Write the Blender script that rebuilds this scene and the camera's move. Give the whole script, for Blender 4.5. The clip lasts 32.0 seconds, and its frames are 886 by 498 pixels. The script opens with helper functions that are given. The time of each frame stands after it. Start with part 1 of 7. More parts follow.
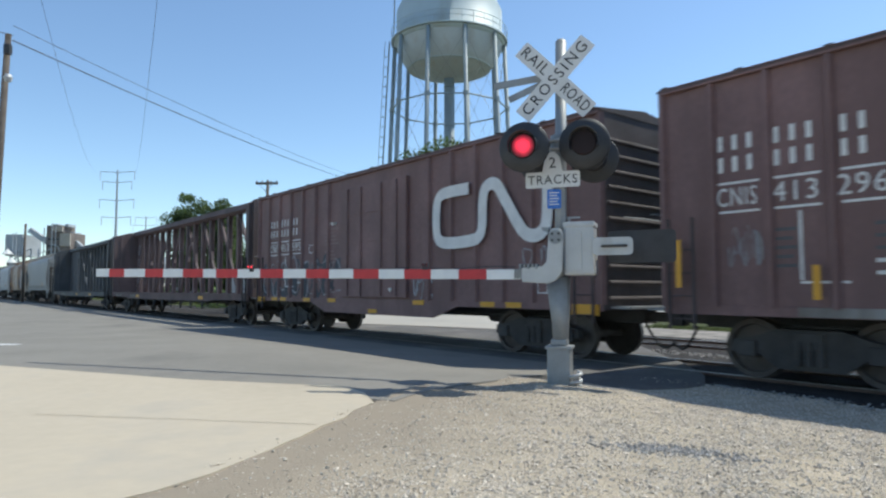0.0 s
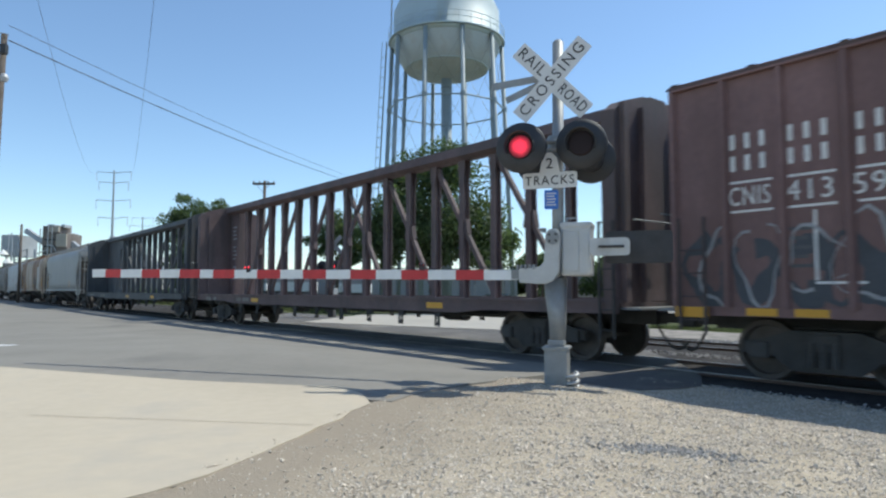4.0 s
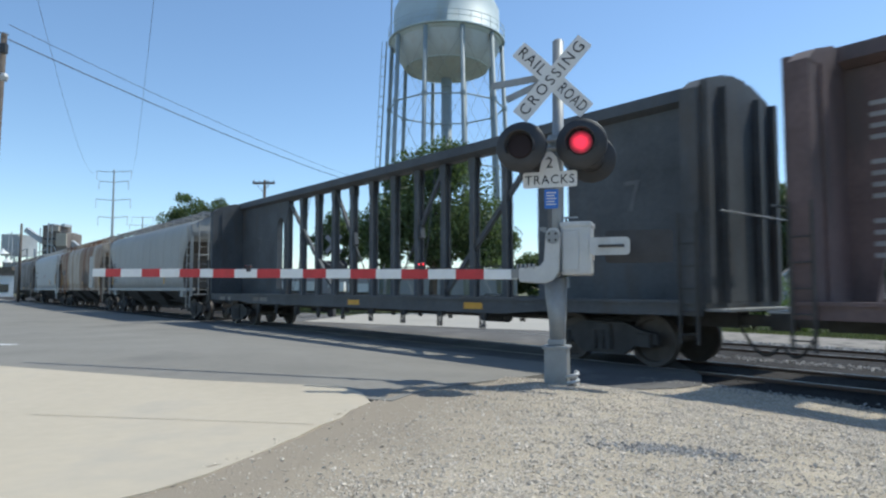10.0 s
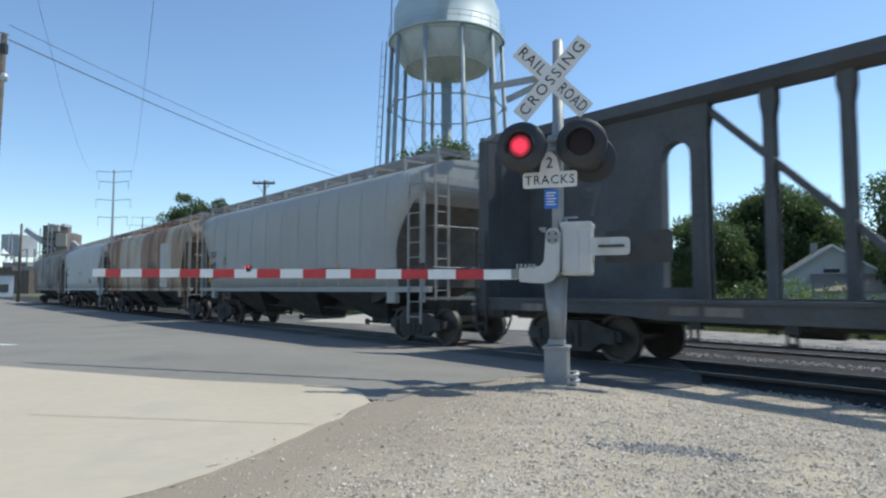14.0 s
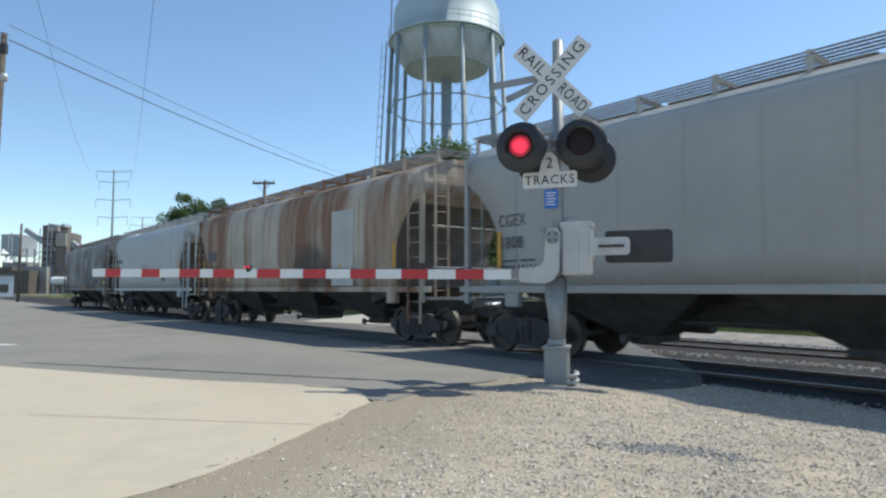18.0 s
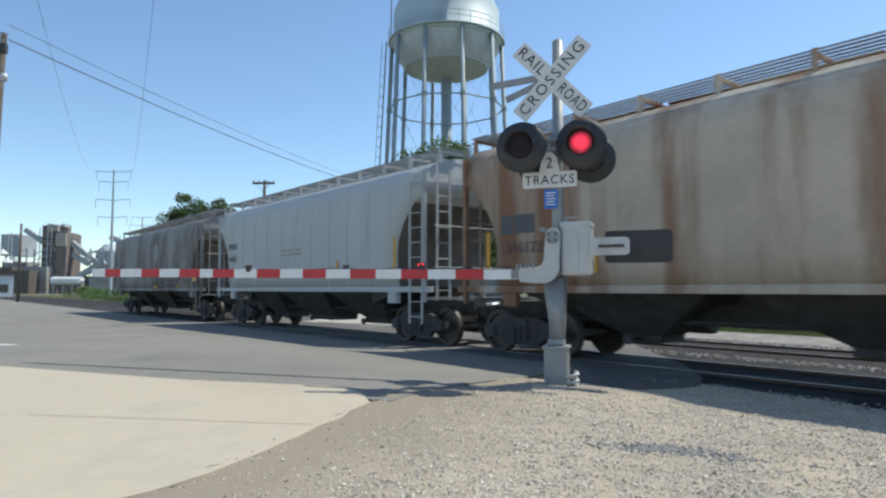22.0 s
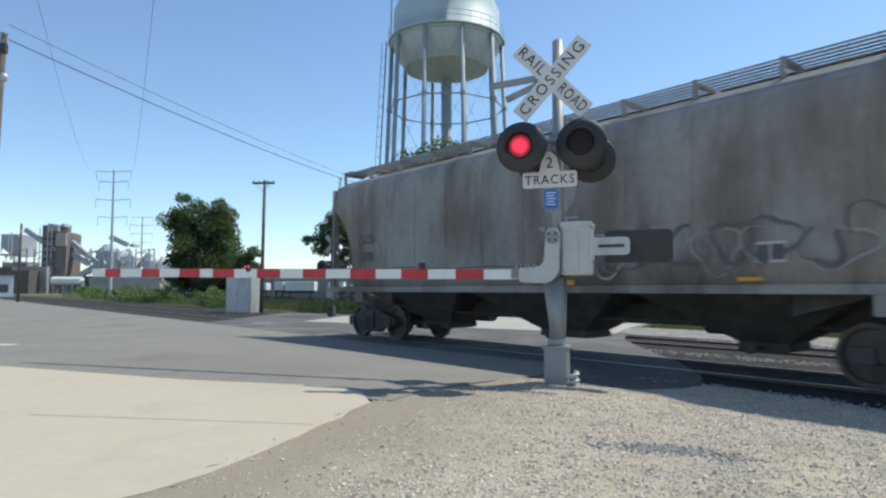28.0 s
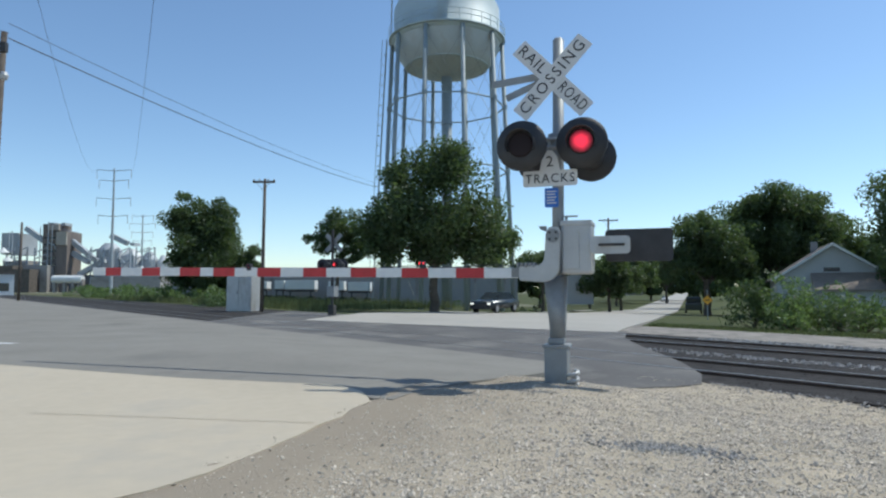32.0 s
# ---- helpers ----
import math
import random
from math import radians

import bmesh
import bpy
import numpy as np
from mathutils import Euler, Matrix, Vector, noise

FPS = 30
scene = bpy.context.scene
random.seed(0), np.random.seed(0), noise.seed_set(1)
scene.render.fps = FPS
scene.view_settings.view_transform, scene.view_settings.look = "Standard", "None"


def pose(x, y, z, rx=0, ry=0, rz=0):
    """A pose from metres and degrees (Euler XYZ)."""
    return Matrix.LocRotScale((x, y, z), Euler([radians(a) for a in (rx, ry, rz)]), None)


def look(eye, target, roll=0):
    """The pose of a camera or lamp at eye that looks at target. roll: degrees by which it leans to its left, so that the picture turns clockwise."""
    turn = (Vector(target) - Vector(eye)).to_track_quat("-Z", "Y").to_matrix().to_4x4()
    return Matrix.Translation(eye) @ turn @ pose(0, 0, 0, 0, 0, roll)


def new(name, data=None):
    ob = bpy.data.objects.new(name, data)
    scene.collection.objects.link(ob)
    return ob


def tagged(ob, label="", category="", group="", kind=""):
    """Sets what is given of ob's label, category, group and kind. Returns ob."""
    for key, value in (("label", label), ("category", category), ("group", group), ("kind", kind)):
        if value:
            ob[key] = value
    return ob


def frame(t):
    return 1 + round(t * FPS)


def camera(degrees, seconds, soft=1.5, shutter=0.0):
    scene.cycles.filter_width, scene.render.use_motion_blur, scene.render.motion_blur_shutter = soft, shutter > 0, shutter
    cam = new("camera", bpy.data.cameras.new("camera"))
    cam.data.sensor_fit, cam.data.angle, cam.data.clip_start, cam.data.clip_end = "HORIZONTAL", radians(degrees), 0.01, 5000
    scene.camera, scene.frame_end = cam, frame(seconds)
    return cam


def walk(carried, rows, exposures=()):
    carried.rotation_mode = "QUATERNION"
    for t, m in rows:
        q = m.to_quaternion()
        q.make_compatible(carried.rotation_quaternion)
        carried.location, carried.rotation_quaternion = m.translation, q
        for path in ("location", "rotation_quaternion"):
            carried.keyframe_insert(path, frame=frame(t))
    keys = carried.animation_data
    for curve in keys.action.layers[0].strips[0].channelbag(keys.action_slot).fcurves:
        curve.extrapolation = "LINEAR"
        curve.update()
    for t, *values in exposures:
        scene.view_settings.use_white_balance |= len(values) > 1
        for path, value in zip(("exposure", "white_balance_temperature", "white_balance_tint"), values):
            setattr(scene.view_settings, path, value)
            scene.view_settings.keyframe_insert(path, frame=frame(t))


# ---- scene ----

# ---- camera ----
EXPO = 0.1
CAM_ROWS = [
    (0.0, pose(0, 0, 1.37, 93.60, 0, 0.25)),
    (0.15, pose(0, 0, 1.37, 93.60, 0, 0.25)),
    (0.5, pose(0, 0, 1.37, 93.69, 0, -0.03)),
    (3.0, pose(0, 0, 1.37, 93.69, 0, 0)),
    (5.5, pose(0, 0, 1.37, 93.58, 0, 0)),
    (14.0, pose(0, 0, 1.37, 93.60, 0, 0)),
    (24.0, pose(0, 0, 1.37, 93.60, 0, -0.02)),
    (29.5, pose(0, 0, 1.37, 93.58, 0, 0)),
    (30.5, pose(0, 0, 1.37, 93.49, 0, 0.03)),
    (32.0, pose(0, 0, 1.37, 93.48, 0, 0.02)),
]
cam = camera(69.2, 32.0, soft=2.3, shutter=0.5)
walk(cam, CAM_ROWS, exposures=[(t, EXPO + e, k, 3.5) for t, e, k in ((0.0, 0.18, 6350), (3.6, 0.16, 6330), (5.6, 0.10, 6150), (14.0, 0.08, 6180), (17.0, 0.14, 6380), (20.0, 0.15, 6400), (28.5, 0.14, 6350), (30.5, -0.02, 6180), (32.0, -0.10, 6150))])

# ---- world and sun ----
SUN_EL = 57.3
SUN_FROM = Vector((0.913 * math.cos(radians(SUN_EL)), 0.408 * math.cos(radians(SUN_EL)), math.sin(radians(SUN_EL))))
world = bpy.data.worlds.new("sky")
scene.world = world
world.use_nodes = True
wn = world.node_tree.nodes
wn.clear()
w_out = wn.new("ShaderNodeOutputWorld")
w_bg = wn.new("ShaderNodeBackground")
w_sky = wn.new("ShaderNodeTexSky")
w_sky.sky_type = "NISHITA"
w_sky.sun_disc = False
w_sky.sun_elevation = radians(SUN_EL)
w_sky.sun_rotation = math.atan2(SUN_FROM.x, SUN_FROM.y)
w_sky.air_density = 1.0
w_sky.dust_density = 0.3
w_sky.altitude = 600
w_sky.ozone_density = 2.7
w_bg.inputs["Strength"].default_value = 0.15
world.node_tree.links.new(w_sky.outputs[0], w_bg.inputs[0])
world.node_tree.links.new(w_bg.outputs[0], w_out.inputs[0])
sun_data = bpy.data.lights.new("sun", "SUN")
sun_data.energy = 3.7
sun_data.angle = radians(0.6)
sun_data.color = (1.0, 0.95, 0.87)
sun = new("sun", sun_data)
sun.matrix_world = look(SUN_FROM * 100, (0, 0, 0))


# ---- materials ----
def mat(name, base, rough=0.6, metal=0.0, var=0.18, scale=2.0, bump=0.0, bscale=40.0, stain=None, stain_at=0.55,
        stain_scale=1.5, streak=1.0, spec=0.4, island=0.0, objvar=0.0, emit=None, strength=0.0, leafy=0.0):
    """A procedural surface: base colour with two scales of variation, stains of a second colour (streak < 1 draws them out
    downwards), fine relief, and variation from piece to piece."""
    m = bpy.data.materials.new(name)
    m.use_nodes = True
    nt = m.node_tree
    nd, ln = nt.nodes, nt.links
    bs = nd["Principled BSDF"]
    bs.inputs["Roughness"].default_value = rough
    bs.inputs["Metallic"].default_value = metal
    bs.inputs["Specular IOR Level"].default_value = spec
    tc = nd.new("ShaderNodeTexCoord")
    n1 = nd.new("ShaderNodeTexNoise")
    n1.inputs["Scale"].default_value = scale
    n1.inputs["Detail"].default_value = 6
    ln.new(tc.outputs["Object"], n1.inputs["Vector"])
    n2 = nd.new("ShaderNodeTexNoise")
    n2.inputs["Scale"].default_value = scale * 13
    n2.inputs["Detail"].default_value = 3
    ln.new(tc.outputs["Object"], n2.inputs["Vector"])
    add = nd.new("ShaderNodeMath")
    add.operation = "MULTIPLY_ADD"
    add.inputs[1].default_value = 0.45
    ln.new(n2.outputs["Fac"], add.inputs[0])
    ln.new(n1.outputs["Fac"], add.inputs[2])
    mr = nd.new("ShaderNodeMapRange")
    mr.inputs["From Min"].default_value = 0.45
    mr.inputs["From Max"].default_value = 1.0
    mr.inputs["To Min"].default_value = 1 - var
    mr.inputs["To Max"].default_value = 1 + var
    ln.new(add.outputs[0], mr.inputs["Value"])
    val = mr.outputs[0]
    for amount, kind in ((island, "geo"), (objvar, "obj")):
        if amount:
            src = nd.new("ShaderNodeNewGeometry" if kind == "geo" else "ShaderNodeObjectInfo")
            rr = nd.new("ShaderNodeMapRange")
            rr.inputs["To Min"].default_value = 1 - amount
            rr.inputs["To Max"].default_value = 1 + amount
            ln.new(src.outputs["Random Per Island" if kind == "geo" else "Random"], rr.inputs["Value"])
            mu = nd.new("ShaderNodeMath")
            mu.operation = "MULTIPLY"
            ln.new(val, mu.inputs[0])
            ln.new(rr.outputs[0], mu.inputs[1])
            val = mu.outputs[0]
    vm = nd.new("ShaderNodeVectorMath")
    vm.operation = "SCALE"
    vm.inputs[0].default_value = base
    ln.new(val, vm.inputs["Scale"])
    col = vm.outputs[0]
    if stain:
        mp = nd.new("ShaderNodeMapping")
        mp.inputs["Scale"].default_value = (1, 1, streak)
        ln.new(tc.outputs["Object"], mp.inputs["Vector"])
        n3 = nd.new("ShaderNodeTexNoise")
        n3.inputs["Scale"].default_value = stain_scale
        n3.inputs["Detail"].default_value = 8
        n3.inputs["Roughness"].default_value = 0.62
        ln.new(mp.outputs[0], n3.inputs["Vector"])
        sr = nd.new("ShaderNodeMapRange")
        sr.inputs["From Min"].default_value = stain_at - 0.06
        sr.inputs["From Max"].default_value = stain_at + 0.10
        ln.new(n3.outputs["Fac"], sr.inputs["Value"])
        mx = nd.new("ShaderNodeMix")
        mx.data_type = "RGBA"
        mx.inputs["B"].default_value = (*stain, 1)
        for i in mx.inputs:
            if i.identifier == "A_Color":
                ln.new(col, i)
            elif i.identifier == "B_Color":
                i.default_value = (*stain, 1)
            elif i.identifier == "Factor_Float":
                ln.new(sr.outputs[0], i)
        col = [o for o in mx.outputs if o.identifier == "Result_Color"][0]
    ln.new(col, bs.inputs["Base Color"])
    if leafy:
        tr = nd.new("ShaderNodeBsdfTranslucent")
        ms = nd.new("ShaderNodeMixShader")
        gain = nd.new("ShaderNodeVectorMath")
        gain.operation = "MULTIPLY"
        gain.inputs[1].default_value = (1.5, 1.6, 0.9)
        ln.new(col, gain.inputs[0])
        ln.new(gain.outputs[0], tr.inputs["Color"])
        ms.inputs[0].default_value = leafy
        ln.new(bs.outputs[0], ms.inputs[1])
        ln.new(tr.outputs[0], ms.inputs[2])
        ln.new(ms.outputs[0], nd["Material Output"].inputs["Surface"])
    if bump:
        nb = nd.new("ShaderNodeTexNoise")
        nb.inputs["Scale"].default_value = bscale
        nb.inputs["Detail"].default_value = 5
        ln.new(tc.outputs["Object"], nb.inputs["Vector"])
        bp = nd.new("ShaderNodeBump")
        bp.inputs["Strength"].default_value = bump
        bp.inputs["Distance"].default_value = 0.02
        ln.new(nb.outputs["Fac"], bp.inputs["Height"])
        ln.new(bp.outputs[0], bs.inputs["Normal"])
    if emit:
        bs.inputs["Emission Color"].default_value = (*emit, 1)
        bs.inputs["Emission Strength"].default_value = strength
    return m


M = {
    "asphalt": mat("asphalt", (0.225, 0.207, 0.178), 0.9, var=0.14, scale=0.5, bump=0.35, bscale=60, stain=(0.17, 0.157, 0.138), stain_at=0.6, stain_scale=0.35),
    "asphalt_dark": mat("asphalt_dark", (0.115, 0.107, 0.10), 0.9, var=0.2, scale=0.7, bump=0.4, bscale=50, stain=(0.20, 0.185, 0.165), stain_at=0.56, stain_scale=0.5),
    "concrete": mat("concrete", (0.475, 0.405, 0.305), 0.85, var=0.10, scale=0.6, bump=0.15, bscale=80, stain=(0.41, 0.36, 0.29), stain_at=0.60, stain_scale=0.6),
    "road_far": mat("road_concrete", (0.39, 0.358, 0.31), 0.85, var=0.12, scale=0.3, stain=(0.33, 0.31, 0.28), stain_at=0.6, stain_scale=0.3),
    "dirt": mat("dirt", (0.30, 0.255, 0.20), 0.95, var=0.2, scale=1.2, bump=0.5, bscale=45, stain=(0.22, 0.185, 0.145), stain_at=0.58),
    "gravel": mat("gravel_bed", (0.475, 0.40, 0.30), 0.95, var=0.18, scale=2.0, bump=0.7, bscale=70, stain=(0.39, 0.33, 0.255), stain_at=0.57, stain_scale=1.0, spec=0.1),
    "stone": mat("stone", (0.56, 0.49, 0.40), 0.9, var=0.12, scale=8, island=0.30),
    "ballast": mat("ballast_bed", (0.046, 0.042, 0.040), 0.95, var=0.35, scale=3, bump=0.6, bscale=22, spec=0.1),
    "ballast_stone": mat("ballast_stone", (0.30, 0.285, 0.27), 0.9, var=0.2, scale=8, island=0.5),
    "oily_stone": mat("oily_stone", (0.042, 0.038, 0.036), 0.9, var=0.2, scale=8, island=0.4, spec=0.1),
    "grey_gravel": mat("grey_gravel", (0.29, 0.262, 0.23), 0.95, var=0.25, scale=1.2, bump=0.8, bscale=30, stain=(0.17, 0.155, 0.14), stain_at=0.55, spec=0.1),
    "mid_stone": mat("mid_stone", (0.30, 0.285, 0.265), 0.9, var=0.2, scale=8, island=0.4),
    "soil": mat("ground_soil", (0.16, 0.16, 0.105), 0.95, var=0.3, scale=0.15, bump=0.4, bscale=4, stain=(0.22, 0.19, 0.13), stain_at=0.6, stain_scale=0.1, spec=0.05),
    "grass": mat("grass", (0.13, 0.145, 0.075), 0.9, var=0.3, scale=0.6, island=0.35, spec=0.05, leafy=0.25),
    "leaf": mat("leaf", (0.085, 0.118, 0.055), 0.5, var=0.3, scale=0.4, island=0.35, spec=0.4, leafy=0.42),
    "leaf_light": mat("leaf_light", (0.13, 0.18, 0.08), 0.5, var=0.3, scale=0.4, island=0.4, spec=0.4, leafy=0.42),
    "bark": mat("bark", (0.12, 0.095, 0.07), 0.95, var=0.3, scale=5, bump=0.7, bscale=20),
    "pole_wood": mat("pole_wood", (0.12, 0.10, 0.085), 0.9, var=0.25, scale=3, bump=0.4, bscale=25, streak=0.1, stain=(0.13, 0.1, 0.08)),
    "tie_wood": mat("tie_wood", (0.065, 0.056, 0.05), 0.95, var=0.3, scale=4, bump=0.6, bscale=30, objvar=0.3),
    "rail": mat("rail_steel", (0.16, 0.11, 0.085), 0.6, 0.5, var=0.2, scale=5),
    "rail_top": mat("rail_polished", (0.30, 0.28, 0.26), 0.42, 0.9, var=0.08, scale=5),
    "galv": mat("galvanised", (0.30, 0.31, 0.315), 0.55, 0.35, var=0.14, scale=6, bump=0.08, stain=(0.20, 0.195, 0.19), stain_at=0.60),
    "silver": mat("silver_paint", (0.48, 0.485, 0.485), 0.45, 0.25, var=0.10, scale=4, stain=(0.34, 0.32, 0.30), stain_at=0.60, streak=0.3),
    "sign": mat("sign_white", (0.70, 0.69, 0.68), 0.5, var=0.05, scale=6, stain=(0.62, 0.60, 0.55), stain_at=0.66),
    "black": mat("black_paint", (0.045, 0.045, 0.048), 0.55, var=0.25, scale=6),
    "letter": mat("letter_black", (0.03, 0.03, 0.035), 0.6, var=0.15),
    "blue": mat("sign_blue", (0.05, 0.17, 0.55), 0.5, var=0.12),
    "stripe_red": mat("stripe_red", (0.52, 0.045, 0.05), 0.5, var=0.12, scale=8),
    "stripe_white": mat("stripe_white", (0.78, 0.78, 0.77), 0.5, var=0.06, scale=8),
    "lamp_on": mat("lamp_red_glow", (0.10, 0.012, 0.018), 0.4, emit=(1.0, 0.034, 0.08), strength=1.05, var=0.05),
    "lamp_off": mat("lamp_red_dark", (0.030, 0.022, 0.024), 0.6, var=0.1, spec=0.15),
    "led": mat("led_red", (0.6, 0.03, 0.03), 0.3, emit=(1.0, 0.04, 0.06), strength=1.3),
    "tank": mat("tank_paint", (0.48, 0.55, 0.56), 0.55, var=0.06, scale=0.5, stain=(0.42, 0.44, 0.40), stain_at=0.64, stain_scale=0.5, streak=0.3),
    "tank_low": mat("tank_bottom", (0.52, 0.555, 0.56), 0.6, var=0.08, scale=0.5, stain=(0.44, 0.43, 0.40), stain_at=0.6, stain_scale=0.6),
    "leg": mat("tower_leg_paint", (0.30, 0.345, 0.36), 0.6, var=0.1, scale=1.0),
    "yellow": mat("reflector_yellow", (0.66, 0.34, 0.04), 0.5, var=0.1),
    "white_mark": mat("white_marking", (0.70, 0.69, 0.67), 0.6, var=0.12, scale=4),
    "grey_mark": mat("dark_marking", (0.10, 0.10, 0.105), 0.6, var=0.15, scale=4),
    "box_brown": mat("boxcar_brown", (0.195, 0.116, 0.110), 0.6, var=0.25, scale=0.8, bump=0.05, stain=(0.155, 0.092, 0.085), stain_at=0.56, stain_scale=0.9, streak=0.25),
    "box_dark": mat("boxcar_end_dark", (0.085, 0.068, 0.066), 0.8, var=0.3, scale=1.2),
    "beam_brown": mat("beam_brown", (0.135, 0.096, 0.094), 0.75, var=0.3, scale=1.0, stain=(0.10, 0.08, 0.078), streak=0.25),
    "beam_dark": mat("beam_dark", (0.085, 0.089, 0.094), 0.7, var=0.3, scale=1.0, stain=(0.09, 0.08, 0.072), stain_at=0.6, streak=0.25),
    "hop_grey": mat("hopper_grey", (0.385, 0.38, 0.36), 0.65, var=0.10, scale=0.5, stain=(0.36, 0.345, 0.315), stain_at=0.6, stain_scale=0.8, streak=0.2),
    "hop_rust": mat("hopper_rusty", (0.50, 0.43, 0.345), 0.75, var=0.18, scale=0.7, stain=(0.24, 0.125, 0.07), stain_at=0.50, stain_scale=0.75, streak=0.12),
    "hop_light": mat("hopper_light_grey", (0.47, 0.475, 0.465), 0.6, var=0.08, scale=0.5, stain=(0.36, 0.355, 0.34), stain_at=0.66, streak=0.2),
    "hop_dirty": mat("hopper_dirty", (0.30, 0.285, 0.265), 0.8, var=0.25, scale=0.5, stain=(0.17, 0.145, 0.125), stain_at=0.52, stain_scale=0.7, streak=0.35),
    "dark_brown": mat("dark_brown_mottle", (0.14, 0.118, 0.10), 0.9, var=0.3, scale=0.9, stain=(0.09, 0.078, 0.068), stain_at=0.55),
    "spray_pale": mat("spray_pale", (0.32, 0.32, 0.33), 0.7, var=0.2, scale=2),
    "spray_dark": mat("spray_dark", (0.075, 0.08, 0.09), 0.7, var=0.2, scale=2),
    "fade": mat("faded_round_mark", (0.335, 0.32, 0.30), 0.8, var=0.25, scale=1.5, stain=(0.31, 0.295, 0.275), stain_at=0.5, stain_scale=2.0),
    "scuff": mat("faded_mark", (0.13, 0.13, 0.135), 0.8, var=0.2, scale=3),
    "under": mat("underframe_black", (0.068, 0.064, 0.061), 0.85, var=0.35, scale=3),
    "wheel": mat("wheel_steel", (0.10, 0.085, 0.075), 0.6, 0.3, var=0.3, scale=5),
    "grate": mat("walkway_grating", (0.27, 0.275, 0.28), 0.55, 0.3, var=0.2, scale=5),
    "patch": mat("white_patch", (0.50, 0.485, 0.45), 0.65, var=0.12, scale=1.0, stain=(0.40, 0.36, 0.31), stain_at=0.6, stain_scale=0.9, streak=0.2),
    "brick_far": mat("plant_concrete", (0.33, 0.31, 0.29), 0.9, var=0.15, scale=0.1, stain=(0.22, 0.2, 0.19), stain_at=0.55, stain_scale=0.15),
    "plant_metal": mat("plant_metal", (0.42, 0.44, 0.46), 0.6, 0.2, var=0.15, scale=0.2),
    "far_white": mat("white_wall", (0.72, 0.72, 0.70), 0.8, var=0.06, scale=0.5),
    "siding": mat("house_siding", (0.46, 0.47, 0.47), 0.7, var=0.05, scale=1.0),
    "roof": mat("roof_shingle", (0.16, 0.14, 0.13), 0.9, var=0.2, scale=2),
    "porch": mat("porch_shingle", (0.27, 0.22, 0.18), 0.9, var=0.2, scale=2),
    "glass": mat("window_glass", (0.03, 0.04, 0.05), 0.08, var=0.1, spec=0.6),
    "car_paint": mat("car_paint", (0.035, 0.045, 0.05), 0.25, 0.3, var=0.05, spec=0.6),
    "headlight": mat("headlight", (0.8, 0.8, 0.75), 0.1, emit=(1, 0.95, 0.85), strength=1.2),
    "tyre": mat("tyre", (0.02, 0.02, 0.02), 0.85, var=0.2),
    "shed": mat("warehouse_grey", (0.31, 0.31, 0.305), 0.7, var=0.08, scale=0.2),
    "wire": mat("wire", (0.05, 0.05, 0.055), 0.6),
    "mark_faint": mat("faded_white_mark", (0.25, 0.18, 0.172), 0.7, var=0.15, scale=4),
    "red_scuff": mat("faded_red_mark", (0.40, 0.30, 0.29), 0.8, var=0.2, scale=3),
    "process": mat("process_tower_cladding", (0.21, 0.175, 0.155), 0.85, var=0.18, scale=0.12, stain=(0.14, 0.12, 0.11), stain_at=0.55, stain_scale=0.2, streak=0.3),
    # paler than the process tower: its sunlit face is put into the colour
    "panel_lit": mat("lit_tone_panel", (0.40, 0.36, 0.31), 0.85, var=0.15, scale=0.15),
    "orange": mat("sign_orange", (0.85, 0.40, 0.04), 0.5),
}


def dirt_band(m, dirt):
    """Bare packed dirt along the concrete, giving way to gravel farther from it."""
    nd, ln = m.node_tree.nodes, m.node_tree.links
    bs = nd["Principled BSDF"]
    base = bs.inputs["Base Color"].links[0].from_socket
    tc = nd.new("ShaderNodeTexCoord")
    across = nd.new("ShaderNodeVectorMath")
    across.operation = "DOT_PRODUCT"
    across.inputs[1].default_value = (0.933, -0.36, 0)
    ln.new(tc.outputs["Object"], across.inputs[0])
    ns = nd.new("ShaderNodeTexNoise")
    ns.inputs["Scale"].default_value = 1.6
    ns.inputs["Detail"].default_value = 7
    ln.new(tc.outputs["Object"], ns.inputs["Vector"])
    ad = nd.new("ShaderNodeMath")
    ad.operation = "MULTIPLY_ADD"
    ad.inputs[1].default_value = 1.5
    ln.new(ns.outputs["Fac"], ad.inputs[0])
    ln.new(across.outputs["Value"], ad.inputs[2])
    mr = nd.new("ShaderNodeMapRange")
    mr.inputs["From Min"].default_value = -1.5
    mr.inputs["From Max"].default_value = -0.2
    mr.inputs["To Min"].default_value = 1.0
    mr.inputs["To Max"].default_value = 0.0
    ln.new(ad.outputs[0], mr.inputs["Value"])
    mx = nd.new("ShaderNodeMix")
    mx.data_type = "RGBA"
    for i in mx.inputs:
        if i.identifier == "A_Color":
            ln.new(base, i)
        elif i.identifier == "B_Color":
            i.default_value = (*dirt, 1)
        elif i.identifier == "Factor_Float":
            ln.new(mr.outputs[0], i)
    ln.new([o for o in mx.outputs if o.identifier == "Result_Color"][0], bs.inputs["Base Color"])


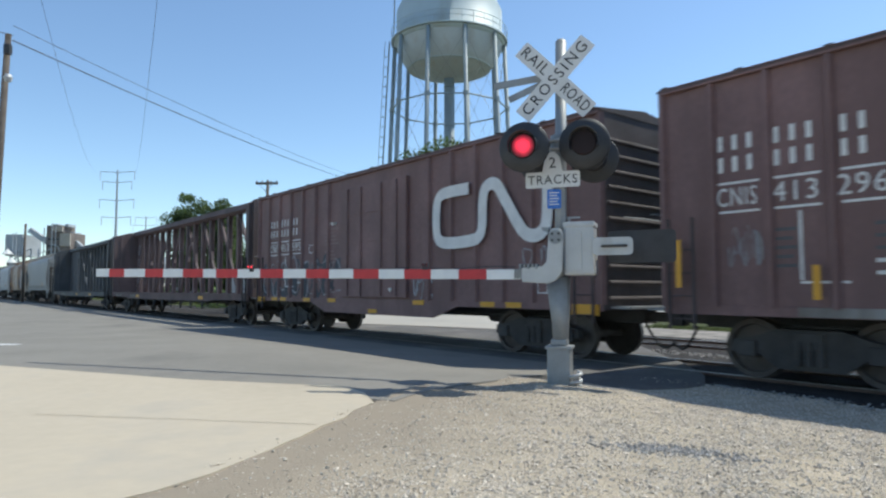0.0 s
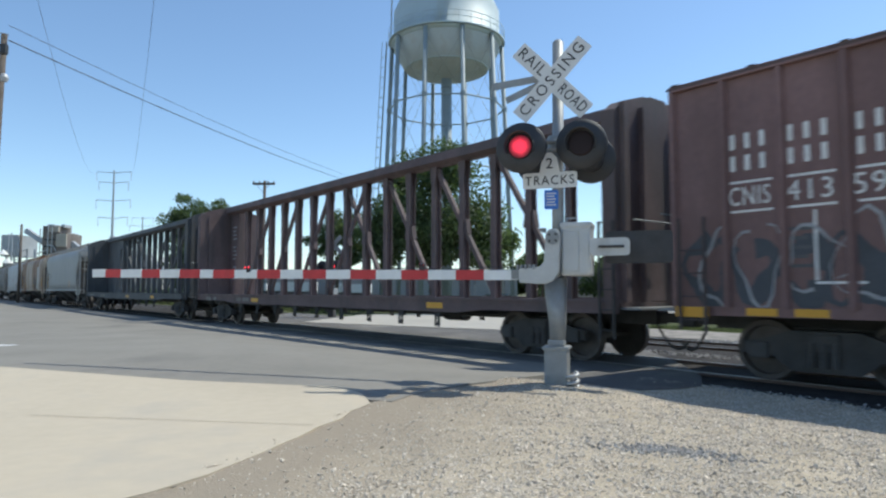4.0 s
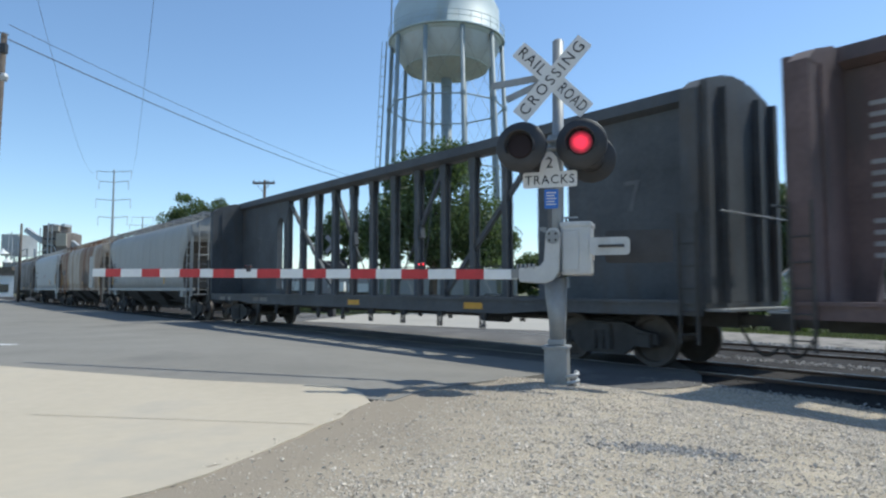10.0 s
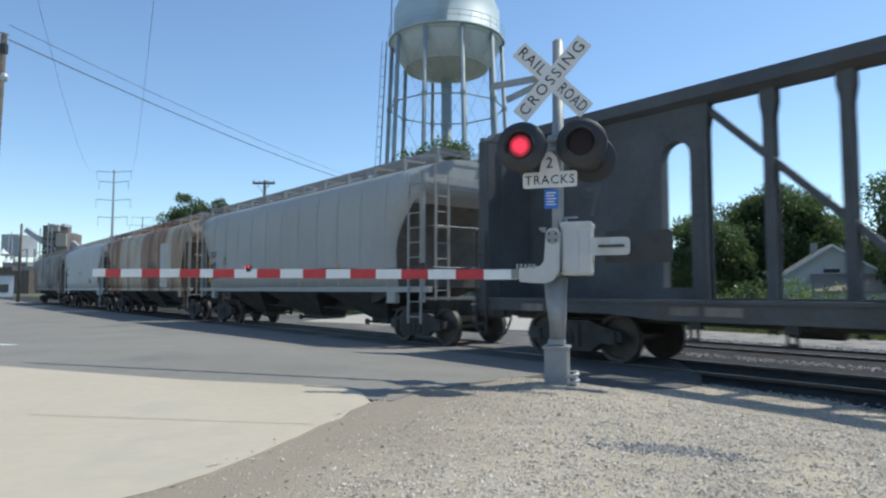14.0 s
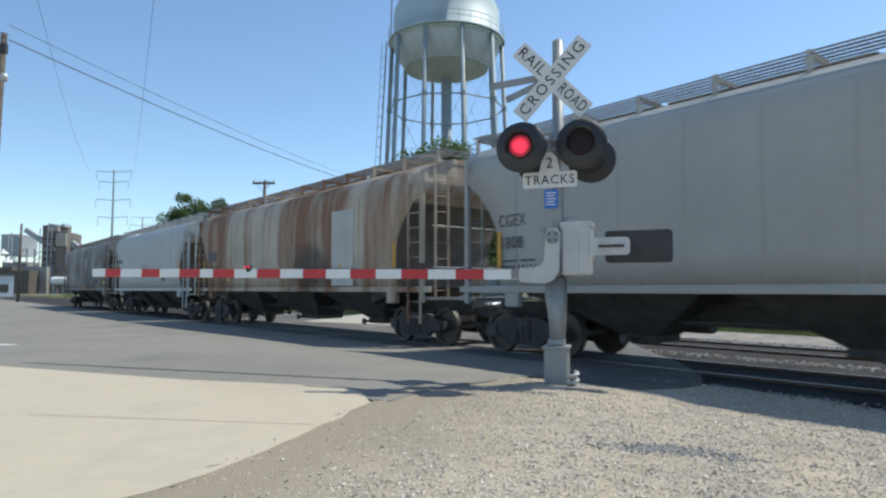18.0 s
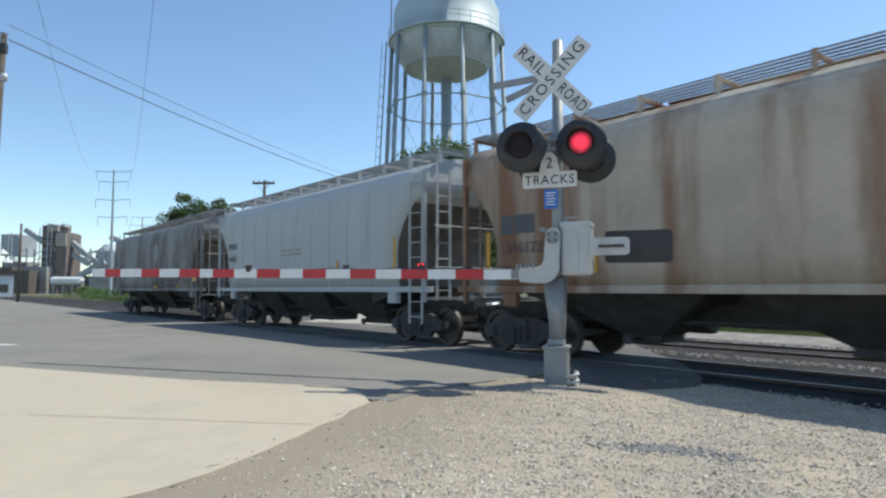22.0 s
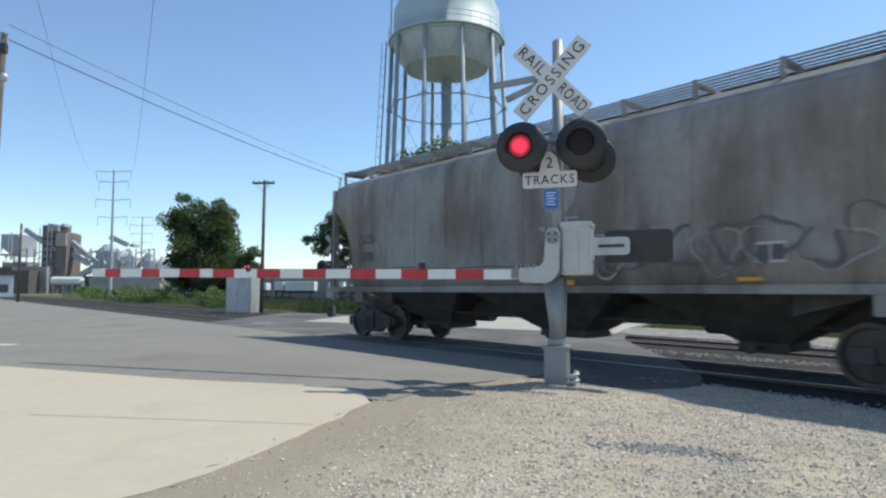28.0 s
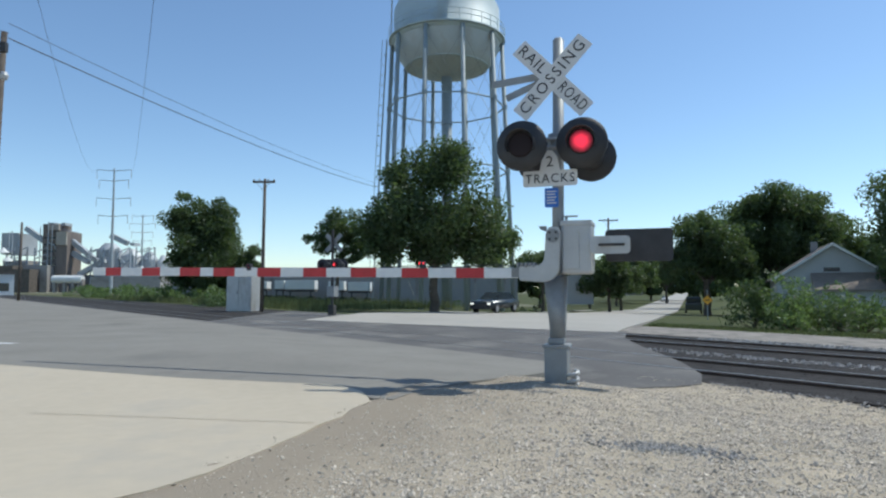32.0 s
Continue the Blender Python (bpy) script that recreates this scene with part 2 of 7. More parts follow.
def smear(m, x0, x1, z0, z1, colour):
    """A dark greasy smear with ragged edges over one stretch of a painted side."""
    nd, ln = m.node_tree.nodes, m.node_tree.links
    bs = nd["Principled BSDF"]
    base = bs.inputs["Base Color"].links[0].from_socket
    tc = nd.new("ShaderNodeTexCoord")
    mp = nd.new("ShaderNodeMapping")
    mp.vector_type = "POINT"
    mp.inputs["Location"].default_value = (-(x0 + x1) / (x1 - x0), 0, -(z0 + z1) / (z1 - z0))
    mp.inputs["Scale"].default_value = (2 / (x1 - x0), 0, 2 / (z1 - z0))
    ln.new(tc.outputs["Object"], mp.inputs["Vector"])
    le = nd.new("ShaderNodeVectorMath")
    le.operation = "LENGTH"
    ln.new(mp.outputs[0], le.inputs[0])
    ns = nd.new("ShaderNodeTexNoise")
    ns.inputs["Scale"].default_value = 2.6
    ns.inputs["Detail"].default_value = 6
    ln.new(tc.outputs["Object"], ns.inputs["Vector"])
    ad = nd.new("ShaderNodeMath")
    ad.operation = "MULTIPLY_ADD"
    ad.inputs[1].default_value = 1.3
    ln.new(ns.outputs["Fac"], ad.inputs[0])
    ln.new(le.outputs["Value"], ad.inputs[2])
    mr = nd.new("ShaderNodeMapRange")
    mr.inputs["From Min"].default_value = 1.2
    mr.inputs["From Max"].default_value = 1.95
    mr.inputs["To Min"].default_value = 0.85
    mr.inputs["To Max"].default_value = 0.0
    ln.new(ad.outputs[0], mr.inputs["Value"])
    mx = nd.new("ShaderNodeMix")
    mx.data_type = "RGBA"
    for i in mx.inputs:
        if i.identifier == "A_Color":
            ln.new(base, i)
        elif i.identifier == "B_Color":
            i.default_value = (*colour, 1)
        elif i.identifier == "Factor_Float":
            ln.new(mr.outputs[0], i)
    ln.new([o for o in mx.outputs if o.identifier == "Result_Color"][0], bs.inputs["Base Color"])


smear(M["hop_rust"], 0.9, 3.5, 1.35, 2.75, (0.085, 0.07, 0.06))
dirt_band(M["gravel"], (0.315, 0.265, 0.205))


def soft_lens(m):
    """The lamp's beam is strongest at the middle of the lens."""
    nd, ln = m.node_tree.nodes, m.node_tree.links
    tc = nd.new("ShaderNodeTexCoord")
    ns = nd.new("ShaderNodeTexNoise")
    ns.inputs["Scale"].default_value = 9
    ln.new(tc.outputs["Object"], ns.inputs["Vector"])
    le = nd.new("ShaderNodeVectorMath")
    le.operation = "LENGTH"
    ln.new(tc.outputs["Object"], le.inputs[0])
    ad = nd.new("ShaderNodeMath")
    ad.operation = "MULTIPLY_ADD"
    ad.inputs[1].default_value = 0.05
    ln.new(ns.outputs["Fac"], ad.inputs[0])
    ln.new(le.outputs["Value"], ad.inputs[2])
    mr = nd.new("ShaderNodeMapRange")
    mr.interpolation_type = "SMOOTHSTEP"
    mr.inputs["From Min"].default_value = 0.07
    mr.inputs["From Max"].default_value = 0.165
    mr.inputs["To Min"].default_value = 1.15
    mr.inputs["To Max"].default_value = 0.06
    ln.new(ad.outputs[0], mr.inputs["Value"])
    ln.new(mr.outputs[0], nd["Principled BSDF"].inputs["Emission Strength"])
    nd["Principled BSDF"].inputs["Base Color"].default_value = (0.08, 0.01, 0.012, 1)


soft_lens(M["lamp_on"])


# ---- mesh helpers ----
def ob_mesh(name, bm, material, parent=None, label="", m=None, smooth=False):
    me = bpy.data.meshes.new(name)
    bmesh.ops.recalc_face_normals(bm, faces=bm.faces[:])
    bm.to_mesh(me)
    bm.free()
    if smooth:
        for p in me.polygons:
            p.use_smooth = True
    for mm in (material if isinstance(material, (list, tuple)) else [material]):
        me.materials.append(mm)
    ob = new(name, me)
    if parent:
        ob.parent = parent
    if m is not None:
        ob.matrix_basis = m
    if label:
        ob["label"] = label
    return ob


def part(name, bm, material, parent, label="", smooth=False, m=None):
    return ob_mesh(name, bm, material, parent, label, m, smooth)


def thing(name, m, label, category, group="", kind=""):
    ob = new(name)
    ob.empty_display_size = 0.2
    ob.matrix_basis = m
    return tagged(ob, label, category, group, kind)


def box(bm, x0, x1, y0, y1, z0, z1, bevel=0.0, mi=0, m=None):
    vs = [bm.verts.new(p) for p in ((x0, y0, z0), (x1, y0, z0), (x1, y1, z0), (x0, y1, z0), (x0, y0, z1), (x1, y0, z1), (x1, y1, z1), (x0, y1, z1))]
    fs = []
    for q in ((3, 2, 1, 0), (4, 5, 6, 7), (0, 1, 5, 4), (1, 2, 6, 5), (2, 3, 7, 6), (3, 0, 4, 7)):
        fc = bm.faces.new([vs[i] for i in q])
        fc.material_index = mi
        fs.append(fc)
    if m is not None:
        for v in vs:
            v.co = m @ v.co
    if bevel:
        es = list({e for fc in fs for e in fc.edges})
        bmesh.ops.bevel(bm, geom=es, offset=bevel, segments=2, affect="EDGES", profile=0.6)
    return bm


def tube(bm, p, q, r0, r1=None, n=10, mi=0, caps=True):
    p, q = Vector(p), Vector(q)
    r1 = r0 if r1 is None else r1
    rot = (q - p).to_track_quat("Z", "Y").to_matrix()
    rings = []
    for c, r in ((p, r0), (q, r1)):
        rings.append([bm.verts.new(c + rot @ Vector((r * math.cos(2 * math.pi * i / n), r * math.sin(2 * math.pi * i / n), 0))) for i in range(n)])
    for i in range(n):
        bm.faces.new((rings[0][i], rings[0][(i + 1) % n], rings[1][(i + 1) % n], rings[1][i])).material_index = mi
    if caps:
        bm.faces.new(rings[0][::-1]).material_index = mi
        bm.faces.new(rings[1]).material_index = mi
    return bm


def polytube(bm, pts, r, n=6):
    """One continuous round cable through the points."""
    pts = [Vector(p) for p in pts]
    rings = []
    for i, p in enumerate(pts):
        d = (pts[min(i + 1, len(pts) - 1)] - pts[max(i - 1, 0)]).normalized()
        a = d.cross(Vector((0.13, 0.31, 0.94))).normalized()
        b = d.cross(a)
        rings.append([bm.verts.new(p + a * r * math.cos(6.2832 * k / n) + b * r * math.sin(6.2832 * k / n)) for k in range(n)])
    for c, d in zip(rings, rings[1:]):
        for k in range(n):
            bm.faces.new((c[k], c[(k + 1) % n], d[(k + 1) % n], d[k]))
    bm.faces.new(rings[0][::-1])
    bm.faces.new(rings[-1])


def bar(bm, p, q, w, h, mi=0):
    """A square bar from p to q, w wide and h deep."""
    p, q = Vector(p), Vector(q)
    rot = (q - p).to_track_quat("Z", "Y").to_matrix().to_4x4()
    return box(bm, -w / 2, w / 2, -h / 2, h / 2, 0, (q - p).length, mi=mi, m=Matrix.Translation(p) @ rot)


def lathe(bm, prof, n=24, m=None, mi=0, a0=0.0, a1=360.0):
    """Turns a profile of (radius, height) round z."""
    full = abs(a1 - a0) >= 359.9
    cols = []
    for i in range(n if full else n + 1):
        a = radians(a0 + (a1 - a0) * i / n)
        cols.append([bm.verts.new((r * math.cos(a), r * math.sin(a), z)) for r, z in prof])
    k = len(cols)
    for i in range(k if full else k - 1):
        c, d = cols[i], cols[(i + 1) % k]
        for j in range(len(prof) - 1):
            bm.faces.new((c[j], d[j], d[j + 1], c[j + 1])).material_index = mi
    if m is not None:
        for c in cols:
            for v in c:
                v.co = m @ v.co
    bmesh.ops.remove_doubles(bm, verts=[v for c in cols for v in c], dist=0.0004)
    return bm


def prism(bm, poly, t0, t1, axis="z", mi=0, m=None):
    """Extrudes a polygon: in x, y along z; in x, z along y; or in y, z along x."""
    def at(a, b, t):
        v = Vector((a, b, t) if axis == "z" else (a, t, b) if axis == "y" else (t, a, b))
        return m @ v if m is not None else v
    lo = [bm.verts.new(at(a, b, t0)) for a, b in poly]
    hi = [bm.verts.new(at(a, b, t1)) for a, b in poly]
    k = len(poly)
    bm.faces.new(lo[::-1]).material_index = mi
    bm.faces.new(hi).material_index = mi
    for i in range(k):
        bm.faces.new((lo[i], lo[(i + 1) % k], hi[(i + 1) % k], hi[i])).material_index = mi
    return bm


def nb():
    return bmesh.new()


def from_arrays(name, verts, faces, material, parent=None, label=""):
    me = bpy.data.meshes.new(name)
    me.from_pydata([tuple(v) for v in verts], [], [tuple(q) for q in faces])
    me.materials.append(material)
    me.update()
    ob = new(name, me)
    if parent:
        ob.parent = parent
    if label:
        ob["label"] = label
    return ob


def lettering(name, words, size, material, parent, m, spread=1.0, width=None, thick=0.003):
    """Words as a flat mesh with a little thickness, centred on m, reading along x with y up."""
    cu = bpy.data.curves.new(name, "FONT")
    cu.body = words
    cu.size = size
    cu.align_x, cu.align_y = "CENTER", "CENTER"
    cu.space_character = spread
    cu.extrude = thick
    cu.resolution_u = 3
    tmp = new(name, cu)
    me = bpy.data.meshes.new_from_object(tmp.evaluated_get(bpy.context.evaluated_depsgraph_get()))
    bpy.data.objects.remove(tmp)
    bpy.data.curves.remove(cu)
    me.materials.clear()
    me.materials.append(material)
    if width:
        xs = [v.co.x for v in me.vertices]
        k = width / (max(xs) - min(xs))
        for v in me.vertices:
            v.co.x *= k
    ob = new(name, me)
    ob.parent = parent
    ob.matrix_basis = m
    return ob


# ---- ground, roads and tracks ----
TRACK_TURN = -50.585
NX, NY = 0.77257, 0.63493


def DS(d, s, z=0.0):
    """A place d metres across from the eye's foot to the tracks and s metres along them."""
    return Vector((d * NX + s * NY, d * NY - s * NX, z))


def smooth(a, b, x):
    k = min(1.0, max(0.0, (x - a) / (b - a)))
    return k * k * (3 - 2 * k)


def hump(x, y):
    """The street and the shoulder lie higher than the rails and slope down to them."""
    return 0.27 * (1 - smooth(4.6, 8.8, x * NX + y * NY)) * (1 - smooth(12, 30, math.hypot(x, y)))


def sheet(name, poly, z0, z1, material, label, category):
    if name in ("street", "concrete_road"):
        bm = nb()
        bm.faces.new([bm.verts.new((x, y, 0)) for x, y in poly])
        for i in range(32):
            for co, no in (((-24 + 0.9 * i, 0, 0), (1, 0, 0)), ((0, -4 + 0.9 * i, 0), (0, 1, 0))):
                bmesh.ops.bisect_plane(bm, geom=bm.verts[:] + bm.edges[:] + bm.faces[:], plane_co=co, plane_no=no)
        bmesh.ops.triangulate(bm, faces=bm.faces[:])
        for v in bm.verts:
            v.co.z = z1 + hump(v.co.x, v.co.y)
        low = {}
        for e in [e for e in bm.edges if len(e.link_faces) == 1]:
            for v in e.verts:
                if v not in low:
                    low[v] = bm.verts.new((v.co.x, v.co.y, -1.4))
            bm.faces.new((e.verts[0], e.verts[1], low[e.verts[1]], low[e.verts[0]]))
        return tagged(ob_mesh(name, bm, material), label, category, kind="structure")
    bm = nb()
    prism(bm, poly, min(z0, -1.4) if name in ("street", "crossing_asphalt", "concrete_road", "ballast_bed", "shoulder_far") else z0, z1)
    ob = ob_mesh(name, bm, material)
    return tagged(ob, label, category, kind="structure")


def fall(x, y):
    """The land's height: level to the tracks, falling gently beyond them."""
    return -min(2.2, max(0.0, 0.03 * (x * NX + y * NY - 19)))


bm = nb()
rings = []
for r in (0.0, 8, 16, 24, 32, 40, 50, 60, 80, 200, 600, 1500, 3500):
    if r == 0:
        rings.append([bm.verts.new((0, 20, -0.30))])
    else:
        rings.append([bm.verts.new((r * math.cos(a), 20 + r * math.sin(a), min(-0.32, -0.30 + 1.05 * fall(r * math.cos(a), 20 + r * math.sin(a))))) for a in [2 * math.pi * i / 48 for i in range(48)]])
for i in range(48):
    bm.faces.new((rings[0][0], rings[1][i], rings[1][(i + 1) % 48]))
for c, d in zip(rings[1:], rings[2:]):
    for i in range(48):
        bm.faces.new((c[i], d[i], d[(i + 1) % 48], c[(i + 1) % 48]))
tagged(ob_mesh("ground", bm, M["soil"]), "flat grassy and dusty ground running to the horizon", "ground", kind="structure")


def land(name, poly, material, label, category, drop=0.02):
    """A strip of land that follows the fall, cut in slices, with a thick edge."""
    bm = nb()
    bm.faces.new([bm.verts.new((x, y, 0)) for x, y in poly])
    for d in (19, 19 + 2.2 / 0.03):
        bmesh.ops.bisect_plane(bm, geom=bm.verts[:] + bm.edges[:] + bm.faces[:], plane_co=DS(d, 0), plane_no=Vector((NX, NY, 0)))
    bmesh.ops.triangulate(bm, faces=bm.faces[:])
    for v in bm.verts:
        v.co.z = fall(v.co.x, v.co.y) - drop
    rim = [e for e in bm.edges if len(e.link_faces) == 1]
    low = {}
    for e in rim:
        for v in e.verts:
            if v not in low:
                low[v] = bm.verts.new((v.co.x, v.co.y, v.co.z - 0.5))
        bm.faces.new((e.verts[0], e.verts[1], low[e.verts[1]], low[e.verts[0]]))
    return tagged(ob_mesh(name, bm, material), label, category, kind="structure")


def xy(*pts):
    return [(p.x, p.y) for p in (DS(*q) for q in pts)]


sheet("street", xy((-40, -160), (9.2, -160), (9.2, -7.5), (6.5, -6.3), (5.6, -5.9), (4.2, -5.55), (3.7, -5.3), (2.5, -7.5), (-40, -20)), -0.29, 0.0, M["asphalt"], "worn grey asphalt street beside the railway tracks", "street")
sheet("crossing_asphalt", xy((9.2, -160), (17.6, -160), (17.6, -12.2), (15.2, -10.6), (13.2, -8.7), (11.2, -6.6), (9.8, -5.4), (8.8, -4.85), (8.3, -4.95), (7.6, -5.3), (6.9, -6.1), (6.9, -7.4), (9.2, -8.4)), -0.29, -0.004, M["asphalt_dark"], "dark asphalt between and around the crossing rails", "crossing")
RD = Vector((0.36, 0.933))
RP = Vector((0.933, -0.36))


def RS(p, a):
    v = RP * p + RD * a
    return (v.x, v.y)


for k, (p0, p1, q0, q1, a0, a1) in enumerate(((-2.2, -15.5, -2.0, -17.0, 20.5, 31.5), (-2.0, -17.0, -2.0, -17.0, 31.5, 44), (-2.0, -17.0, -2.1, -10.0, 44, 50), (-2.1, -10.0, -2.1, -9.0, 50, 60), (-2.1, -9.0, -2.1, -9.2, 60, 500))):
    land("road_far", [RS(p0, a0), RS(q0, a1), RS(q1, a1), RS(p1, a0 + (3 if k == 0 else 0))], M["road_far"], "sunlit pale concrete road beyond the crossing", "road", -0.01)
sheet("concrete_road", [(-0.70, 6.3), (-0.86, 6.9), (-1.15, 7.34), (-3.16, 7.9), (-5.34, 8.85), (-7.4, 9.75), (-14.5, 13.9), (-40, 22), (-40, -30), (-3.9, -30), (-2.34, 2.0), (-1.96, 2.9), (-1.77, 3.37), (-1.60, 3.55), (-1.40, 3.90), (-1.33, 4.1), (-1.22, 4.42), (-1.13, 4.74), (-1.08, 4.86), (-1.0, 5.25), (-0.87, 5.55), (-0.84, 5.9)], -0.29, 0.006, M["concrete"], "sunlit pale concrete roadway with a ragged gravel edge", "road")

def gravel_height(x, y):
    p = RP.x * x + RP.y * y
    d = NX * x + NY * y
    p0 = -3.44 - 0.08 * abs(y - 4.0) + 0.10 * noise.noise(Vector((x * 1.7, y * 1.7, 5))) + 0.06 * noise.noise(Vector((x * 6, y * 6, 9)))
    a = 0.635 * x - 0.773 * y
    rise = hump(x, y)
    p0 *= 1 - rise / 1.37
    h = 0.20 * smooth(p0, p0 + 1.0, p) * (1 - smooth(5.7, 7.8, d)) * (0.55 + 0.45 * smooth(2.0, 7.0, y))
    h += 0.03 * smooth(p0 - 0.1, p0 + 0.2, p)
    h *= 1 - 0.95 * smooth(-4.8, -2.6, a) * smooth(3.0, 6.0, y)
    h -= 0.05 * smooth(6.6, 8.0, d) + 0.3 * smooth(9.0, 9.5, d) + 0.14 * (1 - smooth(p0 - 0.8, p0 - 0.2, p)) + 0.03 * smooth(-3.6, -1.8, a) * smooth(3.5, 6.0, y)
    h = max(h, rise - 0.018 * smooth(p0 - 0.05, p0 + 0.25, p) - 0.3 * (1 - smooth(p0 - 0.6, p0 - 0.02, p)) - 0.4 * smooth(6.4, 7.2, d))
    h -= 0.4 * (1 - smooth(-6.65, -6.15, a)) * smooth(3.2, 4.2, d)
    return h + 0.02 * noise.noise(Vector((x * 1.1, y * 1.1, 0))) + 0.008 * noise.noise(Vector((x * 5, y * 5, 3)))


def build_gravel():
    nx, ny = 160, 130
    verts, faces = [], []
    for j in range(ny + 1):
        for i in range(nx + 1):
            x, y = -6 + 28 * i / nx, -10 + 21.5 * j / ny
            verts.append((x, y, gravel_height(x, y)))
    for j in range(ny):
        for i in range(nx):
            a = j * (nx + 1) + i
            faces.append((a, a + 1, a + nx + 2, a + nx + 1))
    ob = from_arrays("gravel_shoulder", verts, faces, M["gravel"])
    for p in ob.data.polygons:
        p.use_smooth = True
    tagged(ob, "sunlit beige gravel and dirt shoulder beside the road", "gravel", kind="structure")


build_gravel()


def pebbles(name, spots, material, label, seed):
    """Loose stones, each a lumpy octahedron; spots are rows of x, y, z, size."""
    rng = np.random.default_rng(seed)
    base = np.array([(1, 0, 0), (-1, 0, 0), (0, 1, 0), (0, -1, 0), (0, 0, 1), (0, 0, -1)], float)
    tri = np.array([(0, 2, 4), (2, 1, 4), (1, 3, 4), (3, 0, 4), (2, 0, 5), (1, 2, 5), (3, 1, 5), (0, 3, 5)])
    k = len(spots)
    sp = np.array(spots)
    v = base[None] * sp[:, 3][:, None, None] * rng.uniform(0.6, 1.25, (k, 6, 3))
    v += rng.normal(0, 0.22, (k, 6, 3)) * sp[:, 3][:, None, None]
    a = rng.uniform(0, 6.28, k)
    c, s = np.cos(a)[:, None], np.sin(a)[:, None]
    x, y = v[..., 0] * c - v[..., 1] * s, v[..., 0] * s + v[..., 1] * c
    v = np.stack([x, y, v[..., 2] * 0.7], -1) + sp[:, None, :3]
    f = tri[None] + 6 * np.arange(k)[:, None, None]
    ob = from_arrays(name, v.reshape(-1, 3), f.reshape(-1, 3).tolist(), material)
    tagged(ob, label, "gravel", kind="stuff")


rng = random.Random(4)
spots = []
while len(spots) < 90000:
    y = 1.2 + 9.0 * rng.random() ** 1.15
    x = rng.uniform(-0.75, 0.95) * max(y, 2.6)
    p, d = RP.x * x + RP.y * y, NX * x + NY * y
    if p < -3.3 or d > 9.0 or rng.random() > smooth(1.2, 3.0, y):
        continue
    dense = smooth(-2.7, -0.7, p + 0.8 * noise.noise(Vector((x * 0.9, y * 0.9, 7)))) * (0.55 + 0.45 * noise.noise(Vector((x * 2, y * 2, 1))))
    if rng.random() > 0.03 + 0.97 * dense:
        continue
    r = rng.uniform(0.004, 0.010) if rng.random() < 0.94 else rng.uniform(0.011, 0.020)
    spots.append((x, y, gravel_height(x, y) + r * 0.25, r))
pebbles("gravel_stones", spots, M["stone"], "loose pale gravel stones scattered over the shoulder", 5)

spots = []
while len(spots) < 700:
    u, w = rng.gauss(0, 0.25), rng.gauss(0, 0.07)
    x, y = 1.56 + u * 0.93 + w * 0.3, 4.55 - u * 0.42 + w
    r = rng.uniform(0.008, 0.018)
    spots.append((x, y, gravel_height(x, y) + r * 0.3, r))
pebbles("dark_gravel_patch", spots, M["mid_stone"], "patch of darker grey gravel on the shoulder", 8)

# ballast and the far shoulder
sheet("ballast_bed", xy((9.15, -5.6), (13.5, -11), (17.6, -13), (17.6, 60), (9.15, 60)), -0.29, -0.055, M["ballast"], "dark oily stone ballast under the tracks", "ballast")
sheet("shoulder_far", xy((17.6, -14.0), (21.0, -16.5), (21.3, -11.6), (20.9, -3), (21.5, 60), (17.6, 60)), -0.29, -0.06, M["grey_gravel"], "grey gravel service strip beside the second track", "gravel strip")
sheet("ballast_bed", xy((9.5, -27), (17.58, -36), (17.58, -159), (9.5, -159)), -0.29, 0.0, M["ballast"], "dark ballast where the tracks leave the crossing", "ballast")
spots = []
while len(spots) < 2600:
    d, a = rng.uniform(9.3, 16.9), rng.uniform(-10, 9)
    if 12.85 < d < 13.6 or a < -4.6 - (d - 9.3) * 0.85 or min(abs(d - q) for q in (10.2, 11.7, 14.75, 16.25)) < 0.09:
        continue
    q = DS(d, a)
    spots.append((q.x, q.y, -0.06, rng.uniform(0.012, 0.028)))
pebbles("oily_ballast", spots, M["oily_stone"], "dark oily ballast stones packed between the rails", 16)
spots = []
while len(spots) < 6500:
    d, s = rng.uniform(8.6, 17.6), rng.uniform(-9.5, 9)
    if s < -4.3 - (d - 8.2) * 0.85 or (d < 9.1 and rng.random() > 0.5) or 9.3 < d < 12.85 + 0.2 * rng.random() or 13.65 - 0.25 * rng.random() < d < 16.7:
        continue
    q = DS(d, s)
    r = rng.uniform(0.02, 0.042) if d > 9.3 else rng.uniform(0.010, 0.022)
    spots.append((q.x, q.y, -0.05 if d > 9.1 else gravel_height(q.x, q.y) + 0.01, r))
pebbles("ballast_stones", spots, M["ballast_stone"], "crushed grey ballast stones between the sleepers", 6)


def rail_line(d):
    bm = nb()
    prof = [(-0.068, -0.165), (0.068, -0.165), (0.068, -0.152), (0.012, -0.135), (0.012, -0.04), (0.036, -0.028), (0.036, -0.004), (-0.036, -0.004), (-0.036, -0.028), (-0.012, -0.04), (-0.012, -0.135), (-0.068, -0.152)]
    prism(bm, prof, -160, 60, axis="x")
    ob = ob_mesh("rail", bm, M["rail"], m=pose(*DS(d, 0), 0, 0, TRACK_TURN))
    tagged(ob, "long rusty steel rail with a polished top", "rail", group="rails", kind="structure")
    bm = nb()
    box(bm, -160, 60, -0.03, 0.03, -0.0035, 0.003)
    part("rail_head", bm, M["rail_top"], ob, "bright polished running surface")


for d in (10.2, 11.7, 14.75, 16.25):
    rail_line(d)

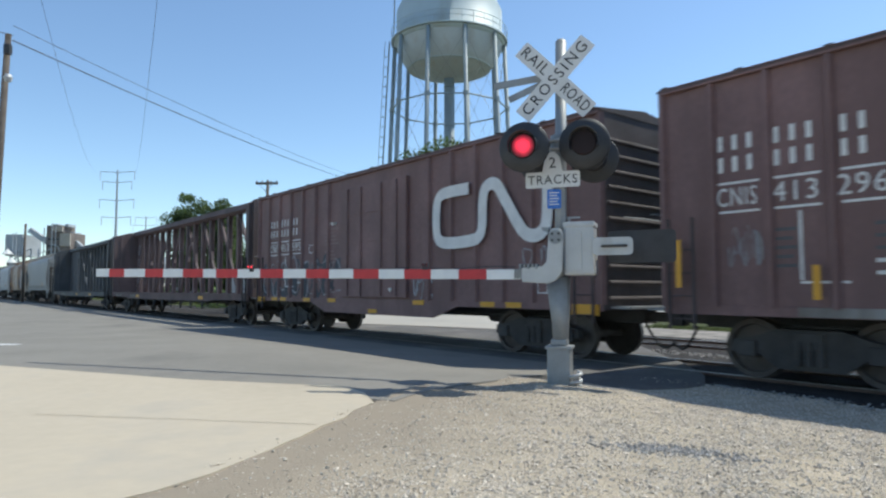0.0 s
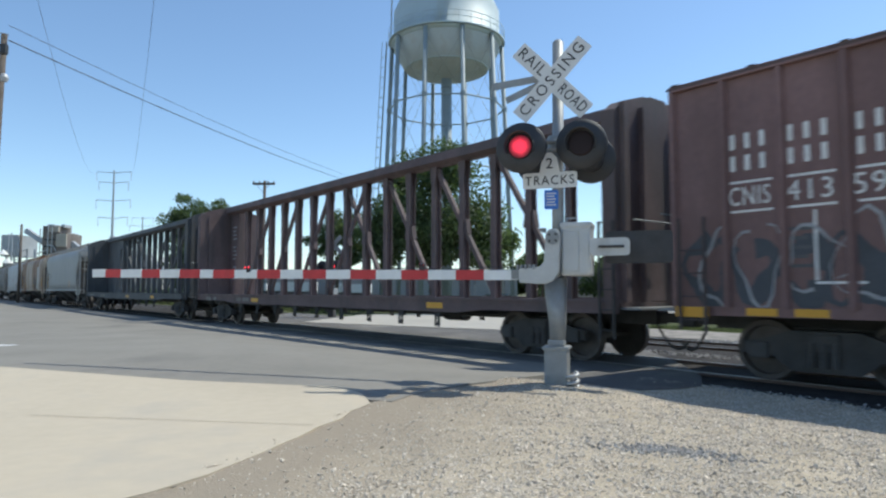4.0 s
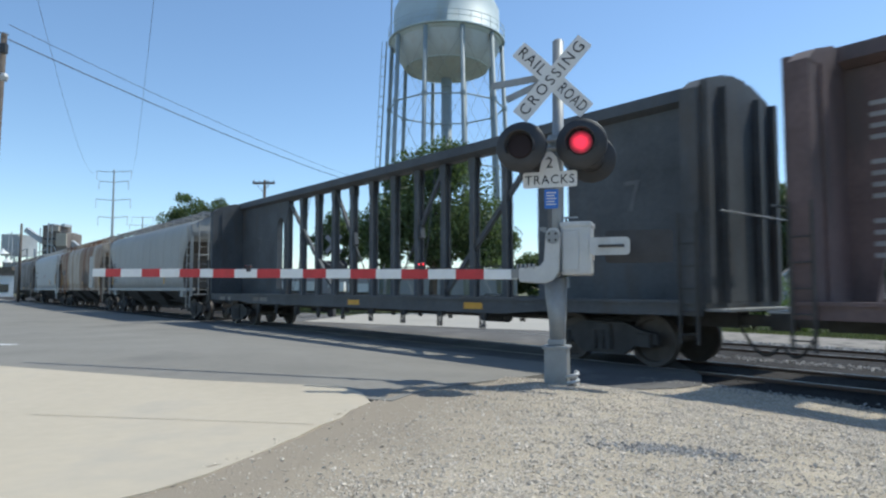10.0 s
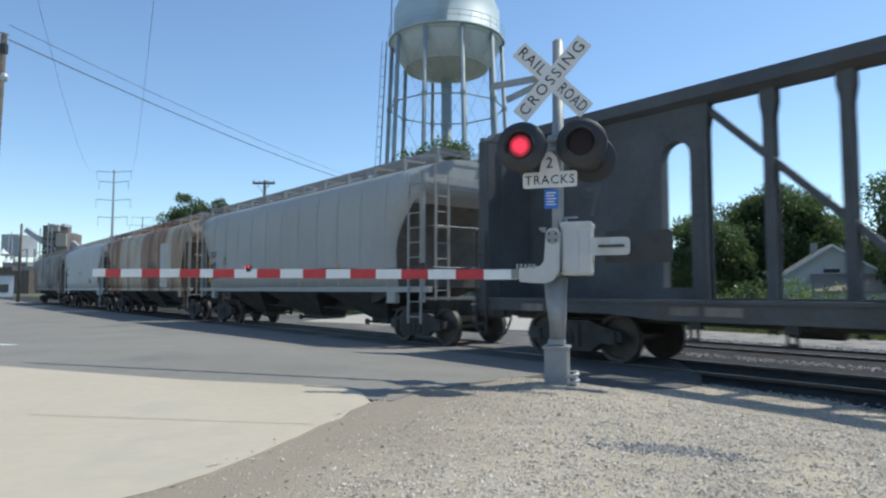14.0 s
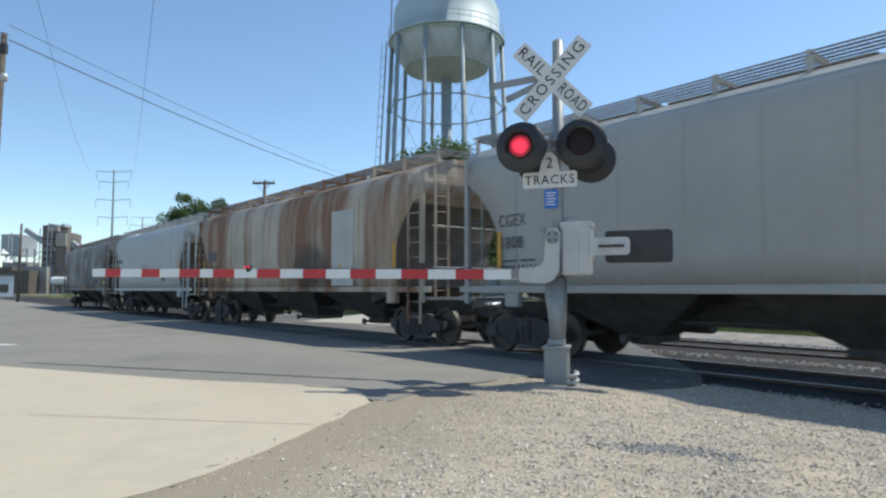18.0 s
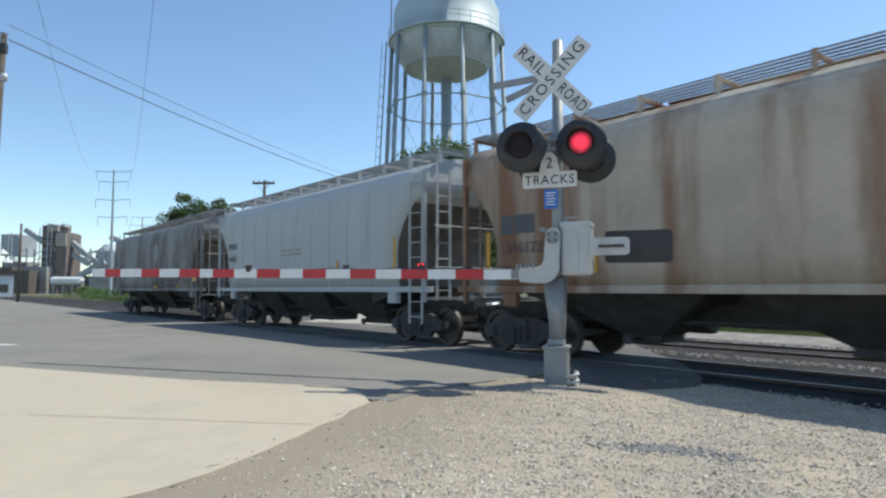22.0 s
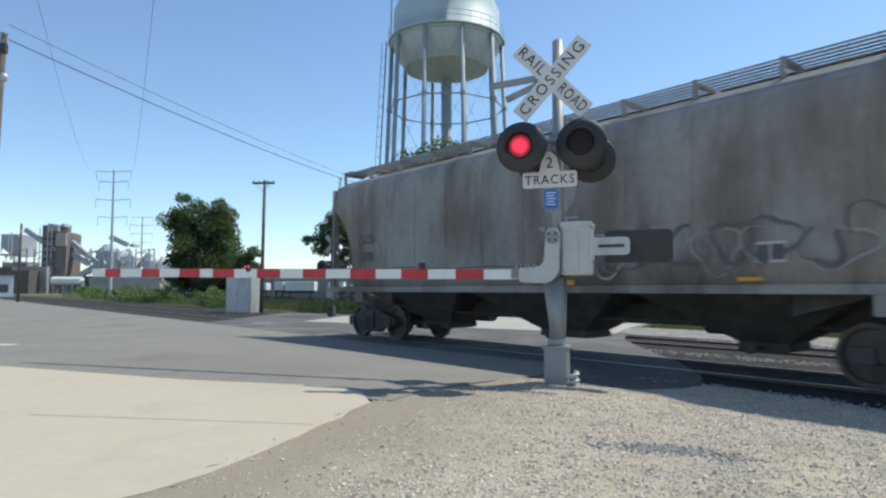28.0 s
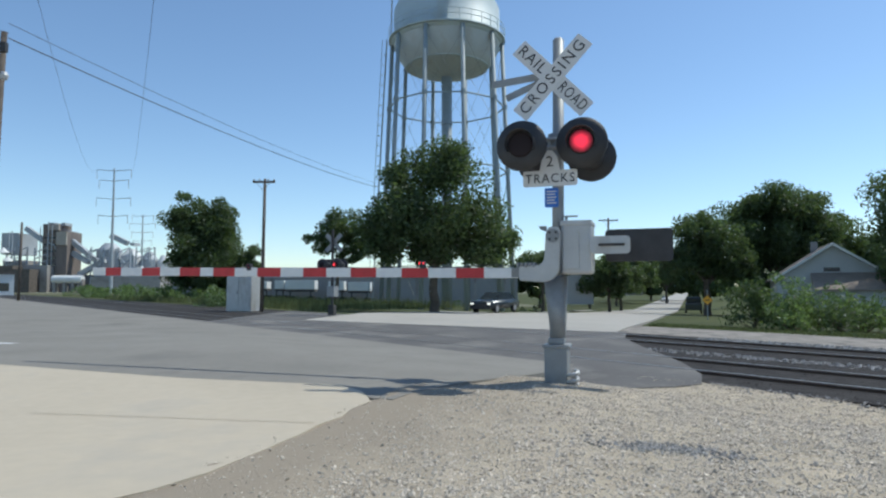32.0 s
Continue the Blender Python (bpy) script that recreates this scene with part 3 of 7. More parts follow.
# pale joints and marks
def strip(name, pts, w, z, material, label, category):
    bm = nb()
    for a, b in zip(pts, pts[1:]):
        a, b = Vector((*a, 0)), Vector((*b, 0))
        side = (b - a).normalized().cross(Vector((0, 0, 1))) * w / 2
        vs = [bm.verts.new((q.x, q.y, z + hump(q.x, q.y))) for q in (a - side, a + side, b + side, b - side)]
        bm.faces.new(vs)
    return tagged(ob_mesh(name, bm, material), label, category, kind="structure")


strip("concrete_joint", [(-3.6, 5.68), (-2.2, 5.47), (-1.05, 5.28)], 0.010, 0.012, M["dirt"], "dirt-filled joint in the concrete", "joint")
strip("road_marking", [(-10.26, 13.62), (-8.76, 13.22)], 0.25, 0.005, M["white_mark"], "worn white paint mark on the asphalt", "marking")


# ---- the crossing signal ----
LIT_PARTS = []
SIGNAL = pose(1.42, 8.0, 0.24, 0, 0, -19)


def disc_lamp(parent, x, y, z, facing, first_lit, keyed=True, size=1.0):
    """A flashing lamp: round black background, hood, lens, and the inner light that turns towards and away from the lens."""
    m = pose(x, y, z, 90 if facing < 0 else -90, 0, 0)
    bm = nb()
    lathe(bm, [(0.0, 0.05), (0.16, 0.05), (0.302, 0.03), (0.312, 0.0), (0.302, -0.012), (0.0, -0.012)], 32, m)
    bg = part("lamp_background", bm, M["black"], parent, "round black background disc", True)
    bm = nb()
    lathe(bm, [(0.17, 0.05), (0.175, 0.17), (0.181, 0.17), (0.178, 0.05)], 24, m @ pose(0, 0, 0, 0, 0, 90), a0=-115, a1=115)
    part("hood", bm, M["black"], bg, "black sun hood", True)
    bm = nb()
    lathe(bm, [(0.0, -0.012), (0.15, -0.012), (0.17, -0.06), (0.15, -0.17), (0.0, -0.19)], 20, m)
    part("housing", bm, M["black"], bg, "round black lamp housing", True)
    bm = nb()
    lathe(bm, [(0.0, 0.051), (0.152, 0.051), (0.152, 0.058), (0.0, 0.062)], 28, m)
    part("lens", bm, M["lamp_off"], bg, "dark red lens", True)
    bm = nb()
    box(bm, -0.03, 0.03, -0.02, 0.02, -0.25, 0.0, m=m)
    part("bracket", bm, M["black"], bg)
    if keyed:
        bm = nb()
        lathe(bm, [(0.0, 0.004), (0.07, 0.004), (0.14, 0.0)], 28, pose(0, 0, 0, 90, 0, 0), mi=0)
        lathe(bm, [(0.14, -0.001), (0.07, -0.004), (0.0, -0.004)], 28, pose(0, 0, 0, 90, 0, 0), mi=1)
        lp = part("light", bm, [M["lamp_on"], M["lamp_off"]], parent, "glowing red light")
        lp.matrix_basis = pose(x, y - 0.075, z)
        LIT_PARTS.append((lp, (x, y - 0.075, z), first_lit))


def rounded(w, h, r, k=4):
    pts = []
    for cx, cy, a in ((w / 2 - r, h / 2 - r, 0), (-w / 2 + r, h / 2 - r, 90), (-w / 2 + r, -h / 2 + r, 180), (w / 2 - r, -h / 2 + r, 270)):
        for i in range(k + 1):
            b = radians(a + 90 * i / k)
            pts.append((cx + r * math.cos(b), cy + r * math.sin(b)))
    return pts


def build_signal():
    t = thing("crossing_signal", SIGNAL, "silver railroad crossing signal mast with crossbuck, red lamps and gate machine", "crossing signal")
    bm = nb()
    tube(bm, (0, 0, 0.45), (0.045, 0, 4.27), 0.074, 0.070, 20)
    lathe(bm, [(0.0, 4.30), (0.05, 4.295), (0.072, 4.26)], 20, pose(0.045, 0, 0))
    part("mast", bm, M["galv"], t, "galvanised steel mast", True)
    bm = nb()
    box(bm, -0.15, 0.13, -0.14, 0.14, -0.12, 0.42, 0.02)
    box(bm, -0.17, 0.15, -0.16, 0.16, 0.40, 0.44, 0.008)
    box(bm, -0.11, 0.09, -0.10, 0.10, 0.44, 0.52, 0.02)
    part("junction_base", bm, M["galv"], t, "cast junction box at the foot of the mast")
    for i in range(4):
        bm = nb()
        tube(bm, (-0.13 + 0.24 * (i % 2), -0.15, 0.36 - 0.3 * (i // 2)), (-0.13 + 0.24 * (i % 2), -0.165, 0.36 - 0.3 * (i // 2)), 0.018, n=6)
        part("bolt", bm, M["galv"], t)
    bm = nb()
    polytube(bm, [(0.20 + 0.06 * math.cos(a * 0.6), -0.14 + 0.06 * math.sin(a * 0.6), -0.04 + 0.0075 * a) for a in range(24)], 0.024, 8)
    part("conduit", bm, M["silver"], t, "coiled flexible conduit", True)
    # crossbuck
    for turn, words, dy in ((-46, ("RAIL", "ROAD"), -0.105), (47, ("CROSSING",), -0.115)):
        m = pose(-0.02, dy, 3.76, 90, 0, 0) @ pose(0, 0, 0, 0, 0, turn)
        bm = nb()
        prism(bm, rounded(1.22, 0.229, 0.015), -0.004, 0.004, m=m)
        bl = part("crossbuck_blade", bm, M["sign"], t, "white reflective crossbuck blade with black letters")
        if len(words) == 2:
            lettering("letters", "RAIL", 0.20, M["letter"], bl, m @ pose(-0.36, 0, 0.005), 1.15, width=0.42)
            lettering("letters", "ROAD", 0.20, M["letter"], bl, m @ pose(0.36, 0, 0.005), 1.15, width=0.42)
        else:
            lettering("letters", words[0], 0.20, M["letter"], bl, m @ pose(0, 0, 0.005), 1.3, width=1.10)
    # the sign for the other way, seen nearly edge on
    for p, q, w in (((-0.86, 0.12, 3.82), (-0.08, 0.12, 3.88), 0.09), ((-0.66, 0.12, 3.62), (-0.08, 0.12, 3.84), 0.085)):
        bm = nb()
        bar(bm, p, q, 0.02, w)
        part("crossbuck_blade", bm, M["galv"], t, "white crossbuck blade seen edge on")
    bm = nb()
    bar(bm, (-0.02, -0.11, 3.76), (0.03, 0.1, 3.76), 0.05, 0.08)
    part("clamp", bm, M["galv"], t)
    # lamps
    bm = nb()
    tube(bm, (-0.36, -0.20, 2.98), (0.32, -0.04, 2.98), 0.022, n=10)
    tube(bm, (-0.36, -0.20, 2.88), (0.32, -0.04, 2.88), 0.018, n=10)
    tube(bm, (-0.30, 0.18, 2.93), (0.40, 0.22, 2.93), 0.022, n=10)
    for x in (-0.1, 0.12):
        bar(bm, (x, -0.11, 2.98), (0.02, 0.05, 2.96), 0.04, 0.03)
    lathe(bm, [(0.075, 2.85), (0.1, 2.86), (0.1, 3.06), (0.075, 3.07)], 18)
    part("crossarm", bm, M["galv"], t, "steel arm carrying the lamps")
    disc_lamp(t, -0.355, -0.40, 2.86, -1, True)
    disc_lamp(t, 0.345, -0.20, 2.895, -1, False)
    disc_lamp(t, -0.27, 0.36, 2.82, 1, True, keyed=False)
    disc_lamp(t, 0.40, 0.42, 2.82, 1, False, keyed=False)
    # plaque
    bm = nb()
    prism(bm, rounded(0.675, 0.20, 0.03), -0.003, 0.003, m=pose(-0.06, -0.12, 2.49, 90))
    pl = part("plaque", bm, M["sign"], t, "white plate reading 2 tracks")
    bm = nb()
    prism(bm, [(-0.13, -0.13), (0.13, -0.13), (0.09, 0.07), (0.03, 0.14), (-0.03, 0.14), (-0.09, 0.07)], -0.003, 0.003, m=pose(-0.06, -0.12, 2.70, 90))
    part("plaque_top", bm, M["sign"], pl)
    lettering("letters", "TRACKS", 0.16, M["letter"], pl, pose(-0.06, -0.1245, 2.485, 90), 1.15, width=0.61)
    lettering("letters", "2", 0.19, M["letter"], pl, pose(-0.06, -0.1245, 2.695, 90))
    bm = nb()
    prism(bm, rounded(0.17, 0.24, 0.015), -0.003, 0.003, m=pose(-0.045, -0.10, 2.25, 90, 0, 4))
    bl = part("notice", bm, M["blue"], t, "small blue emergency notice plate")
    bm = nb()
    for i in range(5):
        box(bm, -0.06, 0.06 - 0.02 * (i % 2), -0.008, 0.004, 0.07 - 0.036 * i, 0.084 - 0.036 * i, m=pose(-0.045, -0.10, 2.25, 0, 0, 4))
    part("text_bar", bm, M["sign"], bl)
    # gate machine
    bm = nb()
    box(bm, 0.08, 0.44, -0.20, 0.20, 1.30, 1.92, 0.035)
    box(bm, 0.07, 0.45, -0.21, 0.21, 1.88, 1.95, 0.02)
    mc = part("gate_machine", bm, M["silver"], t, "silver gate machine housing")
    bm = nb()
    box(bm, 0.10, 0.30, -0.208, -0.200, 1.36, 1.84, 0.01)
    box(bm, 0.435, 0.46, -0.05, 0.02, 1.48, 1.66, 0.006)
    part("access_door", bm, M["silver"], mc)
    bm = nb()
    prism(bm, [(-0.42, 1.22), (-0.10, 1.20), (0.00, 1.24), (0.07, 1.34), (0.09, 1.80), (0.05, 1.87), (-0.05, 1.87), (-0.09, 1.80), (-0.10, 1.46), (-0.16, 1.40), (-0.42, 1.40)], -0.30, -0.22, axis="y")
    bmesh.ops.bevel(bm, geom=bm.edges[:], offset=0.012, segments=2, affect="EDGES")
    ga = part("gate_bracket", bm, M["silver"], t, "curved silver gate arm bracket")
    bm = nb()
    tube(bm, (0.0, -0.315, 1.76), (0.0, -0.295, 1.76), 0.085, n=20)
    part("pivot_cap", bm, M["galv"], ga, smooth=False)
    for a in range(4):
        bm = nb()
        tube(bm, (0.055 * math.cos(a * 1.57 + 0.8), -0.325, 1.76 + 0.055 * math.sin(a * 1.57 + 0.8)), (0.055 * math.cos(a * 1.57 + 0.8), -0.31, 1.76 + 0.055 * math.sin(a * 1.57 + 0.8)), 0.016, n=6)
        part("bolt", bm, M["black"], ga)
    bm = nb()
    for i in range(5):
        box(bm, -0.45 + 0.05 * i, -0.42 + 0.05 * i, -0.31, -0.20, 1.38 + 0.012 * (i % 2), 1.44, 0.004)
    part("clamp", bm, M["galv"], ga)
    bm = nb()
    prism(bm, [(-0.085, 0.46), (0.085, 0.46), (0.10, 0.75), (0.125, 1.30), (-0.165, 1.30), (-0.14, 1.10), (-0.095, 0.75)], -0.095, 0.08, axis="y")
    bmesh.ops.bevel(bm, geom=bm.edges[:], offset=0.03, segments=3, affect="EDGES")
    part("mast_bracket", bm, M["galv"], t, "tapered grey bracket that carries the gate machine", True)
    bm = nb()
    bar(bm, (0.12, 0, 1.95), (0.12, 0, 2.03), 0.03, 0.03)
    bar(bm, (0.05, 0, 2.02), (0.26, 0, 2.02), 0.02, 0.02)
    part("cap_bracket", bm, M["galv"], t)
    bm = nb()
    prism(bm, [(-0.12, 1.83), (-0.19, 1.86), (-0.21, 1.90), (-0.12, 1.90)], -0.1, -0.04, axis="y")
    part("latch", bm, M["galv"], t)
    # counterweights
    bm = nb()
    prism(bm, rounded(0.46, 0.21, 0.05), -0.02, 0.02, m=pose(0.66, -0.24, 1.64, 90))
    part("counterweight_arm", bm, M["silver"], t, "silver counterweight arm")
    bm = nb()
    prism(bm, rounded(0.30, 0.03, 0.012), -0.01, 0.01, m=pose(0.68, -0.275, 1.64, 90))
    part("slot", bm, M["under"], t)
    bm = nb()
    prism(bm, rounded(0.80, 0.40, 0.05), -0.05, 0.05, m=pose(0.97, 0.25, 1.66, 90))
    part("counterweight", bm, M["black"], t, "dark steel counterweight plate")
    # arm
    bm = nb()
    box(bm, -0.52, -0.38, -0.28, -0.235, 1.26, 1.38, 0.01)
    part("arm_adapter", bm, M["galv"], t)
    edges = (-0.44, -0.87, -1.238, -1.613, -1.983, -2.348, -2.723, -3.092, -3.453, -3.815, -4.196, -4.578, -4.951, -5.182, -5.55, -5.917, -6.26, -6.668, -6.972, -7.236)
    for i, (xb, xa) in enumerate(zip(edges, edges[1:])):
        bm = nb()
        z = 1.315 + 0.0042 * i
        box(bm, xa, xb, -0.275, -0.245, z - 0.062, z + 0.062, 0.004)
        part("arm_section", bm, M["stripe_red" if i % 2 else "stripe_white"], t, "red stripe of the gate arm" if i % 2 else "white stripe of the gate arm")
    for px, first_lit in ((-1.69, False), (-4.338, True)):
        bm = nb()
        box(bm, px - 0.04, px + 0.04, -0.28, -0.24, 1.38, 1.43, 0.008)
        tube(bm, (px - 0.035, -0.26, 1.45), (px + 0.035, -0.26, 1.45), 0.028, n=12)
        part("arm_light", bm, M["black"], t, "small red light on the gate arm")
        for q in (-0.028, 0.028):
            bm = nb()
            lathe(bm, [(0.0, 0.004), (0.014, 0.0)], 12, pose(0, 0, 0, 90, 0, 0), mi=0)
            lathe(bm, [(0.014, -0.001), (0.0, -0.004)], 12, pose(0, 0, 0, 90, 0, 0), mi=1)
            lp = part("light", bm, [M["led"], M["lamp_off"]], t, "small glowing red light")
            lp.matrix_basis = pose(px + q, -0.315, 1.45)
            LIT_PARTS.append((lp, (px + q, -0.315, 1.45), first_lit))
    bm = nb()
    prev = None
    for i in range(30):
        q = (-0.5 - 6.6 * i / 29, -0.26, 1.405 + 0.012 * math.sin(i * 1.3))
        if prev:
            tube(bm, prev, q, 0.006, n=5)
        prev = q
    part("cable", bm, M["wire"], t, "thin cable along the gate arm")


build_signal()


def build_far_signal():
    t = thing("far_crossing_signal", pose(-5.62, 32.6, -0.08, 0, 0, 161), "crossing signal beyond the tracks seen from behind", "crossing signal")
    bm = nb()
    tube(bm, (0, 0, 0), (0, 0, 4.4), 0.07, n=10)
    box(bm, -0.16, 0.16, -0.16, 0.16, 0, 0.6, 0.02)
    part("mast", bm, M["under"], t)
    for s in (1, -1):
        bm = nb()
        prism(bm, rounded(1.22, 0.23, 0.02), -0.004, 0.004, m=pose(0, -0.1 - 0.01 * s, 3.75, 90) @ pose(0, 0, 0, 0, 0, 45 * s))
        part("crossbuck_blade", bm, M["galv"], t)
    for x in (-0.4, 0.4):
        for f in (-1, 1):
            disc_lamp(t, x, 0.3 * f, 2.62, f, x < 0, keyed=False)
    bm = nb()
    tube(bm, (-0.4, 0, 2.7), (0.4, 0, 2.7), 0.02, n=8)
    part("crossarm", bm, M["galv"], t)
    bm = nb()
    lathe(bm, [(0.0, 0.0), (0.06, 0.0), (0.06, 0.01), (0.0, 0.012)], 16, pose(-0.4, 0.58, 2.62, -90))
    part("light", bm, M["led"], t, "lit red lamp")
    bm = nb()
    box(bm, -0.2, 0.2, -0.3, 0.2, 1.0, 1.55, 0.03)
    part("gate_machine", bm, M["galv"], t)


build_far_signal()


# ---- the train ----
WHEELSETS = []
CARS = []


def travel(t):
    """How far the train has gone since the start."""
    return 4.12 * t + 0.00786 * max(0.0, t - 9) ** 2


def lattice(bm, x0, x1, y0, y1, z, step):
    k = int((x1 - x0) / step)
    for i in range(k + 1):
        x = x0 + (x1 - x0) * i / k
        box(bm, x - 0.010, x + 0.010, y0, y1, z - 0.008, z + 0.008)
    for i in range(5):
        y = y0 + (y1 - y0) * i / 4
        box(bm, x0, x1, y - 0.006, y + 0.006, z - 0.014, z + 0.014)


def wheelset_mesh():
    bm = nb()
    for s in (-1, 1):
        lathe(bm, [(0.0, 0.02), (0.12, 0.03), (0.15, 0.0), (0.36, -0.015), (0.38, 0.05), (0.455, 0.055), (0.46, -0.05), (0.48, -0.075), (0.40, -0.075), (0.36, -0.05), (0.15, -0.06), (0.0, -0.06)], 28, pose(0, 0.755 * s, 0, -90 * s, 0, 0))
    tube(bm, (0, -1.02, 0), (0, 1.02, 0), 0.075, n=12)
    for s in (-1, 1):
        for a in range(3):
            tube(bm, (0.05 * math.cos(a * 2.1), s * 1.0, 0.05 * math.sin(a * 2.1)), (0.05 * math.cos(a * 2.1), s * 1.05, 0.05 * math.sin(a * 2.1)), 0.018, n=6)
    me = bpy.data.meshes.new("wheelset")
    bmesh.ops.recalc_face_normals(bm, faces=bm.faces[:])
    bm.to_mesh(me)
    bm.free()
    me.materials.append(M["wheel"])
    return me


WHEEL_ME = wheelset_mesh()


def truck_mesh():
    bm = nb()
    side = [(-1.15, 0.42), (-1.12, 0.60), (-0.78, 0.66), (-0.45, 0.78), (0.45, 0.78), (0.78, 0.66), (1.12, 0.60), (1.15, 0.42), (0.72, 0.40), (0.45, 0.20), (-0.45, 0.20), (-0.72, 0.40)]
    for s in (-1, 1):
        prism(bm, side, s * 0.93, s * 1.05, axis="y")
        for x in (-0.16, 0, 0.16):
            tube(bm, (x, s * 1.09, 0.28), (x, s * 1.09, 0.62), 0.06, n=8)
        for x in (-0.89, 0.89):
            box(bm, x - 0.14, x + 0.14, s * 0.9, s * 1.12, 0.36, 0.60, 0.02)
    box(bm, -0.2, 0.2, -1.1, 1.1, 0.5, 0.74, 0.02)
    me = bpy.data.meshes.new("truck")
    bmesh.ops.recalc_face_normals(bm, faces=bm.faces[:])
    bm.to_mesh(me)
    bm.free()
    me.materials.append(M["under"])
    return me


TRUCK_ME = truck_mesh()


def car_base(name, centre, length, label, truck_in, deck=1.05):
    """A railway car's Empty with its trucks (set in from the leading and trailing end), wheelsets, centre sill and couplers."""
    t = thing(name, pose(*DS(10.95, centre), 0, 0, TRACK_TURN), label, "railway car", "cars of the freight train")
    CARS.append((t, centre))
    for s in (-1, 1):
        xc = s * (length / 2 - truck_in[0 if s > 0 else 1])
        tr = new("truck", TRUCK_ME)
        tr.parent = t
        tr.matrix_basis = pose(xc, 0, 0)
        for q in (-0.89, 0.89):
            w = new("wheelset", WHEEL_ME)
            w.parent = t
            w.matrix_basis = pose(xc + q, 0, 0.462)
            WHEELSETS.append((w, xc + q))
        bm = nb()
        box(bm, min(s * (length / 2 - 0.1), s * (length / 2 + 0.55)), max(s * (length / 2 - 0.1), s * (length / 2 + 0.55)), -0.10, 0.10, 0.76, 0.94, 0.02)
        box(bm, s * (length / 2 + 0.62) - 0.13, s * (length / 2 + 0.62) + 0.13, -0.16, 0.12, 0.70, 1.0, 0.04)
        part("coupler", bm, M["under"], t, "rusty knuckle coupler")
        bm = nb()
        polytube(bm, [(s * (length / 2 + 0.1 + 0.55 * i / 8), -0.32 + 0.1 * i / 8, 0.72 - 0.42 * math.sin(i / 8 * 2.4)) for i in range(9)], 0.025)
        part("air_hose", bm, M["under"], t, "black rubber brake hose")
    bm = nb()
    box(bm, -length / 2, length / 2, -0.2, 0.2, 0.72, deck)
    for x in (-length * 0.22, length * 0.2):
        tube(bm, (x - 0.4, 0.5, 0.75), (x + 0.4, 0.5, 0.75), 0.2, n=12)
    tube(bm, (-length / 2 + 1, -0.55, 0.8), (length / 2 - 1, -0.55, 0.8), 0.03, n=6)
    part("centre_sill", bm, M["under"], t, "dark underframe sill and brake gear")
    return t


def ladder(t, x, y, z0, z1, material, w=0.42):
    bm = nb()
    for s in (-0.5, 0.5):
        box(bm, x + s * w - 0.02, x + s * w + 0.02, y - 0.02, y + 0.02, z0, z1)
    k = int((z1 - z0) / 0.36)
    for i in range(k):
        z = z0 + 0.16 + 0.36 * i
        tube(bm, (x - w / 2, y, z), (x + w / 2, y, z), 0.013, n=6)
    part("ladder", bm, material, t, "steel side ladder")


def mark_bars(t, x, z, rows, y, material, name="text_bar"):
    """Rows of plain bars standing for small writing: (width, height, dz)."""
    for w, h, dz in rows:
        bm = nb()
        box(bm, x, x + w, y - 0.004, y, z + dz, z + dz + h)
        part(name, bm, material, t)


def ribbon(bm, pts, half, y0, y1):
    """A flat painted band along points of x, z, as one connected piece; half gives its half width at x."""
    lft, rgt = [], []
    for i, p in enumerate(pts):
        a, b = Vector(pts[max(0, i - 1)]), Vector(pts[min(len(pts) - 1, i + 1)])
        n = Vector((-(b - a).y, (b - a).x)).normalized() * half(p[0])
        lft.append((p[0] + n.x, p[1] + n.y))
        rgt.append((p[0] - n.x, p[1] - n.y))
    for i in range(len(pts) - 1):
        prism(bm, [lft[i], lft[i + 1], rgt[i + 1], rgt[i]], y0, y1, axis="y")
    bmesh.ops.remove_doubles(bm, verts=bm.verts[:], dist=0.0005)


def scribble(t, name, material, seed, x0, x1, z0, z1, y, n, w, label):
    """Sprayed strokes: looping lines with no letters in them."""
    g = random.Random(seed)
    for k in range(n):
        bm = nb()
        cx, cz = x0 + (x1 - x0) * (k + 0.5) / n + g.uniform(-0.1, 0.1), (z0 + z1) / 2 + g.uniform(-0.08, 0.08)
        rx, rz = (x1 - x0) / n * g.uniform(0.4, 0.62), (z1 - z0) * g.uniform(0.36, 0.5)
        a0, a1, ph = g.uniform(0, 6.28), g.uniform(3.6, 6.6), g.uniform(0, 6.28)
        pts = []
        for i in range(19):
            a = a0 + a1 * i / 18
            k2 = 1 + 0.22 * math.sin(3 * a + ph)
            pts.append((cx + rx * k2 * math.cos(a), cz + rz * k2 * math.sin(a)))
        ribbon(bm, pts, lambda q: w * (0.6 + 0.4 * math.sin(k + q * 7)) / 2, y - 0.004 - 0.0004 * k, y)
        part(name, bm, material, t, label)


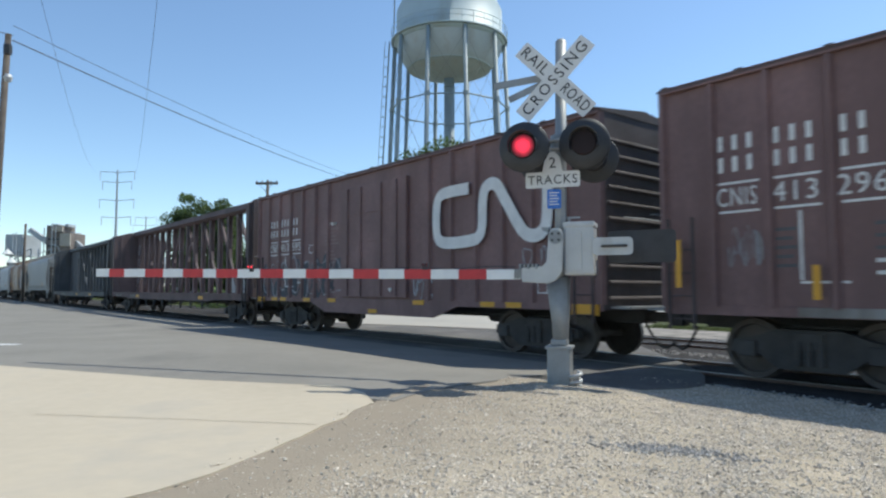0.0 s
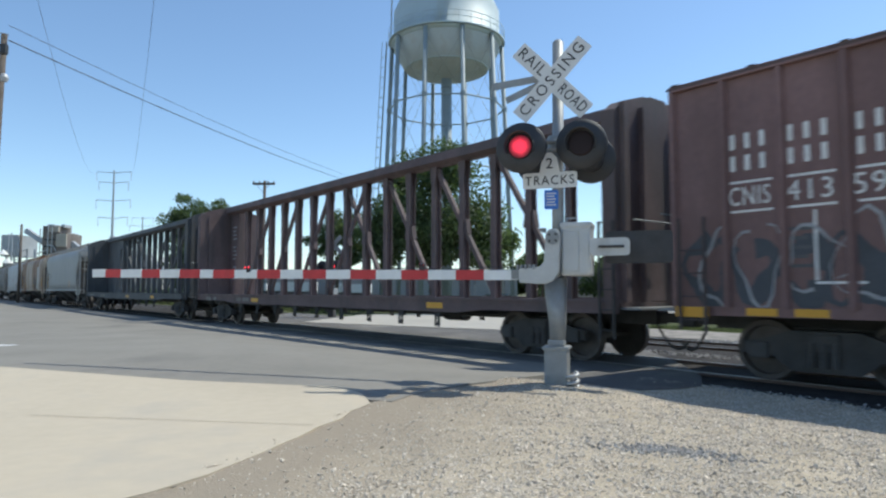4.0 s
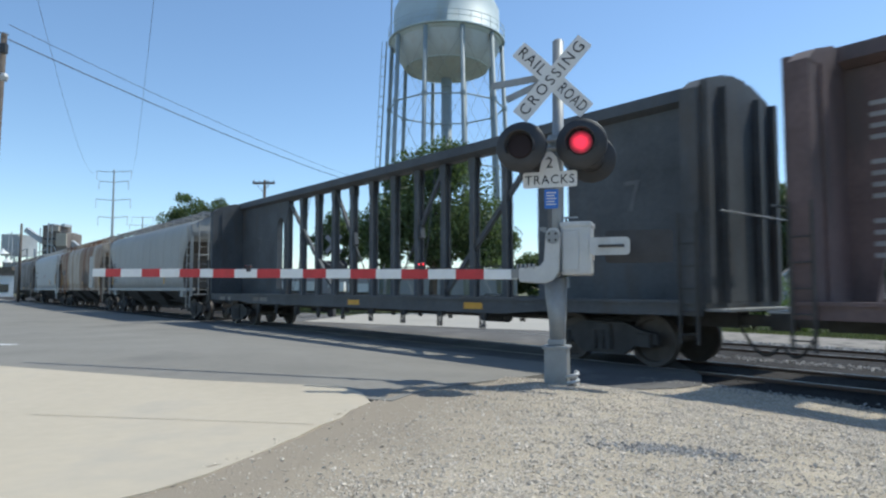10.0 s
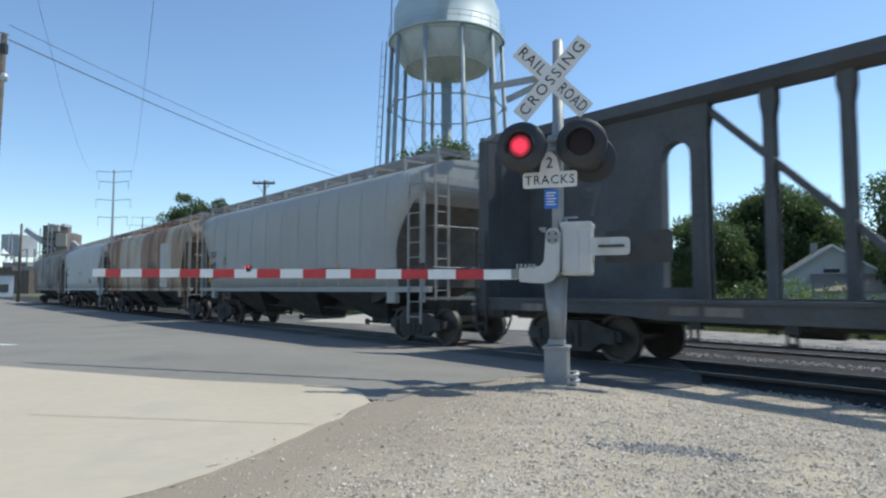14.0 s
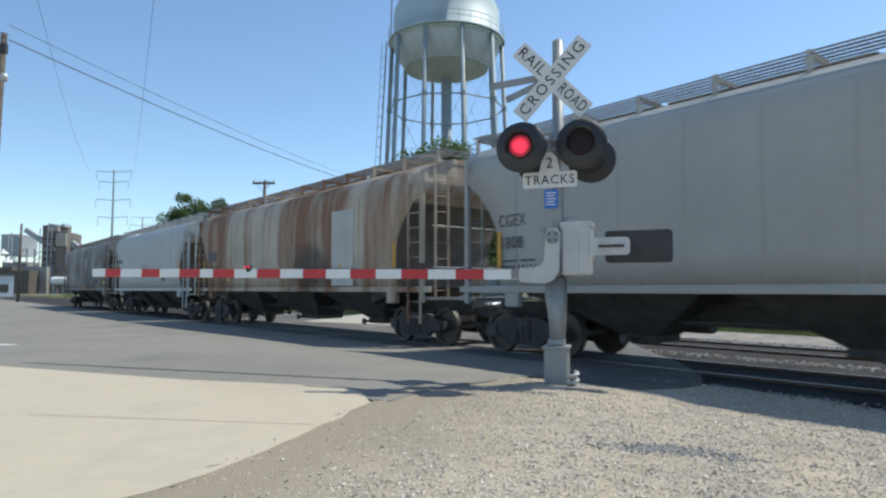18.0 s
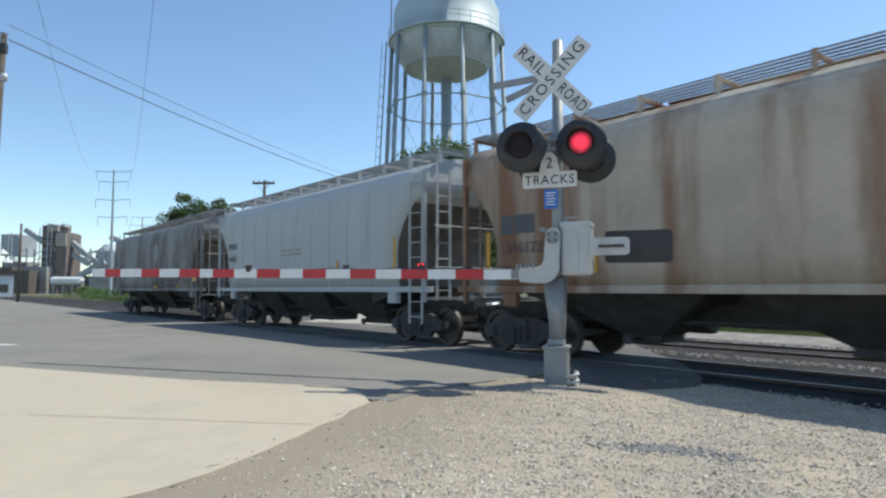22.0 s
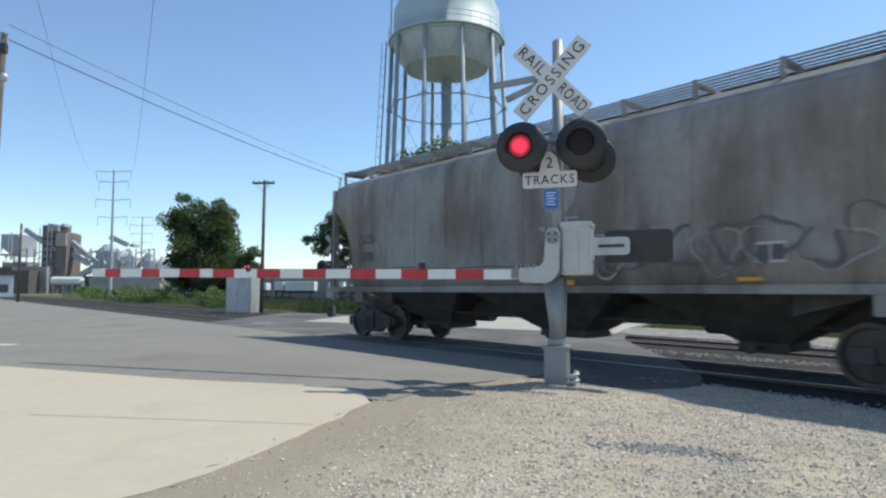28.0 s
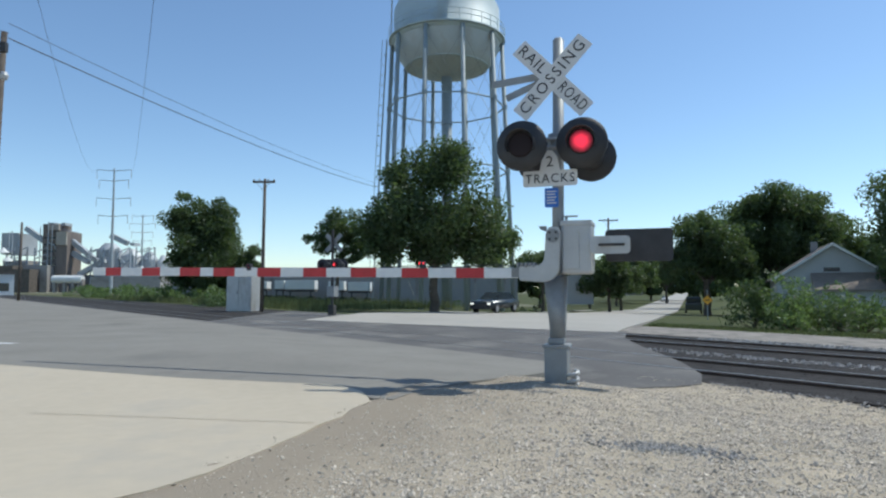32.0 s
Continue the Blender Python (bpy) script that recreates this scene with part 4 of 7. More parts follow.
def boxcar(centre, number, emblem, label):
    L = 15.0
    t = car_base("boxcar", centre, L, label, (2.05, 2.0))
    bm = nb()
    box(bm, -L / 2, L / 2, -1.46, 1.46, 1.08, 4.63)
    part("body", bm, M["box_brown"], t, "brown painted steel body")
    step = 0.84
    k = 6
    for s in (-1, 1):
        for side in (-1, 1):
            for i in range(k + 1):
                x = s * (L / 2 - 0.01 - i * step)
                bm = nb()
                prism(bm, [(x - 0.07, 1.46 * side), (x - 0.035, 1.54 * side), (x + 0.035, 1.54 * side), (x + 0.07, 1.46 * side)], 1.10, 4.59)
                part("side_post", bm, M["box_brown"], t)
    bm = nb()
    for side in (-1, 1):
        prism(bm, [(-L / 2, 1.12), (-L / 2, 0.98), (-3.5, 0.98), (-2.6, 0.70), (2.6, 0.70), (3.5, 0.98), (L / 2, 0.98), (L / 2, 1.12)], side * 1.44, side * 1.50, axis="y")
        box(bm, -L / 2, L / 2, min(side * 1.44, side * 1.55), max(side * 1.44, side * 1.55), 4.57, 4.67, 0.01)
    part("side_sill", bm, M["box_brown"], t)
    for side in (-1, 1):
        bm = nb()
        box(bm, -1.6, 1.6, min(side * 1.46, side * 1.56), max(side * 1.46, side * 1.56), 1.16, 4.24, 0.015)
        d = part("door", bm, M["box_brown"], t, "brown plug door with lock rods")
        bm = nb()
        for x in (-1.2, -0.5, 0.5, 1.2):
            tube(bm, (x, side * 1.585, 1.2), (x, side * 1.585, 4.2), 0.022, n=6)
        for z in (1.9, 2.7, 3.5):
            box(bm, -1.55, 1.55, min(side * 1.56, side * 1.575), max(side * 1.56, side * 1.575), z - 0.03, z + 0.03)
        part("lock_rod", bm, M["box_brown"], d)
    bm = nb()
    prism(bm, [(-1.55, 4.65), (0, 4.80), (1.55, 4.65), (1.55, 4.61), (-1.55, 4.61)], -L / 2 - 0.05, L / 2 + 0.05, axis="x")
    for i in range(13):
        x = -L / 2 + 0.1 + (L - 0.2) * i / 12
        prism(bm, [(-1.58, 4.68), (0, 4.86), (1.58, 4.68), (1.50, 4.61), (-1.50, 4.61)], x - 0.06, x + 0.06, axis="x")
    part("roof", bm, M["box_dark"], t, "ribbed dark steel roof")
    for s in (-1, 1):
        bm = nb()
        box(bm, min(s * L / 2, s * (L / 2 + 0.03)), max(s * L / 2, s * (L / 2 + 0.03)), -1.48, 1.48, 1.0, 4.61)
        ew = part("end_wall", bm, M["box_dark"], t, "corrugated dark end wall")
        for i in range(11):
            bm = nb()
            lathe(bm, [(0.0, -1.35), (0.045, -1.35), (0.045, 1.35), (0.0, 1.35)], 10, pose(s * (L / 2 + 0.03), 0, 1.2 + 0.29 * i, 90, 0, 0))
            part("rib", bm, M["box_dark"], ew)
        bm = nb()
        box(bm, min(s * L / 2, s * (L / 2 + 0.45)), max(s * L / 2, s * (L / 2 + 0.45)), -1.3, 1.3, 1.02, 1.06)
        part("end_platform", bm, M["grate"], t, "narrow end platform")
        for z in (2.15, 2.65):
            bm = nb()
            tube(bm, (s * (L / 2 + 0.35), -1.3, z), (s * (L / 2 + 0.35), 1.3, z), 0.016, n=6)
            part("grab_rail", bm, M["grate"], t)
        ladder(t, s * (L / 2 - 0.35), -1.60, 0.75, 2.5, M["box_dark"])
    for x, z, w, h in ((-7.2, 1.03, 0.26, 0.16), (-6.14, 1.05, 0.22, 0.11), (-5.47, 1.05, 0.22, 0.11), (-3.78, 1.05, 0.22, 0.11), (-2.2, 1.05, 0.22, 0.11), (0, 0.79, 0.20, 0.10), (2.05, 1.05, 0.22, 0.11), (4.5, 1.05, 0.22, 0.11), (5.28, 1.05, 0.22, 0.11), (7.14, 1.00, 0.29, 0.20)):
        if number[2] == "296" and x < -3:
            continue
        bm = nb()
        box(bm, x - w, x + w, -1.512 - 0.05 * (h > 0.15), -1.501, z - h / 2, z + h / 2)
        part("reflector", bm, M["yellow"], t, "yellow reflective strip")
    for x, za, zb in ((-7.18, 1.40, 2.15), (-5.16, 1.23, 1.70)):
        if number[2] == "595":
            continue
        bm = nb()
        box(bm, x - 0.05, x + 0.05, -1.625, -1.615, za, zb)
        part("ladder_mark", bm, M["yellow"], t, "vertical yellow strip")
    # the owner's name as bars, the running number as figures
    for gx, n1, n2 in ((-6.50, 3, 3), (-5.67, 3, 3), (-4.80, 2, 2)):
        for row, n in ((0, n1), (1, n2)):
            for i in range(n):
                mark_bars(t, gx + 0.22 * i - 0.06, 3.48 - 0.33 * row, [(0.075, 0.23, 0)], -1.464, M["white_mark"])
        for z in (2.96, 2.52):
            mark_bars(t, gx - 0.07, z, [(0.62, 0.035, 0)], -1.464, M["white_mark"])
    for gx, w in ((-6.29, number[0]), (-5.45, number[1]), (-4.62, number[2])):
        lettering("stencil_mark", w, 0.40, M["white_mark"], t, pose(gx, -1.467, 2.75, 90), 1.1, width=0.60)
    mark_bars(t, -5.42, 1.5, [(0.04, 0.97, 0), (0.62, 0.035, -0.05)], -1.464, M["white_mark"])
    for i in range(5):
        mark_bars(t, -5.85, 2.2 - 0.13 * i, [(0.4 - 0.05 * (i % 2), 0.05, 0)], -1.464, M["grey_mark"])
        mark_bars(t, -4.5, 2.2 - 0.16 * i, [(0.5 - 0.07 * (i % 3), 0.05, 0)], -1.464, M["white_mark"] if i > 2 else M["grey_mark"])
    if number[2] == "595":
        scribble(t, "spray_paint", M["spray_dark"], 21, -7.2, -1.6, 1.18, 2.2, -1.462, 9, 0.30, "dark sprayed strokes")
        scribble(t, "spray_paint", M["spray_pale"], 22, -7.2, -1.6, 1.15, 2.3, -1.468, 8, 0.055, "pale sprayed outlines")
        scribble(t, "spray_paint", M["spray_pale"], 24, 1.75, 2.5, 1.22, 1.68, -1.468, 4, 0.06, "pale sprayed scribble")
        scribble(t, "spray_paint", M["spray_pale"], 25, 5.65, 6.6, 1.66, 2.2, -1.545, 5, 0.03, "pale sprayed scribble")
        bm = nb()
        for z in (1.29, 1.56):
            box(bm, 5.92, 6.44, -1.472, -1.464, z, z + 0.02)
        for x in (5.92, 6.17, 6.42):
            box(bm, x, x + 0.02, -1.472, -1.464, 1.29, 1.58)
        part("box_mark", bm, M["white_mark"], t, "thin white rectangle outline")
        for x, z in ((-2.11, 3.3), (0.92, 1.36)):
            bm = nb()
            prism(bm, [(x - 0.05, z), (x, z + 0.05), (x + 0.09, z + 0.04), (x + 0.05, z - 0.05)], -1.60, -1.461, axis="y")
            part("paper_label", bm, M["white_mark"], t, "torn white paper label")
    else:
        scribble(t, "spray_paint", M["spray_pale"], 23, -6.45, -5.85, 1.75, 2.25, -1.468, 7, 0.022, "pale sprayed scribble")
        bm = nb()
        box(bm, -5.45, -3.9, -1.508, -1.501, 0.99, 1.12)
        part("primer_patch", bm, M["hop_dirty"], t, "grey primer patch on the side sill")
    bm = nb()
    for z in (2.50, 2.74):
        box(bm, -3.72, -3.40, -1.470, -1.464, z, z + 0.018)
    for x in (-3.72, -3.42):
        box(bm, x, x + 0.018, -1.470, -1.464, 2.50, 2.75)
    part("box_mark", bm, M["white_mark"], t, "thin white square outline")
    for i in range(9):
        mark_bars(t, -2.68, 3.15 - 0.11 * i - (0.12 if i > 4 else 0), [(0.78 - 0.09 * (i * 7 % 4), 0.04, 0)], -1.464, M["mark_faint"])
    if emblem:
        # a broad looping ribbon
        path = [(3.95, 3.62), (3.16, 3.62), (2.90, 3.55), (2.80, 3.3), (2.80, 2.72), (2.89, 2.50), (3.2, 2.42), (4.05, 2.44), (4.3, 2.50), (4.40, 2.72), (4.40, 3.3), (4.48, 3.56), (4.68, 3.65), (4.88, 3.58), (5.02, 3.36), (5.5, 2.66), (5.68, 2.48), (5.92, 2.42), (6.16, 2.50), (6.27, 2.74), (6.27, 3.80)]
        for _ in range(2):
            cut = [path[0]]
            for a, b in zip(path, path[1:]):
                cut += [(0.75 * a[0] + 0.25 * b[0], 0.75 * a[1] + 0.25 * b[1]), (0.25 * a[0] + 0.75 * b[0], 0.25 * a[1] + 0.75 * b[1])]
            path = cut + [path[-1]]
        bm = nb()
        ribbon(bm, path, lambda q: 0.135, -1.548, -1.544)
        part("emblem", bm, M["white_mark"], t, "large white looping ribbon emblem")
    return t


def arch_window(bm, x0, x1, z0, z1, z_lo, z_hi, xa, xb, y0, y1):
    """A panel from xa to xb with a tall round-topped opening from x0 to x1."""
    r = (x1 - x0) / 2
    box(bm, xa, x0, y0, y1, z_lo, z_hi)
    box(bm, x1, xb, y0, y1, z_lo, z_hi)
    box(bm, x0, x1, y0, y1, z_lo, z0)
    k = 8
    for i in range(k):
        a0, a1 = math.pi * i / k, math.pi * (i + 1) / k
        p = [(x0 + r - r * math.cos(a0), z1 - r + r * math.sin(a0)), (x0 + r - r * math.cos(a1), z1 - r + r * math.sin(a1))]
        prism(bm, [p[0], p[1], (p[1][0], z_hi), (p[0][0], z_hi)], y0, y1, axis="y")


def centrebeam(centre, mt, panels, diagonals, label):
    L = 21.8
    t = car_base("centrebeam_car", centre, L, label, (2.15, 2.25), deck=1.12)
    for s in (-1, 1):
        bm = nb()
        prism(bm, [(-L / 2, 1.18), (-L / 2, 0.95), (-L / 2 + 3.4, 0.94), (-L / 2 + 4.4, 0.86), (L / 2 - 4.4, 0.86), (L / 2 - 3.4, 0.94), (L / 2, 0.95), (L / 2, 1.18)], s * 1.36, s * 1.44, axis="y")
        box(bm, -L / 2, L / 2, min(s * 1.30, s * 1.48), max(s * 1.30, s * 1.48), 1.14, 1.20)
        part("side_sill", bm, mt, t, "deep steel side sill")
        # winches under the sill
        for i in range(9):
            x = -L / 2 + 5.0 + 1.47 * i
            bm = nb()
            for q in (-0.06, 0.06):
                box(bm, x + q - 0.02, x + q + 0.02, s * 1.40 - 0.02, s * 1.40 + 0.02, 0.52, 0.88)
            tube(bm, (x - 0.08, s * 1.40, 0.58), (x + 0.08, s * 1.40, 0.58), 0.03, n=6)
            box(bm, x - 0.10, x + 0.10, s * 1.36 - 0.05, s * 1.36 + 0.05, 0.74, 0.88)
            part("winch", bm, M["under"], t)
    bm = nb()
    box(bm, -L / 2, L / 2, -1.30, 1.30, 1.05, 1.15)
    part("deck", bm, mt, t, "steel deck")
    for s in (-1, 1):
        bm = nb()
        xa, xb = sorted((s * (L / 2 - 0.30), s * L / 2))
        box(bm, xa, xb, -1.42, 1.42, 1.15, 4.62, 0.02)
        prism(bm, [(-1.42, 4.58), (-1.1, 4.82), (-0.5, 5.0), (0.5, 5.0), (1.1, 4.82), (1.42, 4.58)], xa, xb, axis="x")
        bh = part("bulkhead", bm, mt, t, "tall steel end bulkhead")
        for y in (-1.2, -0.6, 0.6, 1.2):
            bm = nb()
            xr = s * (L / 2 + 0.05)
            box(bm, xr - 0.06, xr + 0.06, y - 0.07, y + 0.07, 1.15, 4.75)
            part("stiffener", bm, mt, bh, "vertical stiffener")
        for y in (-0.95, 0.95):
            bm = nb()
            xr = s * (L / 2 - 0.315)
            box(bm, xr - 0.03, xr + 0.03, y - 0.09, y + 0.09, 1.15, 4.6)
            part("stiffener", bm, mt, bh, "vertical stiffener")
        ladder(t, s * (L / 2 - 0.16), -1.50, 0.5, 2.6, M["under"], 0.3)
        bm = nb()
        tube(bm, (s * (L / 2 + 0.3), -1.3, 2.6), (s * (L / 2 + 0.3), 1.3, 2.6), 0.016, n=6)
        part("grab_rail", bm, M["grate"], t)
        bm = nb()
        box(bm, min(s * L / 2, s * (L / 2 + 0.4)), max(s * L / 2, s * (L / 2 + 0.4)), -1.3, 1.3, 1.02, 1.06)
        part("end_platform", bm, M["grate"], t)
    bm = nb()
    prism(bm, [(-0.30, 4.80), (-0.26, 5.04), (0.26, 5.04), (0.30, 4.80), (0.12, 4.72), (-0.12, 4.72)], -L / 2, L / 2, axis="x")
    part("top_chord", bm, mt, t, "long steel top chord of the centre beam")
    n = 11 if panels else 15
    xs = [1.165 * (i - n / 2) for i in range(n + 1)]
    for x in xs:
        bm = nb()
        prism(bm, [(-0.085, 1.12), (0.085, 1.12), (0.085, 4.25), (0.13, 4.5), (0.13, 4.8), (-0.13, 4.8), (-0.13, 4.5), (-0.085, 4.25)], -0.11, -0.08, axis="y", m=pose(x, 0, 0))
        prism(bm, [(-0.085, 1.12), (0.085, 1.12), (0.085, 4.25), (0.13, 4.5), (0.13, 4.8), (-0.13, 4.8), (-0.13, 4.5), (-0.085, 4.25)], 0.08, 0.11, axis="y", m=pose(x, 0, 0))
        box(bm, x - 0.02, x + 0.02, -0.09, 0.09, 1.12, 4.8)
        part("post", bm, mt, t, "upright post of the centre beam")
    for i, up, bays in diagonals:
        if i + bays < len(xs):
            a, b = (xs[i], xs[i + bays])
            bm = nb()
            z0, z1 = (1.3, 4.65) if up else (4.65, 1.3)
            p, q = Vector((a + 0.05, 0, z0)), Vector((b - 0.05, 0, z1))
            if panels and bays == 2:
                hi, lo = (q, p) if up else (p, q)
                bar(bm, hi, hi.lerp(lo, 0.5), 0.09, 0.11)
                bar(bm, hi.lerp(lo, 0.5), lo, 0.03, 0.03)
            else:
                bar(bm, p, q, 0.10, 0.12)
            mid = p.lerp(q, 0.5)
            if bays == 2:
                prism(bm, [(mid.x - 0.2, mid.z - 0.16), (mid.x + 0.2, mid.z - 0.16), (mid.x + 0.13, mid.z + 0.22), (mid.x - 0.13, mid.z + 0.22)], -0.07, 0.07, axis="y")
            part("diagonal", bm, mt, t, "diagonal brace of the centre beam")
    if panels:
        for s in (-1, 1):
            bm = nb()
            lo, hi = L / 2 - 4.49, L / 2 - 0.3
            if s > 0:
                arch_window(bm, lo + 0.22, lo + 0.80, 1.4, 4.12, 1.12, 4.8, lo, hi, -0.12, 0.12)
            else:
                arch_window(bm, -lo - 0.80, -lo - 0.22, 1.4, 4.12, 1.12, 4.8, -hi, -lo, -0.12, 0.12)
            bmesh.ops.remove_doubles(bm, verts=bm.verts[:], dist=0.002)
            part("end_panel", bm, mt, t, "solid end panel with a round-topped opening")
            bm = nb()
            prism(bm, [(-0.16, 0.30), (0.20, 0.30), (0.02, -0.30), (-0.08, -0.30), (0.08, 0.22), (-0.16, 0.22)], -0.130, -0.124, axis="y", m=pose(s * (L / 2 - 2.1), 0, 3.2))
            part("panel_mark", bm, M["scuff"], t, "faded white slanted mark")
    else:
        for s in (-1, 1):
            bm = nb()
            prism(bm, [(s * (L / 2 - 0.3), 4.8), (s * (L / 2 - 0.3), 1.12), (s * (L / 2 - 0.6), 1.12), (s * (L / 2 - 1.15), 4.0), (s * (L / 2 - 1.3), 4.8)], -0.05, 0.05, axis="y")
            part("gusset", bm, mt, t, "tapered gusset plate")
    for x in ((0.62, 5.6) if panels else (-4.6, 5.8)):
        bm = nb()
        box(bm, x - 0.3, x + 0.3, -1.447, -1.441, 0.94, 1.08)
        part("reflector", bm, M["yellow"], t, "yellow reflective strip")
    for x, w in ((-L / 2 + 1.3, 0.55), (-L / 2 + 2.2, 0.25), (-L / 2 + 4.6, 0.5), (-L / 2 + 5.2, 0.6)):
        mark_bars(t, x, 0.95, [(w, 0.14, 0)], -1.441, M["hop_dirty"])
    if not panels:
        for i in range(12):
            mark_bars(t, -L / 2 + 0.62, 4.1 - 0.17 * i - (0.2 if i > 3 else 0) - (0.2 if i > 7 else 0), [(0.42 - 0.06 * (i * 5 % 3), 0.07, 0)], -0.055, M["spray_pale"])
    # hanging tie-down cables
    for i, x in enumerate(xs[2:-2:3]):
        if i % 2 == 0:
            bm = nb()
            polytube(bm, [(x + 0.5 * k / 6, -0.34 - 0.9 * k / 6, 4.6 - 3.4 * k / 6 - 0.25 * math.sin(k / 6 * 3.14)) for k in range(7)], 0.012)
            part("tie_down_cable", bm, M["wire"], t)
    return t


def hopper(centre, L, mt, roof_mt, marks, label, bays=3, yellow=(), dark_plate=None, extra=None):
    t = car_base("hopper_car", centre, L, label, (1.2, 1.5), deck=1.1)
    # rounded body with sloping ends
    half = [(1.52, 1.42), (1.575, 1.9), (1.59, 2.3), (1.60, 2.65), (1.60, 3.0), (1.595, 3.25), (1.59, 3.5), (1.575, 3.72), (1.565, 3.86), (1.51, 4.16), (1.38, 4.34), (1.05, 4.52), (0.6, 4.64), (0.0, 4.68)]
    prof = [(-y, z) for y, z in half] + [(y, z) for y, z in half[-2::-1]]

    def inset(z):
        if z > 3.75:
            return 0.22 + 0.10 * max(0.0, z - 4.0)
        steps = ((1.40, 1.32), (2.3, 1.34), (2.65, 1.26), (3.0, 1.07), (3.25, 0.86), (3.5, 0.62), (3.75, 0.24))
        for (za, a), (zb, b) in zip(steps, steps[1:]):
            if z <= zb:
                return a + (b - a) * (z - za) / (zb - za)

    bm = nb()
    cols = []
    nseg = 14
    for i in range(nseg + 1):
        col = []
        for y, z in prof:
            e = L / 2 - inset(z)
            col.append(bm.verts.new((-e + 2 * e * i / nseg, y, z)))
        cols.append(col)
    k = len(prof)
    for c, d in zip(cols, cols[1:]):
        for j in range(k - 1):
            bm.faces.new((c[j], d[j], d[j + 1], c[j + 1]))
        bm.faces.new((c[k - 1], d[k - 1], d[0], c[0]))
    for c in (cols[0], cols[-1]):
        for j in range(k // 2):
            a, b, e, f = c[j], c[j + 1], c[k - 2 - j], c[k - 1 - j]
            vs = []
            for v in (a, b, e, f):
                if v not in vs:
                    vs.append(v)
            fc = bm.faces.new(vs)
            # end faces below 3.7 m take the darker brown second material
            if max(v.co.z for v in vs) < 3.7:
                fc.material_index = 1
    bd = part("body", bm, [mt, M["dark_brown"]], t, "curved steel hopper body with darker brown sloping ends", True)
    for p in bd.data.polygons:
        if len(set(round(abs(bd.data.vertices[v].co.y), 3) for v in p.vertices)) == 2 and abs(p.normal.x) > 0.3:
            p.use_smooth = False
    # weld seams
    for i in range(1, 12):
        x = -L / 2 + 0.6 + (L - 1.2) * i / 12
        for side in (-1, 1):
            bm = nb()
            for (y0, z0), (y1, z1) in zip(half[:9], half[1:10]):
                if abs(x) < L / 2 - inset(z0) - 0.1:
                    bar(bm, (x, side * (y0 + 0.004), z0), (x, side * (y1 + 0.004), z1), 0.03, 0.012)
            part("weld_seam", bm, mt, t)
    # side sills and top rail
    for s in (-1, 1):
        bm = nb()
        box(bm, -L / 2 + 0.05, L / 2 - 0.05, min(s * 1.44, s * 1.56), max(s * 1.44, s * 1.56), 1.30, 1.44, 0.015)
        box(bm, -L / 2 + 1.45, -L / 2 + 1.83, min(s * 1.40, s * 1.54), max(s * 1.40, s * 1.54), 1.02, 1.32, 0.015)
        box(bm, L / 2 - 1.83, L / 2 - 1.45, min(s * 1.40, s * 1.54), max(s * 1.40, s * 1.54), 1.02, 1.32, 0.015)
        part("side_sill", bm, mt, t, "steel side sill")
    # end posts, ladders, platforms
    for s in (-1, 1):
        bm = nb()
        box(bm, s * (L / 2 - 0.30) - 0.05, s * (L / 2 - 0.30) + 0.05, -1.58, -1.50, 1.06, 4.25)
        part("corner_post", bm, mt, t, "vertical corner post")
        bm = nb()
        xe = s * (L / 2 - 0.10)
        for y in (-1.30, -0.90):
            box(bm, xe - 0.02, xe + 0.02, y - 0.025, y + 0.025, 1.1, 4.3)
        for i in range(8):
            tube(bm, (xe, -1.30, 1.35 + 0.38 * i), (xe, -0.90, 1.35 + 0.38 * i), 0.013, n=6)
        part("end_ladder", bm, mt, t, "steel end ladder")
        bm = nb()
        polytube(bm, [(s * (L / 2 - 0.55), -1.5, 4.35), (s * (L / 2 - 0.5), -1.45, 4.62), (s * (L / 2 - 0.12), -1.3, 4.62), (xe, -1.3, 4.2)], 0.016)
        part("grab_iron", bm, mt, t)
        bm = nb()
        box(bm, s * (L / 2 - 0.25) - 0.25, s * (L / 2 - 0.25) + 0.25, -1.5, 1.5, 1.12, 1.18)
        part("end_platform", bm, M["grate"], t, "narrow end platform")
        for z in (1.9, 2.9):
            bm = nb()
            tube(bm, (s * (L / 2 - 0.02), -1.45, z), (s * (L / 2 - 0.02), 1.45, z), 0.015, n=6)
            part("grab_rail", bm, M["grate"], t)
        if s > 0:
            ladder(t, L / 2 - 0.55, -1.60, 0.55, 4.25, mt, 0.5)
    # bays: top and bottom extents along the car
    spec = ((-6.0, -2.12, -4.5, -3.75), (-2.1, 2.1, -0.58, 0.58), (2.12, 6.0, 3.75, 4.5)) if L > 15 else ((-5.0, -1.92, -3.9, -2.83), (-1.9, 1.4, -0.95, 0.45), (1.42, 4.6, 2.34, 3.4))
    for x0, x1, q0, q1 in spec:
        bm = nb()
        a = [bm.verts.new(q) for q in ((x0, -1.45, 1.43), (x1, -1.45, 1.43), (x1, 1.45, 1.43), (x0, 1.45, 1.43))]
        b = [bm.verts.new(q) for q in ((q0, -0.36, 0.50), (q1, -0.36, 0.50), (q1, 0.36, 0.50), (q0, 0.36, 0.50))]
        for j in range(4):
            bm.faces.new((a[j], a[(j + 1) % 4], b[(j + 1) % 4], b[j]))
        bm.faces.new(b)
        bm.faces.new(a[::-1])
        by = part("bay", bm, M["under"], t, "sloping discharge bay")
        bm = nb()
        xc = (q0 + q1) / 2
        box(bm, q0 - 0.03, q1 + 0.03, -0.42, 0.42, 0.38, 0.52, 0.02)
